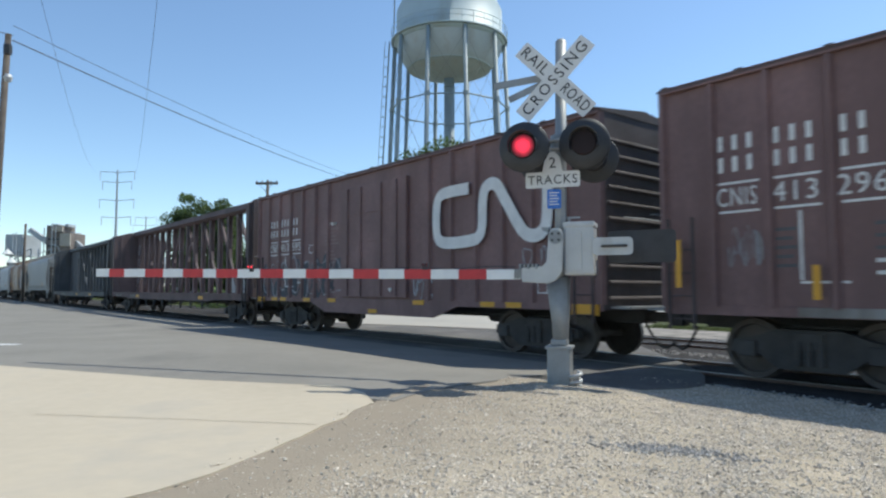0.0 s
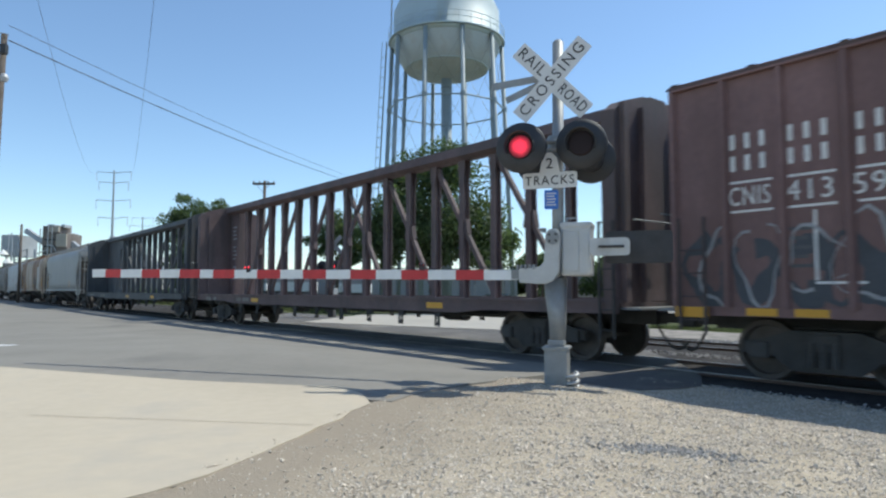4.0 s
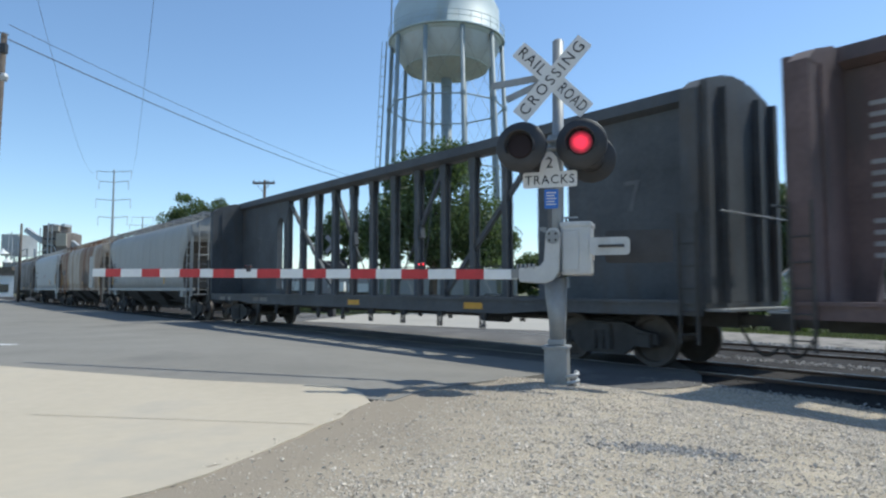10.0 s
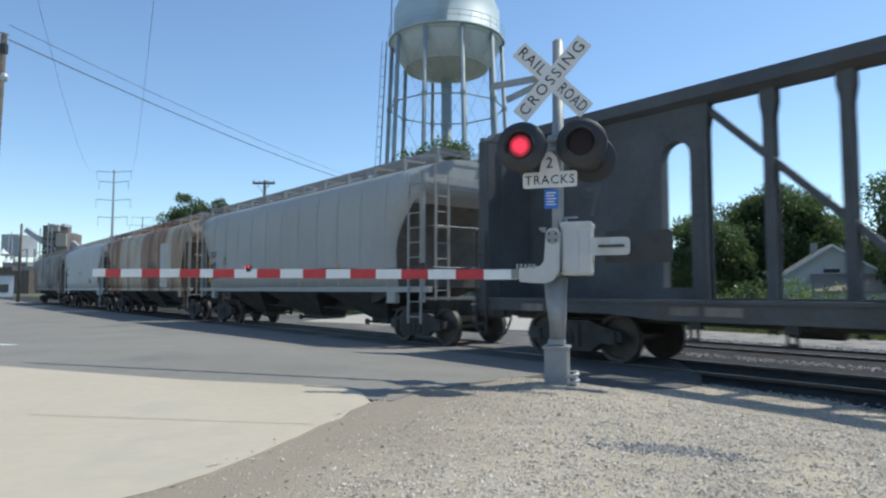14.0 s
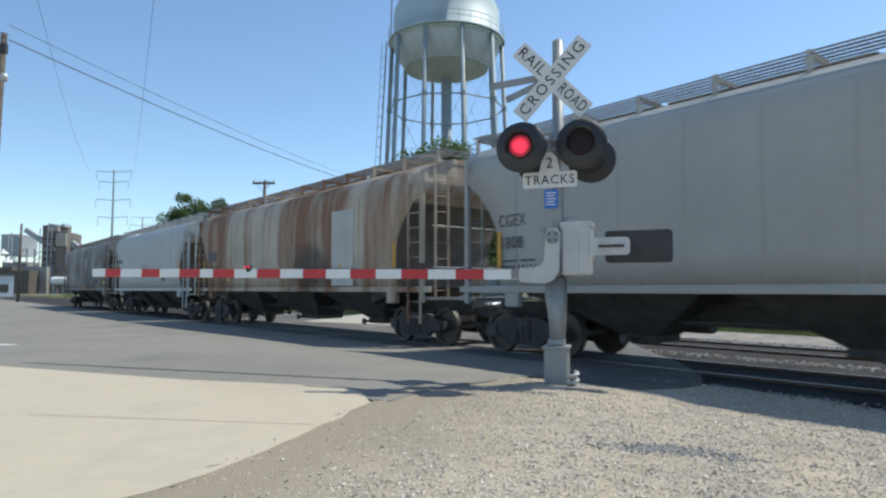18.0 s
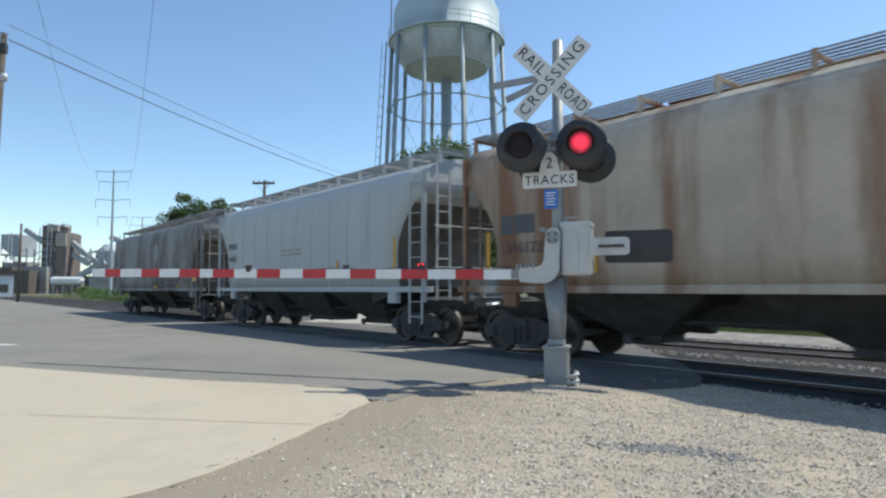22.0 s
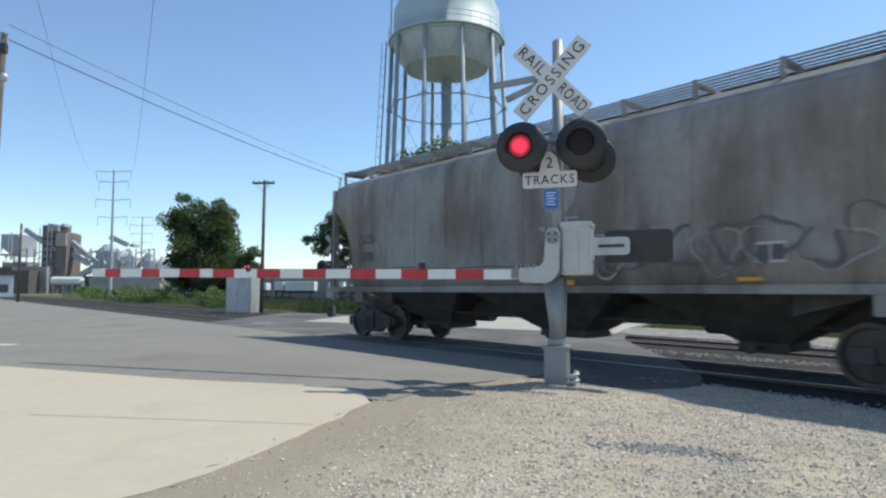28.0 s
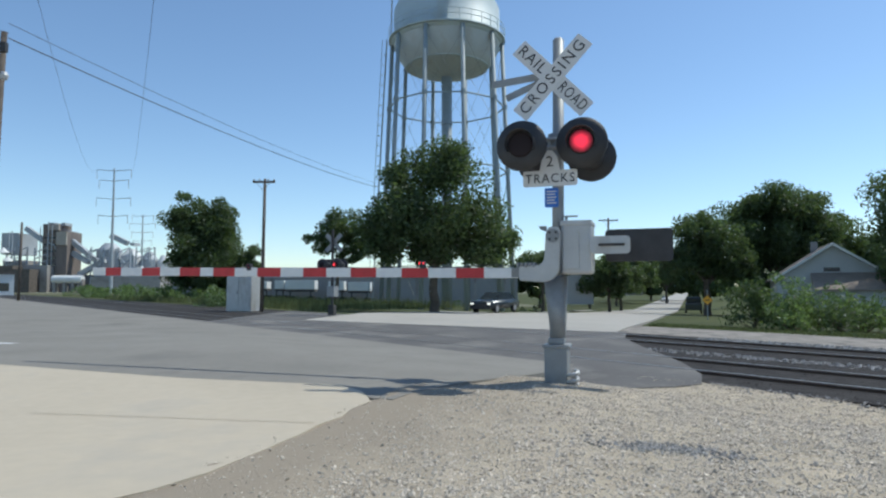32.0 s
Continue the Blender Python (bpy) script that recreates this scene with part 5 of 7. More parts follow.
        tube(bm, (xc, -0.8, 0.45), (xc, 0.8, 0.45), 0.03, n=8)
        for s in (-1, 1):
            tube(bm, (xc, s * 0.8, 0.45), (xc, s * 0.86, 0.45), 0.09, n=10)
        part("gate", bm, M["under"], by, "outlet gate")
    for s in (-1, 1):
        bm = nb()
        prism(bm, [(s * (L / 2 - 1.4), 1.42), (s * (L / 2 - 2.9), 1.42), (s * (L / 2 - 2.9), 0.98)], -1.3, 1.3, axis="y")
        part("slope_sheet", bm, M["under"], t)
    # roof: hatch coaming, hatches and running boards
    bm = nb()
    box(bm, -L / 2 + 0.9, L / 2 - 0.9, -0.36, 0.36, 4.60, 4.76, 0.03)
    part("hatch_coaming", bm, mt, t, "long roof hatch coaming")
    for i in range(4):
        x = -L / 2 + 1.0 + (L - 2.0) * (i + 0.5) / 4
        bm = nb()
        box(bm, x - (L - 2) / 8 + 0.06, x + (L - 2) / 8 - 0.06, -0.40, 0.40, 4.76, 4.80, 0.02)
        part("hatch", bm, mt, t, "hinged roof hatch cover")
    for s in (-1, 1):
        bm = nb()
        lattice(bm, -L / 2 + 0.15, L / 2 - 0.15, min(s * 0.46, s * 1.10), max(s * 0.46, s * 1.10), 4.80, 0.09)
        part("running_board", bm, M["grate"], t, "steel grating walkway on the roof")
        for i in range(12):
            bm = nb()
            x = -L / 2 + 0.2 + (L - 0.4) * i / 11
            box(bm, x - 0.035, x + 0.035, s * 0.80 - 0.34, s * 0.80 + 0.34, 4.72, 4.78)
            box(bm, x - 0.035, x + 0.035, s * 1.12 - 0.03, s * 1.12 + 0.03, 4.46, 4.82)
            part("board_bracket", bm, mt, t)
    for s in (-1, 1):
        bm = nb()
        lattice(bm, s * (L / 2 - 0.35) - 0.28, s * (L / 2 - 0.35) + 0.28, -1.15, 1.15, 4.82, 0.13)
        part("end_walkway", bm, M["grate"], t)
    for x, z, h in yellow:
        bm = nb()
        box(bm, x - 0.05, x + 0.05, -1.6145, -1.597, z, z + h)
        part("reflector", bm, M["yellow"], t, "yellow reflective strip")
    if dark_plate:
        x, z, w, h = dark_plate
        bm = nb()
        box(bm, x - w / 2, x + w / 2, -1.604, -1.594, z - h / 2, z + h / 2)
        part("stencil_plate", bm, M["grey_mark"], t, "dark rectangular stencil panel")
    for words, x, z, size, w in marks:
        lettering("stencil_mark", words, size, M["grey_mark"], t, pose(x, -1.613, z, 90), 1.1, width=w)
    if extra:
        extra(t)
    return t


def panels_e(t):
    bm = nb()
    for z in (2.34, 2.60):
        box(bm, -5.06, -4.83, -1.612, -1.602, z, z + 0.022)
    for x in (-5.06, -4.85):
        box(bm, x, x + 0.022, -1.612, -1.602, 2.34, 2.62)
    part("box_mark", bm, M["grey_mark"], t, "thin square stencil outline")
    for i in range(4):
        mark_bars(t, -6.5 + 0.5 * (i % 2), 1.93 - 0.12 * (i // 2), [(0.40, 0.04, 0)], -1.595, M["grey_mark"])


def panels_f(t):
    bm = nb()
    box(bm, 3.55, 4.75, -1.6115, -1.596, 1.48, 3.62)
    part("repaint_panel", bm, M["patch"], t, "clean white repainted panel")


def panels_g(t):
    for i in range(6):
        mark_bars(t, -1.0 + 0.48 * (i % 3), 2.60 - 0.14 * (i // 3), [(0.42, 0.06, 0)], -1.604, M["red_scuff"])
    bm = nb()
    box(bm, 2.97, 3.30, -1.602, -1.593, 1.77, 2.06)
    part("data_plate", bm, M["grey_mark"], t, "dark data plate")


def panels_h(t):
    scribble(t, "spray_paint", M["scuff"], 31, 1.3, 6.4, 1.66, 2.42, -1.606, 8, 0.075, "faint dark sprayed outlines")
    scribble(t, "spray_paint", M["fade"], 32, 1.7, 6.2, 1.65, 2.4, -1.603, 5, 0.05, "faint pale sprayed strokes")
    bm = nb()
    box(bm, 4.58, 5.03, -1.602, -1.590, 1.75, 2.05)
    d = part("data_plate", bm, M["patch"], t, "white framed data plate")
    bm = nb()
    for x in (4.61, 4.82):
        box(bm, x, x + 0.18, -1.607, -1.601, 1.79, 2.01)
    part("figure_panel", bm, M["grey_mark"], d)
    bm = nb()
    lathe(bm, [(0.0, 0.0), (0.44, 0.0), (0.44, 0.006), (0.0, 0.006)], 28, pose(0.92, -1.603, 3.22, 90))
    part("round_mark", bm, M["fade"], t, "faint pale round painted mark")
    for x0, x1, z0, z1 in ((0.70, 1.28, 1.45, 1.54), (6.5, 6.9, 1.74, 1.91), (4.32, 4.68, 1.49, 1.55)):
        bm = nb()
        box(bm, x0, x1, -1.604, -1.560, z0, z1)
        part("reflector", bm, M["yellow"], t, "yellow reflective strip")


boxcar(1.64, ("CNIS", "413", "296"), True, "dark brown steel boxcar with white lettering, in the shade")
boxcar(-14.6, ("CNIS", "413", "595"), True, "dark brown steel boxcar with a large white ribbon emblem")
centrebeam(-34.17, M["beam_brown"], False, [(0, True, 2), (2, True, 2), (4, True, 2), (6, True, 2), (7, False, 2), (9, False, 2), (11, False, 2), (13, False, 2)], "empty reddish-brown centrebeam lumber car")
centrebeam(-57.34, M["beam_dark"], True, [(0, False, 3), (3, False, 2), (6, True, 2), (8, True, 3)], "empty black centrebeam lumber car with round-topped openings")
hopper(-77.74, 15.9, M["hop_grey"], M["hop_grey"], [("CGEX", -6.21, 2.76, 0.36, 0.76), ("1808", -6.25, 2.31, 0.36, 0.62)], "grey covered hopper car with a grating walkway on its roof", yellow=[(3.82, 1.65, 0.41), (-6.58, 1.66, 0.9)], dark_plate=None, extra=panels_e)
hopper(-94.82, 16.2, M["hop_rust"], M["hop_rust"], [("516122", -5.98, 2.20, 0.32, 0.95)], "rust-streaked beige covered hopper car", yellow=[(-7.0, 1.66, 0.9), (-4.26, 1.67, 0.43), (1.37, 1.72, 0.2), (4.05, 1.68, 0.42), (6.70, 1.64, 0.94)], dark_plate=(-6.15, 2.68, 0.92, 0.38), extra=panels_f)
hopper(-110.77, 13.9, M["hop_light"], M["hop_light"], [("SMNX", -5.23, 2.96, 0.34, 0.84), ("44685", -5.2, 2.50, 0.32, 0.8)], "light grey covered hopper car with clean painted sides", yellow=[(5.5, 1.78, 0.92), (2.66, 1.79, 0.40)], extra=panels_g)
hopper(-127.07, 15.7, M["hop_dirty"], M["hop_dirty"], [("CGOX", -5.72, 2.69, 0.38, 0.82), ("1070", -5.78, 2.22, 0.36, 0.66)], "soot-stained dark grey covered hopper car at the end of the train", yellow=[(6.98, 1.66, 0.62)], extra=panels_h)


# ---- water tower ----
def build_tower():
    X, Y, H0, R = 0.35, 62.0, 26.4, 5.45
    t = thing("water_tower", pose(X, Y, -0.75), "pale blue-green steel water tower on ten legs", "water tower")
    bm = nb()
    lathe(bm, [(0.0, 32.5), (2.5, 32.2), (4.4, 31.0), (R - 0.25, 29.2), (R - 0.25, H0), (R, H0 - 0.05), (R, H0 - 0.35), (R - 0.25, H0 - 0.5)], 48)
    part("tank", bm, M["tank"], t, "round pale blue-green steel tank", True)
    bm = nb()
    lathe(bm, [(R - 0.25, H0 - 0.5), (5.05, H0 - 1.1), (4.72, H0 - 1.75), (4.35, H0 - 2.3), (4.0, H0 - 2.7), (3.6, H0 - 2.88), (2.2, H0 - 3.3), (0.6, H0 - 3.6), (0.0, H0 - 3.62)], 48)
    part("bowl", bm, M["tank_low"], t, "rounded tank bottom", True)
    for i in range(16):
        bm = nb()
        a = 2 * math.pi * i / 16
        pr = [(3.95, H0 - 2.76), (2.2, H0 - 3.32), (0.75, H0 - 3.6)]
        for (r0, z0), (r1, z1) in zip(pr, pr[1:]):
            bar(bm, (r0 * math.cos(a), r0 * math.sin(a), z0), (r1 * math.cos(a), r1 * math.sin(a), z1), 0.06, 0.04)
        part("bowl_seam", bm, M["tank"], t)
    bm = nb()
    lathe(bm, [(4.06, H0 - 2.66), (4.06, H0 - 2.74), (3.92, H0 - 2.80), (3.92, H0 - 2.7)], 48)
    part("bowl_ring", bm, M["tank"], t, "seam ring round the tank bottom")
    bm = nb()
    lathe(bm, [(R - 0.3, H0 - 0.1), (R + 0.28, H0 - 0.1), (R + 0.28, H0 - 0.22), (R - 0.3, H0 - 0.22)], 48)
    part("balcony", bm, M["tank"], t, "narrow walkway round the tank")
    bm = nb()
    for i in range(32):
        a = 2 * math.pi * i / 32
        tube(bm, ((R + 0.25) * math.cos(a), (R + 0.25) * math.sin(a), H0 - 0.1), ((R + 0.25) * math.cos(a), (R + 0.25) * math.sin(a), H0 + 0.95), 0.025, n=5)
    for z in (0.45, 0.95):
        lathe(bm, [(R + 0.23, H0 + z), (R + 0.27, H0 + z), (R + 0.27, H0 + z + 0.04), (R + 0.23, H0 + z + 0.04)], 48)
    part("railing", bm, M["tank"], t, "thin walkway railing")
    bm = nb()
    tube(bm, (0, 0, 0), (0, 0, H0 - 3.3), 0.51, n=24)
    for z in (H0 - 4.5, H0 - 8.3, H0 - 12.4, H0 - 16.5, H0 - 20.6):
        tube(bm, (0, 0, z - 0.08), (0, 0, z + 0.08), 0.56, n=24)
    part("riser", bm, M["leg"], t, "central riser pipe", True)
    tops, feet = [], []
    for i in range(10):
        a = radians(177 + 36 * i)
        p = Vector(((R - 0.05) * math.cos(a), (R - 0.05) * math.sin(a), H0 - 0.3))
        q = Vector(((R + 0.98) * math.cos(a), (R + 0.98) * math.sin(a), 0))
        tops.append(p)
        feet.append(q)
        bm = nb()
        tube(bm, q, p, 0.21, 0.20, n=12)
        part("leg", bm, M["leg"], t, "slender tubular leg", True)
    for z in (19.7, 13.3, 6.6):
        pts = [f.lerp(p, z / (H0 - 0.3)) for p, f in zip(tops, feet)]
        for i in range(10):
            bm = nb()
            tube(bm, pts[i], pts[(i + 1) % 10], 0.075, n=8)
            tube(bm, pts[i] - Vector((0, 0, 0.2)), pts[i] + Vector((0, 0, 0.2)), 0.26, n=12)
            part("strut", bm, M["leg"], t, "horizontal strut")
    zs = [25.4, 19.7, 13.3, 6.6, 0.2]
    for zt, zb in zip(zs, zs[1:]):
        up = [f.lerp(p, zt / (H0 - 0.3)) for p, f in zip(tops, feet)]
        dn = [f.lerp(p, zb / (H0 - 0.3)) for p, f in zip(tops, feet)]
        for i in range(10):
            bm = nb()
            tube(bm, up[i], dn[(i + 1) % 10], 0.014, n=5)
            tube(bm, up[(i + 1) % 10], dn[i], 0.014, n=5)
            part("tie_rod", bm, M["galv"], t)
    bm = nb()
    for s in (-0.25, 0.25):
        tube(bm, (-R - 1.75, s, 0), (-R - 0.45, s, 26.5), 0.05, n=6)
    for i in range(66):
        z = 0.4 + 0.4 * i
        x = -R - 1.75 + 1.3 * z / 26.5
        tube(bm, (x, -0.25, z), (x, 0.25, z), 0.02, n=5)
    for i in range(24):
        z = 2 + i
        x = -R - 1.75 + 1.3 * z / 26.5
        tube(bm, (x, -0.3, z), (x - 0.45, 0, z), 0.02, n=4)
        tube(bm, (x, 0.3, z), (x - 0.45, 0, z), 0.02, n=4)
    tube(bm, (-R - 2.2, 0, 0), (-R - 0.9, 0, 26.5), 0.03, n=5)
    part("ladder", bm, M["leg"], t, "caged access ladder")
    bm = nb()
    for q in (-0.2, 0.2):
        tube(bm, (-R - 0.05, q, H0), (-R + 0.05, q, H0 + 4.5), 0.04, n=6)
    for i in range(14):
        tube(bm, (-R - 0.05, -0.2, H0 + 0.3 * i + 0.2), (-R - 0.05, 0.2, H0 + 0.3 * i + 0.2), 0.02, n=5)
    part("ladder", bm, M["leg"], t, "ladder up the tank's side")


build_tower()


# ---- trees and plants ----
def leaf_cloud(clumps, per, size, seed, squash=0.8):
    """Leaf quads gathered in clumps: rows of centre and radius."""
    g = np.random.default_rng(seed)
    vs = []
    for cx, cy, cz, r in clumps:
        k = max(8, int(per * (r ** 1.6)))
        d = g.normal(size=(k, 3))
        d /= np.linalg.norm(d, axis=1)[:, None]
        rad = r * g.uniform(0.12, 1.55, k) ** 0.5
        c = d * rad[:, None] * np.array([1, 1, squash]) + np.array([cx, cy, cz])
        a = g.normal(size=(k, 3))
        a /= np.linalg.norm(a, axis=1)[:, None]
        b = np.cross(a, g.normal(size=(k, 3)))
        b /= np.linalg.norm(b, axis=1)[:, None]
        s = size * g.uniform(0.6, 1.4, k)[:, None]
        vs.append(np.stack([c - a * s, c - b * s * 0.6, c + a * s, c + b * s * 0.6], 1))
    v = np.concatenate(vs).reshape(-1, 3)
    f = np.arange(len(v)).reshape(-1, 4)
    return v, f.tolist()


def tree(x, y, blobs, trunk_h, trunk_r, label, mt="leaf", per=260, size=0.14, seed=1, z0=-0.25, name="tree", n_sub=14):
    """A tree: tapered trunk, limbs to every mass of the crown, and leaves in clumps. blobs: masses (dx, dy, z, rx, rz)."""
    t = thing(name, pose(x, y, z0), label, "tree")
    g = random.Random(seed)
    bm = nb()
    p = Vector((0, 0, 0))
    k = 5
    for i in range(k):
        q = Vector((0.12 * math.sin(i * 1.7 + seed) * trunk_r * 3, 0.1 * math.cos(i + seed) * trunk_r * 3, trunk_h * (i + 1) / k))
        tube(bm, p, q, trunk_r * (1.25 - 0.5 * i / k), trunk_r * (1.25 - 0.5 * (i + 1) / k), n=10, caps=False)
        p = q
    clumps = []
    for dx, dy, z, rx, rz in blobs:
        c = Vector((dx, dy, z))
        mid = p.lerp(c, 0.5) + Vector((g.uniform(-0.3, 0.3), g.uniform(-0.3, 0.3), 0.3))
        tube(bm, p - Vector((0, 0, trunk_h * 0.15)), mid, trunk_r * 0.5, trunk_r * 0.32, n=7, caps=False)
        tube(bm, mid, c, trunk_r * 0.32, trunk_r * 0.12, n=6, caps=False)
        for i in range(n_sub):
            a, b, r = g.uniform(0, 6.28), g.uniform(-1, 1), g.uniform(0.45, 1.0)
            h = math.sqrt(1 - b * b)
            e = Vector((dx + rx * r * h * math.cos(a), dy + rx * r * h * math.sin(a), z + rz * r * b))
            clumps.append((*e, g.uniform(0.30, 0.52) * min(rx, rz)))
            if i % 3 == 0:
                tube(bm, mid.lerp(c, 0.6), e, trunk_r * 0.14, trunk_r * 0.04, n=5, caps=False)
    part("trunk", bm, M["bark"], t, "rough brown trunk and limbs", True)
    v, f = leaf_cloud(clumps, per, size, seed)
    from_arrays("crown", v, f, M[mt], t, "dense leafy crown")
    return t


TREES = [
    (25.5, 112.0, 1.0, [(0, 0, 5.2, 3.0, 2.4), (3.2, 0, 4.6, 2.6, 2.2), (-3.2, 0, 4.4, 2.8, 2.2), (0, 0, 2.6, 4.0, 1.4)], 2.6, 0.2, "distant green tree by the road", 0.26),
    (15.0, 100.0, 1.0, [(0, 0, 5.0, 2.8, 2.2), (3.2, 0, 4.2, 2.4, 2.0), (-3.0, 0, 4.2, 2.6, 2.0), (0, 0, 2.6, 4.0, 1.4)], 2.6, 0.2, "dense green tree in the distance", 0.26),
    (44.5, 112.0, 1.0, [(0, 0, 6.4, 3.4, 2.8), (3.6, 0, 5.6, 3.0, 2.6), (-3.4, 0, 5.4, 3.0, 2.6), (0, 0, 2.8, 4.4, 1.8)], 2.8, 0.22, "distant green tree by the road", 0.26),
    (52.0, 150.0, 1.0, [(0, 0, 7.0, 4.4, 3.2), (6.0, 0, 6.4, 4.0, 3.0), (-5.5, 0, 6.0, 4.0, 2.8)], 3.2, 0.26, "distant green tree at the road's end", 0.4),
    (-0.6, 43.0, 1.0, [(0, 0, 7.4, 3.2, 3.2), (-2.6, 0.5, 5.8, 2.4, 2.4), (2.9, 0, 5.4, 2.4, 2.4), (0.8, -0.8, 9.6, 2.2, 1.9), (-1.6, 0.3, 8.6, 2.1, 1.8), (3.9, 0.4, 4.3, 1.6, 1.5), (1.6, 0.2, 4.6, 2.2, 1.6), (-3.3, 0, 4.4, 1.5, 1.4), (-0.6, 0, 4.6, 2.4, 1.6)], 3.6, 0.28, "large leafy green shade tree in front of the water tower", 0.13),
    (-8.6, 52.0, 1.0, [(0, 0, 6.6, 2.0, 1.6), (1.9, 0, 5.6, 1.7, 1.3), (-1.2, 0, 5.4, 1.3, 1.0), (1.0, 0, 4.4, 1.3, 0.9)], 3.4, 0.16, "small sparse green tree", 0.13),
    (-26.6, 70.0, 1.0, [(0.6, 0, 5.8, 3.2, 3.6), (-1.6, 0, 9.6, 2.0, 2.4), (1.8, 0, 8.9, 2.2, 2.4), (2.4, 0, 4.6, 2.8, 3.0), (-1.0, 0, 3.6, 2.3, 2.4), (1.4, 0, 2.4, 3.2, 2.0), (0.2, 0, 7.6, 2.6, 2.4)], 2.5, 0.22, "dense dark green tree on the grass verge", 0.16),
    (-20.6, 69.0, 1.0, [(0, 0, 5.0, 1.1, 1.6), (0.2, 0, 3.0, 1.1, 1.2)], 2.0, 0.08, "thin young green tree", 0.14),
    (9.6, 62.0, 1.0, [(0, 0, 5.2, 1.9, 1.4), (-1.6, 0, 4.3, 1.5, 1.1), (1.5, 0, 4.2, 1.5, 1.1)], 2.6, 0.14, "small round green tree", 0.15),
    (17.0, 66.0, 1.0, [(0, 0, 4.6, 2.0, 1.7), (-1.6, 0, 3.4, 1.6, 1.5), (1.8, 0, 3.6, 1.8, 1.6), (0, 0, 2.4, 2.2, 1.0)], 2.2, 0.15, "leafy green roadside tree", 0.16),
    (22.6, 82.0, 1.0, [(0, 0, 4.8, 2.6, 2.0), (2.6, 0, 3.9, 2.2, 1.8), (-2.4, 0, 3.8, 2.2, 1.7), (0, 0, 2.4, 3.0, 1.2)], 2.4, 0.16, "leafy green roadside tree", 0.18),
    (60.0, 186.0, 1.0, [(0, 0, 6.5, 5.0, 4.0), (6.0, 0, 7.0, 5.0, 4.0), (-6.5, 0, 6.4, 5.0, 4.0), (0, 0, 3.0, 6.0, 2.4), (7, 0, 3.0, 5.0, 2.4), (-7, 0, 3.0, 5.0, 2.4)], 3.0, 0.3, "distant green tree closing the far road", 0.34),
    (76.0, 184.0, 1.0, [(0, 0, 6.5, 5.0, 4.0), (6.0, 0, 6.0, 5.0, 4.0), (-5.5, 0, 6.0, 4.6, 3.6), (0, 0, 3.0, 6.0, 2.4)], 3.0, 0.3, "distant green tree closing the far road", 0.34),
    (35.0, 130.0, 1.0, [(0, 0, 6.0, 3.6, 2.8), (4, 0, 5.4, 3.2, 2.4), (-4, 0, 5.0, 3.2, 2.4)], 3.0, 0.22, "distant green tree by the road", 0.3),
    (24.6, 60.0, 1.0, [(-0.6, 0, 7.9, 2.4, 1.9), (0.2, 0, 6.8, 2.7, 2.2), (-1.9, 0, 5.3, 2.1, 1.5), (1.9, 0, 5.2, 2.3, 1.9), (-3.0, 0, 4.9, 1.6, 1.0), (3.0, 0, 4.2, 1.6, 1.6), (0.6, 0.8, 4.6, 2.2, 1.2)], 3.4, 0.3, "leafy green tree arching over the far road", 0.15),
    (33.4, 64.0, 1.0, [(0, 0, 8.6, 4.3, 3.6), (-3.4, 0, 7.8, 3.0, 3.2), (3.6, 0, 8.2, 3.0, 3.0), (0.4, 0, 10.9, 3.6, 1.9), (-2.2, 0, 9.8, 2.6, 2.2), (2.9, 0, 10.0, 2.4, 2.0), (0.5, 0, 7.2, 4.2, 2.6), (0, 0, 4.4, 4.2, 2.6), (4.2, 0, 4.6, 2.6, 2.2), (-3.4, 0, 3.6, 2.6, 2.2), (0, 0, 2.0, 4.2, 1.6)], 3.2, 0.34, "broad dark green tree behind the house", 0.15),
    (41.0, 67.0, 1.0, [(-1.6, 0, 8.2, 2.4, 2.0), (0, 0, 7.0, 3.2, 2.6), (2.8, 0, 5.6, 2.8, 2.3), (-2.6, 0, 5.2, 2.6, 2.2), (0, 0, 3.0, 4.0, 1.8)], 2.4, 0.2, "dark green tree behind the house", 0.16),
    (49.0, 70.0, 1.0, [(0, 0, 6.4, 3.4, 2.8), (2.8, 0, 5.6, 3.0, 2.5), (-2.8, 0, 5.4, 2.8, 2.4)], 2.6, 0.24, "dark green tree beyond the house", 0.17),
    (33.6, 46.0, 1.0, [(0, 0, 8.8, 2.6, 2.8), (0.8, 0, 5.8, 2.8, 2.6), (1.4, 0, 10.2, 1.9, 1.9), (-0.2, 0, 3.8, 2.0, 1.8)], 3.2, 0.24, "tall green tree beside the house", 0.14),
]
for i, (x, y, k, blobs, th, tr, lab, ls) in enumerate(TREES):
    low = -max(0.0, -fall(x, y) - 1.1)
    blobs = [(dx, dy, z - low, rx, rz) for dx, dy, z, rx, rz in blobs]
    th -= low
    tree(x, y, blobs, th, tr, lab, per=360, size=ls * 0.85, seed=11 + i, z0=fall(x, y) - 0.05, n_sub=20)


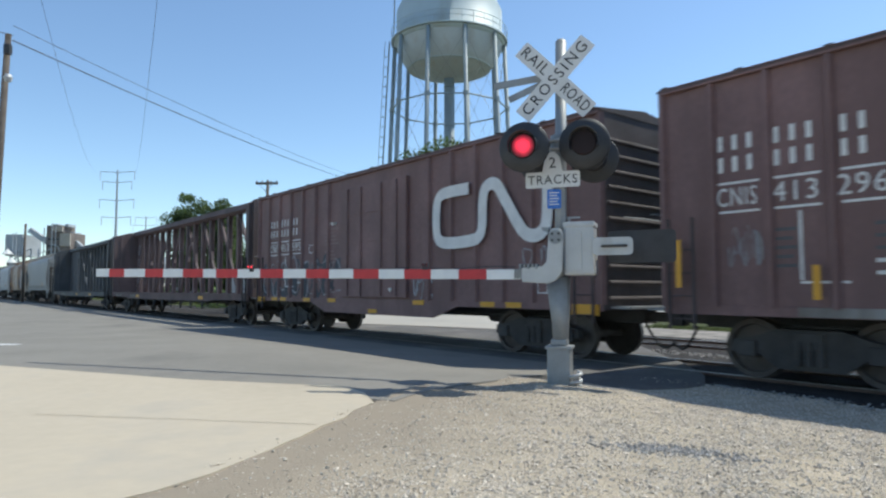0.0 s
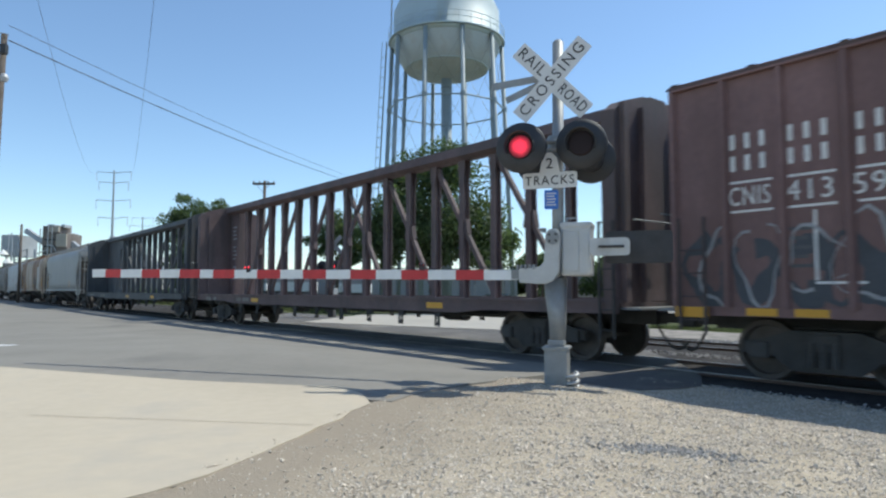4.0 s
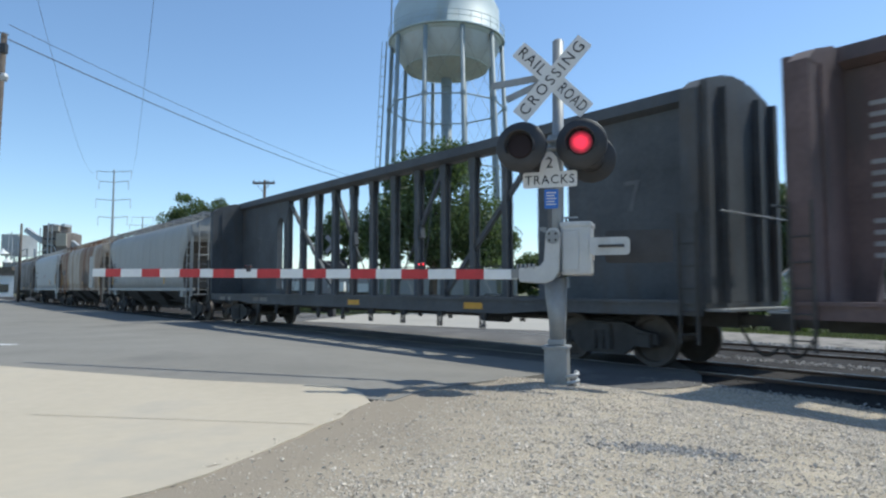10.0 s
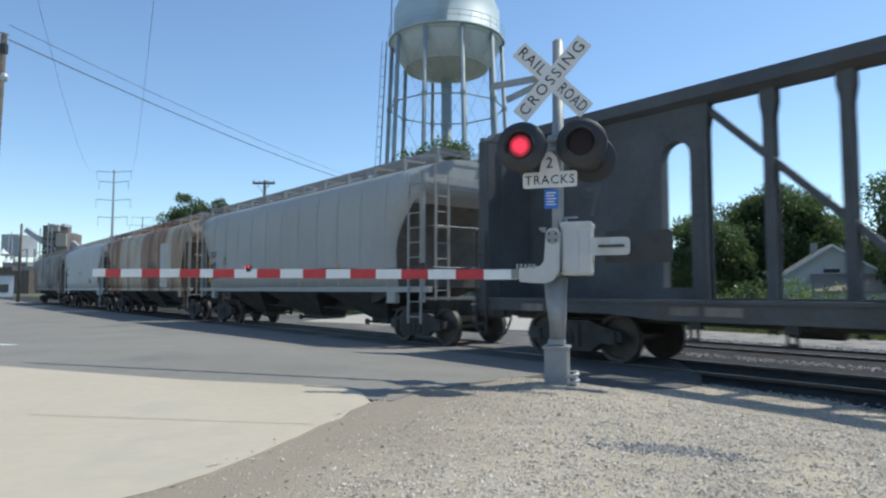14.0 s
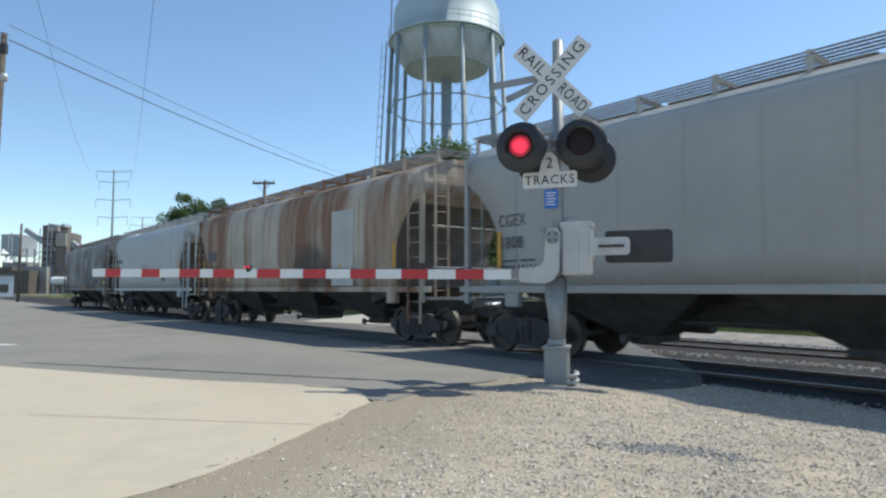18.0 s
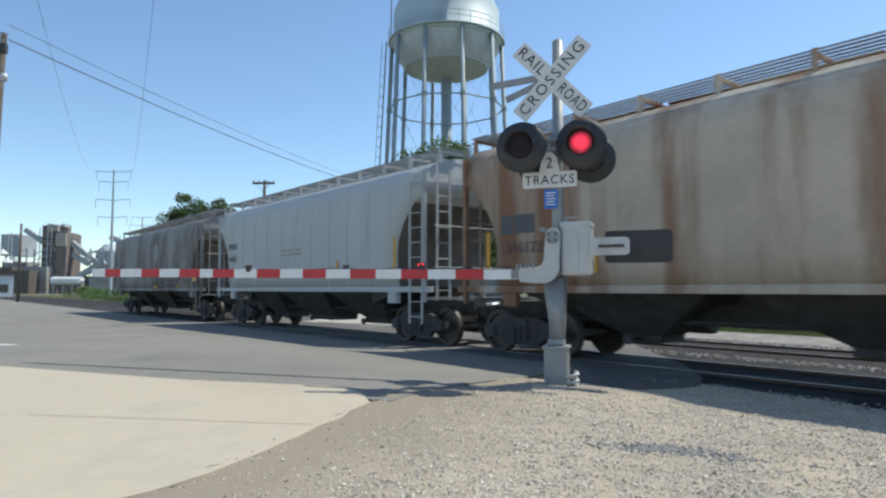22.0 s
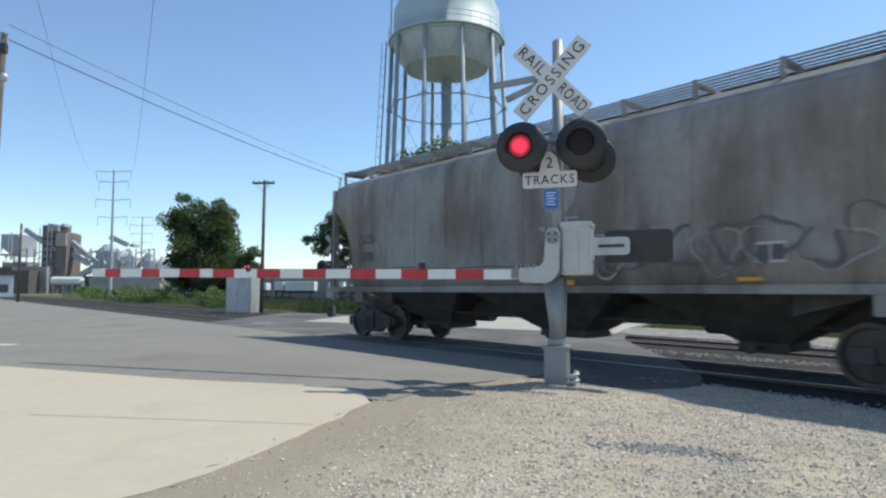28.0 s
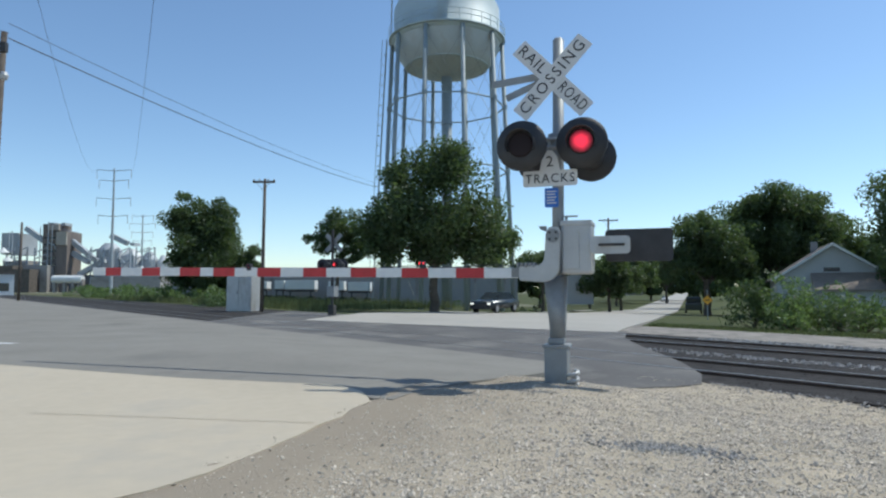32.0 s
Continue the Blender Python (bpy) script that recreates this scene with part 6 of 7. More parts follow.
def bush(x, y, w, h, seed, mt="leaf_light"):
    t = thing("bush", pose(x, y, fall(x, y) - 0.05), "overgrown leafy green bush", "bush", "bushes by the track")
    g = random.Random(seed)
    clumps = []
    for i in range(24):
        a, r = g.uniform(0, 6.28), g.uniform(0, 1) ** 0.5
        clumps.append((w * r * math.cos(a), 0.7 * w * r * math.sin(a), h * g.uniform(0.2, 0.85), h * g.uniform(0.2, 0.34)))
    bm = nb()
    for c in clumps[::2]:
        tube(bm, (0, 0, 0), c[:3], 0.02, 0.006, n=5, caps=False)
    part("stems", bm, M["bark"], t)
    for i in range(10):
        a, r = g.uniform(0, 6.28), g.uniform(0.2, 1.0)
        clumps.append((w * r * math.cos(a), 0.7 * w * r * math.sin(a), h * g.uniform(0.9, 1.22), h * g.uniform(0.07, 0.13)))
    v, f = leaf_cloud(clumps, 420, 0.055, seed)
    from_arrays("foliage", v, f, M[mt], t, "dense leafy foliage")


for i, (x, y, w, h) in enumerate([(12.2, 25.4, 0.9, 1.65), (13.4, 25.0, 1.0, 1.75), (14.9, 25.6, 1.3, 1.5), (16.6, 25.8, 1.2, 1.25), (15.9, 24.2, 0.9, 1.1), (16.6, 22.0, 1.0, 1.45), (17.9, 22.6, 1.2, 1.6), (19.6, 24.0, 1.5, 1.6), (12.6, 23.6, 0.8, 0.9), (14.3, 23.2, 0.9, 0.95), (20.5, 22.0, 1.5, 1.6), (17.0, 20.6, 0.7, 0.9)]):
    bush(x, y, w, h, 40 + i, "leaf_light" if i % 3 else "leaf")

# verges
for a, b in ((21.0, 36), (36, 56), (56, 90), (90, 420)):
    land("verge_right", [RS(-1.95, max(a, 24.5)), RS(-1.95, b), RS(90, b - 20), RS(90, a - 20), *([xy((21.3, 20))[0], xy((20.9, -3))[0], xy((20.6, -11.2))[0]] if a < 30 else [])], M["grass"], "green verge beside the far road", "grass", 0.05)
land("verge_left", [*xy((17.7, -31.0)), RS(-17, 33.2), RS(-16.5, 44), RS(-10, 50.5), RS(-30, 60), *xy((17.7, -60))], M["grass"], "grassy verge beyond the tracks", "grass", 0.05)
land("verge_left", [RS(-10, 50.5), RS(-9.1, 60), RS(-60, 60), RS(-30, 60)], M["grass"], "grassy verge beyond the tracks", "grass", 0.05)
land("verge_left", [RS(-9.1, 60), RS(-9.3, 400), RS(-200, 300), RS(-60, 60)], M["grass"], "grassy land beyond the tracks", "grass", 0.03)
land("verge_left", [*xy((17.7, -60)), RS(-30, 60), RS(-60, 60), RS(-160, 140), *xy((17.7, -170))], M["grass"], "grassy verge beyond the tracks", "grass", 0.05)
land("sidewalk", [RS(-11.2, 54), RS(-12.4, 54), RS(-12.4, 84), RS(-11.2, 84)], M["road_far"], "pale concrete sidewalk", "sidewalk", 0.0)


def grass_patch(name, spots, h, label, seed):
    g = np.random.default_rng(seed)
    s = np.array(spots)
    k = len(s)
    a = g.uniform(0, 6.28, k)
    hh = h * g.uniform(0.5, 1.3, k)
    w = 0.012 + 0.02 * g.random(k)
    dx, dy = np.cos(a) * w, np.sin(a) * w
    lean = g.normal(0, 0.25, (k, 2)) * hh[:, None]
    v = np.stack([np.stack([s[:, 0] - dx, s[:, 1] - dy, s[:, 2]], 1), np.stack([s[:, 0] + dx, s[:, 1] + dy, s[:, 2]], 1), np.stack([s[:, 0] + lean[:, 0], s[:, 1] + lean[:, 1], s[:, 2] + hh], 1)], 1).reshape(-1, 3)
    ob = from_arrays(name, v, np.arange(3 * k).reshape(-1, 3).tolist(), M["grass"])
    tagged(ob, label, "grass", kind="stuff")


g4 = random.Random(77)
sp = []
while len(sp) < 16000:
    q = DS(g4.uniform(20.4, 25.0), g4.uniform(-15.5, 8))
    bare = 20.9 + 0.5 * noise.noise(Vector((q.x * 0.7, q.y * 0.7, 2))) + 0.25 * max(0.0, -9.5 - (q.x * NY - q.y * NX))
    if q.x * NX + q.y * NY > bare + 0.4 * g4.random() ** 2 and q.x * RP.x + q.y * RP.y > -1.6:
        sp.append((q.x, q.y, fall(q.x, q.y) - 0.06))
grass_patch("grass_by_track", sp, 0.13, "rough green grass beside the gravel strip", 31)
sp = []
for _ in range(16000):
    q = DS(g4.uniform(18.5, 30), g4.uniform(-90, -34))
    sp.append((q.x, q.y, -0.03))
grass_patch("weeds", sp, 0.6, "tall weeds on the verge beyond the tracks", 32)


def tall_weeds(name, spots, size, seed, material, label):
    """Thickets of tall weeds: rows of x, y, ground, radius and height."""
    g = random.Random(seed)
    clumps = []
    for x, y, z, r, h in spots:
        for _ in range(9):
            a, q = g.uniform(0, 6.28), r * g.random() ** 0.5
            clumps.append((x + q * math.cos(a), y + q * math.sin(a), z + h * g.uniform(0.1, 0.95), h * g.uniform(0.16, 0.30)))
    v, f = leaf_cloud(clumps, 260, size, seed)
    tagged(from_arrays(name, v, f, M[material]), label, "weeds", kind="stuff")


sp = []
for i in range(26):
    q = DS(g4.uniform(20.0, 24.0), -62 - 2.6 * i)
    sp.append((q.x, q.y, fall(q.x, q.y) - 0.05, 2.0, g4.uniform(1.1, 1.9)))
tall_weeds("weed_thicket", sp, 0.12, 61, "leaf_light", "tall green weeds growing beside the second track")
sp = [(-17.3 + 0.5 * i, 47.0 + 0.3 * i, -0.5, 0.8, 1.3 - 0.1 * i) for i in range(3)]
tall_weeds("verge_weeds", sp, 0.07, 62, "leaf_light", "low rounded weeds beside the signal cabinet")
sp = [(-7.4 + 2.3 * i + g4.uniform(-0.5, 0.5), 66 + g4.uniform(-4, 6), -1.1, 1.2, g4.uniform(0.7, 1.4)) for i in range(9)]
tall_weeds("verge_weeds", sp, 0.09, 63, "leaf", "dark shrubs round the foot of the water tower")


# ---- poles and wires ----
def utility_pole(x, y, h, r, label, arms, lamp=False, lean=0.0):
    t = thing("utility_pole", pose(x, y, -0.25), label, "utility pole")
    bm = nb()
    tube(bm, (-lean, 0, 0), (0.08, 0, h), r, r * 0.7, n=12)
    part("pole", bm, M["pole_wood"], t, "weathered wooden pole", True)
    for z, w, turn in arms:
        bm = nb()
        box(bm, -w / 2, w / 2, -0.06, 0.06, z - 0.06, z + 0.06, m=pose(0.06, -0.15, 0, 0, 0, turn))
        for s in (-1, 1):
            bar(bm, (s * w * 0.3, -0.12, z - 0.05), (0, -0.1, z - 0.5), 0.03, 0.02)
        part("crossarm", bm, M["pole_wood"], t)
        for q in (-0.45, -0.2, 0.2, 0.45):
            bm = nb()
            lathe(bm, [(0.02, z + 0.05), (0.045, z + 0.09), (0.05, z + 0.15), (0.0, z + 0.18)], 8, pose(0.06 + q * w, -0.15, 0))
            part("insulator", bm, M["galv"], t)
    if lamp:
        bm = nb()
        tube(bm, (0, 0, h - 1.6), (0.25, -0.2, h - 1.7), 0.03, n=6)
        lathe(bm, [(0.0, 0.1), (0.1, 0.08), (0.16, -0.05), (0.12, -0.2), (0.0, -0.25)], 14, pose(0.32, -0.25, h - 1.8))
        part("lamp_head", bm, M["silver"], t, "grey yard lamp")
        bm = nb()
        box(bm, 0.1, 0.35, -0.3, -0.1, h - 0.9, h - 0.5, 0.03)
        part("transformer", bm, M["black"], t)
    return t


utility_pole(-17.56, 25.0, 11.8, 0.16, "dark wooden utility pole with a lamp beside the street", [], True, 0.25)
utility_pole(-10.6, 37.6, 8.05, 0.12, "wooden utility pole with a short crossarm", [(7.85, 1.3, 0)])
utility_pole(-46.2, 70.0, 8.8, 0.16, "distant wooden utility pole", [])
utility_pole(18.5, 72.0, 9.5, 0.16, "wooden utility pole along the far road", [(9.2, 2.2, 0)])
utility_pole(24.0, 88.0, 9.0, 0.16, "wooden utility pole along the far road", [(8.7, 2.2, 0)])


def wire(points, r, label):
    bm = nb()
    for (a, b, sag) in points:
        a, b = Vector(a), Vector(b)
        polytube(bm, [a.lerp(b, i / 24) - Vector((0, 0, sag * 4 * i / 24 * (1 - i / 24))) for i in range(25)], r)
    tagged(ob_mesh("overhead_wire", bm, M["wire"]), label, "wire", group="overhead wires")


wire([((-17.3, 25, 11.3), (-7.5, 71, 12.6), 0.5)], 0.022, "black overhead wire sagging across the sky")
wire([((-17.3, 25, 11.9), (-7.5, 72, 13.2), 0.5)], 0.012, "thin overhead wire across the sky")
wire([((-17.3, 25, 11.5), (-40, -10, 11.5), 0.5)], 0.015, "overhead wire leaving the street pole")
wire([((-108.8, 200, 38.5), (62.0, -130, 38.5), 18.5)], 0.014, "faint power line sagging from the distant pylon")
wire([((-98.0, 200, 38.5), (66.0, -130, 38.5), 18.5)], 0.014, "faint power line sagging from the distant pylon")


def pylon(x, y, h, arms, label):
    t = thing("pylon", pose(x, y, -0.3), label, "pylon")
    bm = nb()
    tube(bm, (0, 0, 0), (0, 0, h), 0.55, 0.22, n=10)
    part("shaft", bm, M["plant_metal"], t, "grey tubular steel shaft")
    for z, w in arms:
        bm = nb()
        bar(bm, (-w, 0, z + 0.4), (0, 0, z), 0.14, 0.18)
        bar(bm, (0, 0, z), (w, 0, z + 0.4), 0.14, 0.18)
        part("arm", bm, M["plant_metal"], t)
        for s in (-1, 1):
            bm = nb()
            tube(bm, (s * w, 0, z + 0.4), (s * w, 0, z - 2.4), 0.09, n=6)
            part("insulator", bm, M["plant_metal"], t)


pylon(-103.4, 200, 39.2, [(38.4, 5.4), (35.2, 4.6), (29.5, 5.4), (24.0, 4.6)], "tall grey tubular power pylon in the distance")
pylon(-141.0, 300, 36.0, [(35.2, 5.0), (31.5, 6.0), (27.5, 5.0), (23.5, 4.5)], "grey power pylon farther off")


# ---- the works in the distance ----
def solid(t, name, material, x0, x1, y0, y1, z0, z1, label="", bevel=0.0):
    bm = nb()
    box(bm, x0, x1, y0, y1, z0, z1, bevel)
    return part(name, bm, material, t, label)


def build_works():
    Y = 250.0
    k = Y / 1136.5
    t = thing("cement_works", pose(0, Y, -0.3), "distant grey cement works with silos and conveyors", "factory")

    def px(x):
        return (x - 784) * k

    def pz(y):
        return (512 - y) * k + 1.6
    solid(t, "tower", M["process"], px(73), px(103), 0, 8, 0, pz(398), "tall brown-grey process tower")
    solid(t, "tower", M["process"], px(103), px(122), -2, 8, 0, pz(412))
    # thin panels whose pale colour paints the tower's lit face
    solid(t, "lit_tone_panel", M["panel_lit"], px(104), px(122), -2.6, -2.0, pz(436), pz(413), "pale tower panel with a sunlit tone in its colour")
    solid(t, "lit_tone_panel", M["panel_lit"], px(86), px(103), -0.8, 0.0, pz(409), pz(399), "pale tower panel with a sunlit tone in its colour")
    for i in range(5):
        solid(t, "window_band", M["glass"], px(76), px(100), -0.06, 0.02, pz(424 + 12 * i), pz(421 + 12 * i))
    solid(t, "block", M["brick_far"], px(30), px(100), -6, 6, 0, pz(472))
    solid(t, "hall", M["plant_metal"], px(0), px(30), 0, 12, pz(452), pz(414))
    solid(t, "hall", M["brick_far"], px(4), px(34), 0, 12, 0, pz(462))
    solid(t, "block", M["brick_far"], px(100), px(150), 0, 12, 0, pz(488))
    for x0, x1, y in ((152, 196, 430), (196, 232, 440), (232, 262, 446), (262, 284, 452)):
        bm = nb()
        r = (px(x1) - px(x0)) / 2
        lathe(bm, [(r, 0), (r, pz(y) - 3), (r * 0.4, pz(y)), (0, pz(y))], 20, pose((px(x0) + px(x1)) / 2, 8, 0))
        part("silo", bm, M["far_white"] if x0 == 196 or x0 == 262 else M["plant_metal"], t, "round storage silo")
    for a, b in (((38, 405), (76, 431)), ((120, 428), (166, 464)), ((122, 449), (152, 466)), ((190, 418), (220, 432)), ((135, 488), (180, 462))):
        bm = nb()
        bar(bm, (px(a[0]), 2, pz(a[1])), (px(b[0]), 2, pz(b[1])), 2.0, 1.9)
        part("conveyor", bm, M["plant_metal"], t, "inclined covered conveyor")
    for x in (10, 24, 60, 160, 176, 206, 240, 250):
        bm = nb()
        for q in (0, 5):
            tube(bm, (px(x) + q, 0, 0), (px(x) + q, 0, pz(440)), 0.3, n=6)
        for i in range(6):
            bar(bm, (px(x), 0, 3 + i * 2.5), (px(x) + 5, 0, 5 + i * 2.5), 0.3, 0.3)
        part("frame_tower", bm, M["plant_metal"], t, "open steel frame")
    bm = nb()
    tube(bm, (px(116), -8, pz(497)), (px(167), -8, pz(497)), 1.5, n=16)
    part("tank_row", bm, M["far_white"], t, "long white horizontal tank")
    for x in (118, 135, 150, 164):
        solid(t, "saddle", M["brick_far"], px(x), px(x) + 1, -9, -7, 0, pz(497))
    solid(t, "machine_house", M["dark_brown"], px(28), px(58), -12, -4, 0, pz(474), "dark rusty machine house")
    solid(t, "machine_house", M["dark_brown"], px(58), px(87), -12, -4, 0, pz(480), "dark rusty machine house")
    g = random.Random(6)
    for i in range(26):
        x, y = g.choice(((76, 405), (90, 402), (108, 420), (118, 424), (158, 432), (172, 426), (210, 440), (222, 438), (238, 446), (268, 452), (14, 420), (24, 416)))
        x += g.uniform(-4, 4)
        bm = nb()
        if i % 3:
            tube(bm, (px(x), -1.5, 0), (px(x), -1.5, pz(y) + g.uniform(-2, 2)), 0.22, n=6)
        else:
            bar(bm, (px(x - 6), -1.6, pz(y + g.uniform(5, 40))), (px(x + 6), -1.6, pz(y + g.uniform(5, 40))), 0.4, 0.4)
        part("pipe", bm, M["plant_metal"], t)
    for x, y, w in ((80, 400, 10), (103, 400, 6), (113, 415, 7), (226, 436, 8)):
        solid(t, "penthouse", M["plant_metal"], px(x), px(x + w), 1, 6, pz(y), pz(y - 5))
    for x, y in ((14, 440), (22, 455), (257, 472)):
        bm = nb()
        lathe(bm, [(0, pz(y)), (px(x + 9) - px(x), pz(y + 10)), (0, pz(y + 10))], 14, pose(px(x), -3, 0))
        part("hopper_cone", bm, M["far_white"], t, "pale cone roof")
    solid(t, "low_building", M["brick_far"], px(180), px(300), -8, 10, 0, pz(492))
    t2 = thing("white_building", pose(-85, 118, -0.3, 0, 0, 34), "small white flat-roofed building at the end of the street", "building")
    solid(t2, "wall", M["far_white"], -14, 5.2, 0, 10, 0, 4.2)
    solid(t2, "window_or_shade_strip", M["glass"], 1.8, 4.4, -0.03, 0.02, 1.1, 2.6)
    solid(t2, "roof", M["roof"], -14.2, 5.4, -0.2, 10.2, 4.2, 4.5)
    t3 = thing("warehouse", pose(-11, 95, -0.3), "long low grey warehouse with a pale fascia", "warehouse")
    solid(t3, "wall", M["shed"], -29, 22, 0, 20, -2.2, 4.2)
    solid(t3, "roof", M["plant_metal"], -29.3, 22.3, -0.4, 20.3, 4.2, 4.7)
    for i in range(12):
        solid(t3, "pillar", M["brick_far"], -27.5 + i * 4.3, -27.1 + i * 4.3, -0.12, 0.02, 0, 4.2)
    solid(t3, "fascia", M["plant_metal"], -29.1, 22.1, -0.18, 0.0, 3.2, 4.2, "pale metal fascia band")
    for x0, x1, h in ((-25.4, -24.7, 1.9), (-23.6, -22.3, 2.1), (-22.1, -18.0, 2.2), (-16.1, -13.9, 2.2), (-13.3, -10.2, 2.1)):
        q = thing("parked_trailer", pose((x0 + x1) / 2, 90, fall((x0 + x1) / 2, 90) - 0.05), "white box trailer parked before the long low warehouse", "trailer", "trailers by the warehouse")
        w, up = (x1 - x0) / 2, 1.9
        solid(q, "box", M["far_white"], -w, w, 0, 2.4, up, up + h - 0.9, bevel=0.04)
        solid(q, "chassis", M["under"], -w, w, 0.2, 2.2, up - 0.3, up - 0.02)
        for k in (-0.7, 0.7):
            bm = nb()
            tube(bm, (k * w, 0.1, 0.5), (k * w, 2.3, 0.5), 0.5, n=14)
            part("wheel", bm, M["tyre"], q)
            solid(q, "leg", M["under"], k * w - 0.08, k * w + 0.08, 0.3, 0.5, 0.0, up - 0.3)
    t4 = thing("pale_building", pose(40.5, 150, -0.3), "pale building at the end of the far road", "building")
    solid(t4, "wall", M["brick_far"], -4, 6, 0, 12, 0, 7)
    solid(t4, "roof", M["roof"], -4.2, 6.2, -0.2, 12.2, 7, 7.3)
    t5 = thing("pale_house", pose(14.2, 66, -0.3), "small pale house behind the trees", "house")
    solid(t5, "wall", M["siding"], -1.6, 1.2, 0, 6, 0, 3.2)
    bm = nb()
    prism(bm, [(-1.9, 3.2), (-0.2, 4.4), (1.5, 3.2)], -0.3, 6.3, axis="y")
    part("roof", bm, M["roof"], t5)


build_works()


def build_house():
    t = thing("house", pose(30.3, 50, fall(30, 50) - 0.1, 0, 0, -24), "weathered pale grey gabled house behind the bushes", "house")
    bm = nb()
    prism(bm, [(-3.9, 0), (3.9, 0), (3.9, 3.3), (0, 5.9), (-3.9, 3.3)], 0, 9, axis="y")
    part("wall", bm, M["siding"], t, "pale horizontal siding")
    for i in range(24):
        z = 0.3 + 0.19 * i
        w = 3.9 if z < 3.3 else 3.9 * (5.9 - z) / 2.6
        if w > 0.2:
            bm = nb()
            prism(bm, [(-w, z), (w, z), (w, z + 0.02), (-w, z + 0.02)], -0.02, 0.0, axis="y")
            part("siding_board", bm, M["siding"], t)
    for s in (-1, 1):
        bm = nb()
        prism(bm, [(0, 5.90), (s * 4.3, 3.05), (s * 4.3, 3.22), (0, 6.10)], -0.4, 9.4, axis="y")
        part("roof", bm, M["roof"], t, "grey shingle roof slope")
        bm = nb()
        prism(bm, [(0, 5.86), (s * 4.3, 3.01), (s * 4.3, 3.22), (0, 6.08)], -0.46, -0.40, axis="y")
        part("bargeboard", bm, M["far_white"], t, "white gable trim")
    # dark glass strip stands in for the shadow above the porch ridge
    solid(t, "window_or_shade_strip", M["glass"], -0.6, 0.5, -0.05, 0.0, 3.85, 4.15)
    bm = nb()
    prism(bm, [(-2.3, 2.30), (-2.3, 2.45), (-0.03, 3.75), (-0.03, 3.6)], -1.5, 5.2, axis="x")
    part("porch_roof", bm, M["porch"], t, "faded brown shingle porch roof")
    solid(t, "porch_wall", M["siding"], -1.0, 4.4, -2.0, -0.02, 0, 2.42)
    solid(t, "door", M["glass"], -2.4, -1.5, -0.05, 0.0, 0.1, 2.1)
    solid(t, "chimney", M["brick_far"], -0.9, -0.4, 5, 5.5, 5.0, 6.5)


build_house()


def build_cabinet():
    t = thing("signal_cabinet", pose(-11.9, 38.6, -0.2, 0, 0, -12), "silver metal signal equipment cabinet", "cabinet")
    solid(t, "body", M["silver"], -0.8, 0.8, -0.7, 0.7, 0.15, 2.55, bevel=0.03)
    solid(t, "plinth", M["road_far"], -0.95, 0.95, -0.85, 0.85, 0.0, 0.15)
    d = solid(t, "door", M["silver"], -0.72, -0.02, -0.73, -0.70, 0.25, 2.45, bevel=0.01)
    solid(t, "door", M["silver"], 0.02, 0.72, -0.73, -0.70, 0.25, 2.45, bevel=0.01)
    solid(d, "handle", M["galv"], -0.1, -0.05, -0.77, -0.73, 1.2, 1.4)
    solid(t, "roof", M["silver"], -0.86, 0.86, -0.78, 0.78, 2.55, 2.62, bevel=0.02)


build_cabinet()


def saloon(x, y, turn, material, label, lights):
    t = thing("car", pose(x, y, fall(x, y) + 0.012, 0, 0, turn), label, "car")
    bm = nb()
    prism(bm, [(-2.25, 0.35), (-2.28, 0.75), (-2.1, 0.92), (-1.5, 0.98), (1.0, 0.96), (2.1, 0.82), (2.25, 0.6), (2.2, 0.32)], -0.86, 0.86, axis="y")
    bmesh.ops.bevel(bm, geom=bm.edges[:], offset=0.06, segments=3, affect="EDGES")
    part("body", bm, material, t, smooth=True)
    bm = nb()
    a = [(-1.75, 0.95), (-1.15, 1.42), (0.25, 1.44), (1.05, 0.94)]
    lo = [bm.verts.new((px, -0.80 + 0.16 * (pz > 1.2), pz)) for px, pz in a]
    hi = [bm.verts.new((px, 0.80 - 0.16 * (pz > 1.2), pz)) for px, pz in a]
    bm.faces.new(lo)
    bm.faces.new(hi[::-1])
    for i in range(4):
        bm.faces.new((lo[i], lo[(i + 1) % 4], hi[(i + 1) % 4], hi[i]))
    part("windows", bm, M["glass"], t)
    bm = nb()
    box(bm, -1.1, 0.2, -0.63, 0.63, 1.42, 1.46, 0.015)
    part("roof", bm, material, t)
    for wx in (-1.4, 1.4):
        for s in (-1, 1):
            bm = nb()
            lathe(bm, [(0.0, 0.1), (0.2, 0.1), (0.32, 0.09), (0.33, -0.09), (0.0, -0.1)], 18, pose(wx, s * 0.80, 0.33, 90, 0, 0))
            w = part("wheel", bm, M["tyre"], t, smooth=True)
            bm = nb()
            lathe(bm, [(0.0, 0.012), (0.2, 0.01), (0.21, 0.0)], 14, pose(wx, s * 0.90, 0.33, -90 * s, 0, 0))
            part("rim", bm, M["galv"], w)
    for s in (-1, 1):
        bm = nb()
        box(bm, 2.14, 2.27, s * 0.66 - 0.11, s * 0.66 + 0.11, 0.62, 0.72, 0.02)
        part("headlight", bm, M["headlight"] if lights else M["glass"], t, "lit headlight" if lights else "")
    solid(t, "grille", M["black"], 2.2, 2.275, -0.4, 0.4, 0.45, 0.68)
    solid(t, "bumper", M["black"], 2.15, 2.29, -0.8, 0.8, 0.30, 0.44)
    return t


saloon(3.75, 46.5, -122, M["car_paint"], "dark saloon car with lit headlights waiting beyond the crossing", True)
saloon(58.6, 170, -111, M["far_white"], "white car far down the road", True)


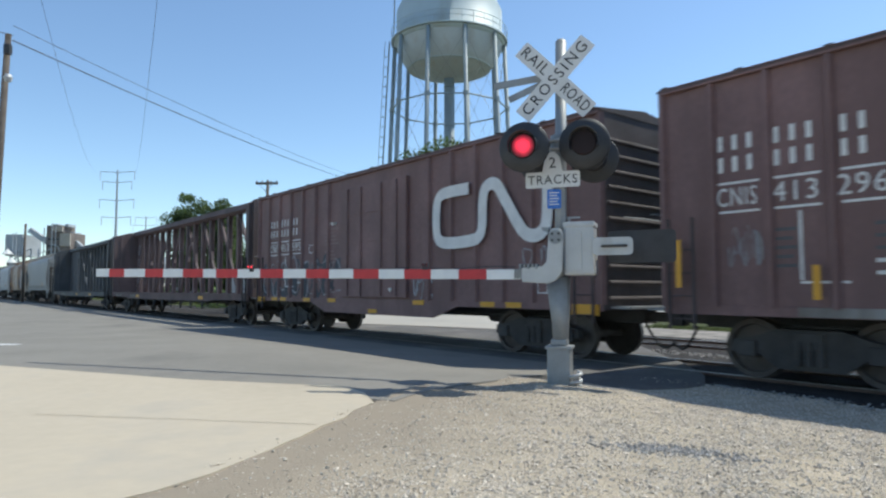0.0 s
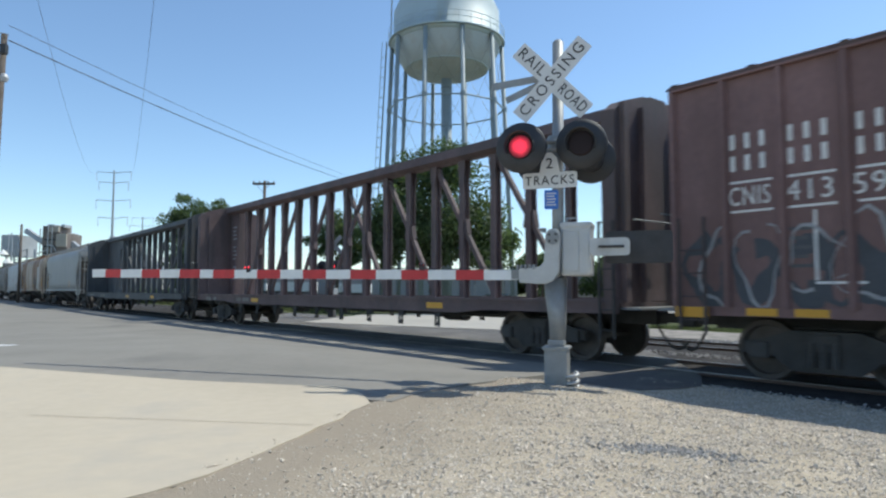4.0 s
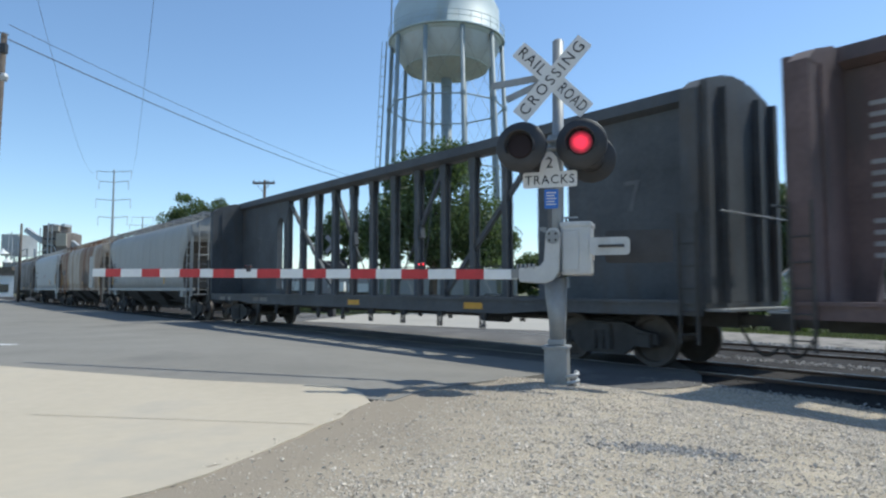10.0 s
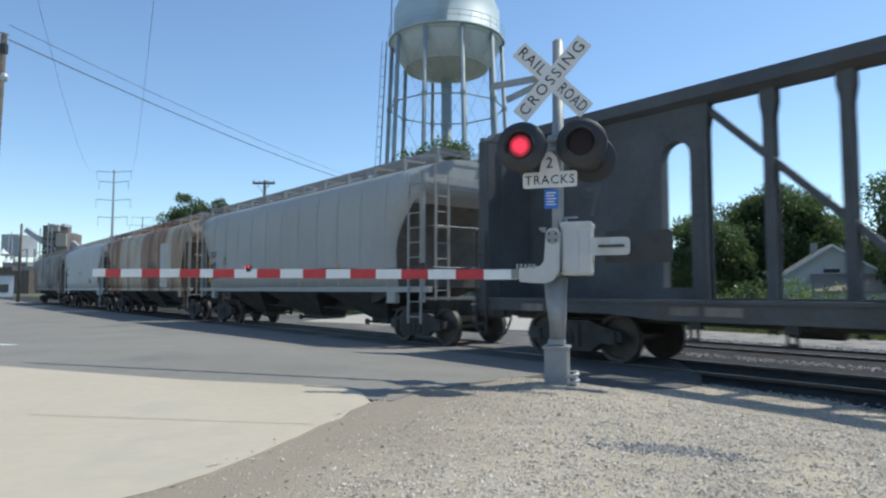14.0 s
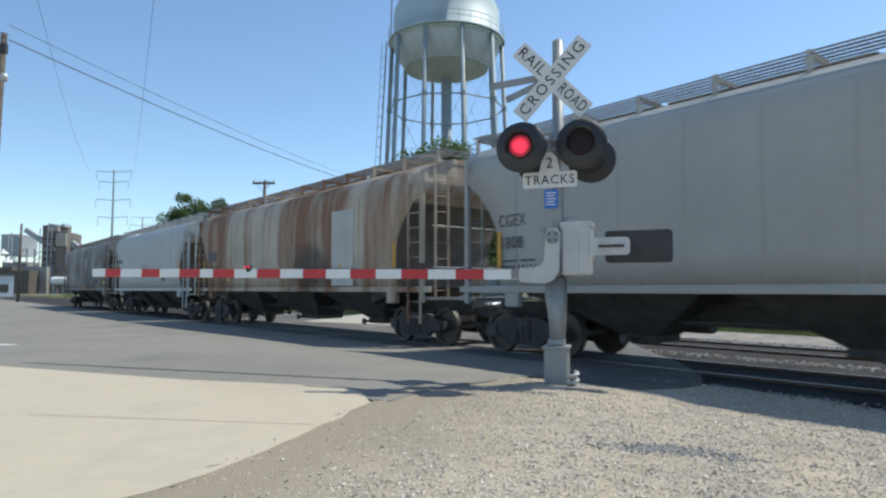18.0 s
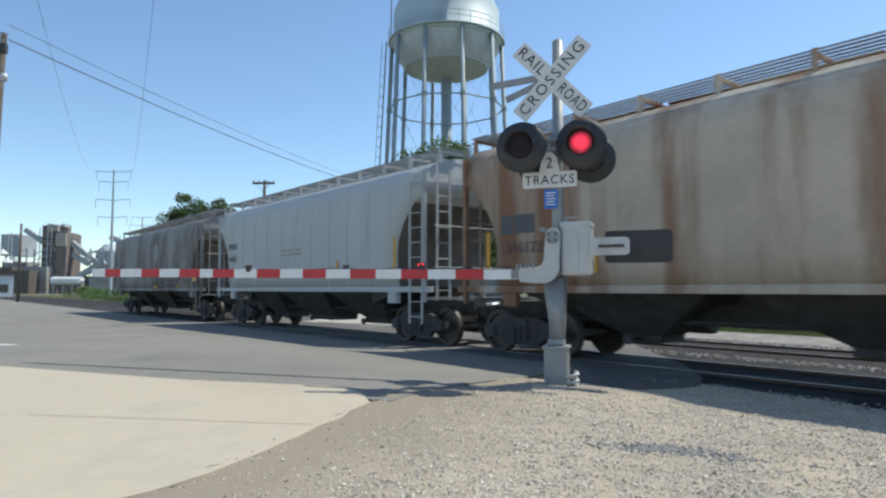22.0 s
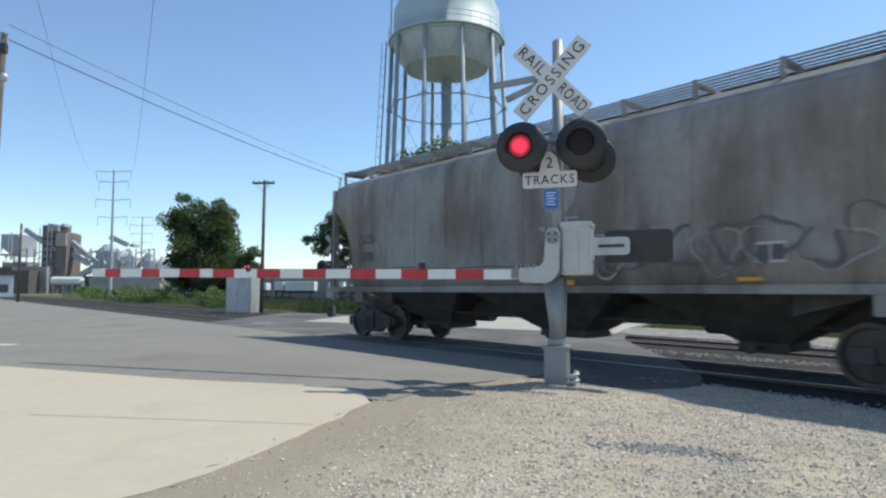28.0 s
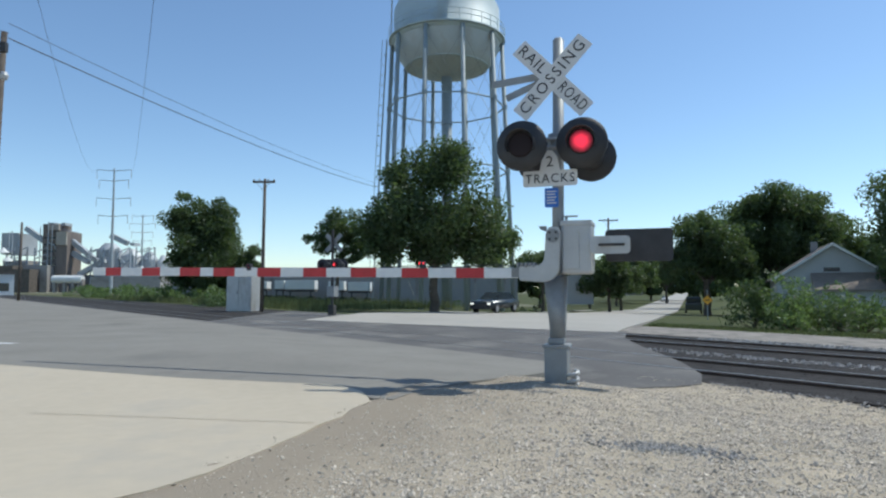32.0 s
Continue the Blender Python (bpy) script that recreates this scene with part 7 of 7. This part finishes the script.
def pickup():
    t = thing("parked_van", pose(30.3, 78, fall(30.3, 78) - 0.04, 0, 0, -111), "dark parked van beside the far road", "van")
    solid(t, "body", M["car_paint"], -2.3, 2.3, -0.95, 0.95, 0.4, 1.2, bevel=0.08)
    solid(t, "cabin", M["glass"], -2.1, 0.9, -0.85, 0.85, 1.2, 1.95, bevel=0.1)
    for wx in (-1.5, 1.5):
        for s in (-1, 1):
            bm = nb()
            lathe(bm, [(0.0, 0.1), (0.36, 0.1), (0.36, -0.1), (0.0, -0.1)], 14, pose(wx, s * 0.85, 0.36, 90, 0, 0))
            part("wheel", bm, M["tyre"], t)


pickup()


def warning_sign():
    t = thing("warning_sign", pose(16.4, 40.0, fall(16.4, 40) - 0.05, 0, 0, -20), "orange diamond warning sign beside the far road", "road sign")
    bm = nb()
    box(bm, -0.03, 0.03, -0.02, 0.02, 0, 1.9)
    part("post", bm, M["galv"], t)
    bm = nb()
    prism(bm, [(0, -0.3), (0.3, 0), (0, 0.3), (-0.3, 0)], -0.01, 0.0, m=pose(0, -0.03, 1.25, 90))
    part("panel", bm, M["orange"], t)
    solid(t, "text_bar", M["letter"], -0.12, 0.12, -0.036, -0.030, 1.22, 1.28)


warning_sign()


# ---- what moves ----
def motions():
    for t, centre in CARS:
        rows = []
        for i in range(33):
            rows.append((float(i), pose(*DS(10.95, centre + travel(i)), 0, 0, TRACK_TURN)))
        walk(t, rows)
    times = [4 * i / 30 for i in range(241)]
    for w, x in WHEELSETS:
        walk(w, [(s, pose(x, 0, 0.462, 0, math.degrees(travel(s) / 0.46), 0)) for s in times])
    # the two lamps take turns: each light turns to its lens for half of every cycle
    period, first = 1.0825, -0.387
    for lp, (x, y, z), is_first in LIT_PARTS:
        rows = []
        k = 0
        for n in range(-1, 64):
            start = first + n * period / 2
            on = (n % 2 == 0) == is_first
            f0 = round(start * 30) + n % 2
            if n == -1:
                k = 0 if on else 1
                rows.append((0.0, pose(x, y, z, 0, 0, 180 * k)))
                continue
            if f0 < 4 or f0 + 3 > 958:
                k = (0 if on else 1) if f0 < 4 else k
                if f0 < 4:
                    rows[0] = (0.0, pose(x, y, z, 0, 0, 180 * k))
                continue
            for j in range(4):
                rows.append(((f0 - 3 + j) / 30, pose(x, y, z, 0, 0, 180 * k + 60 * j)))
            k += 1
        rows.append((32.0, pose(x, y, z, 0, 0, 180 * k)))
        walk(lp, rows)


motions()
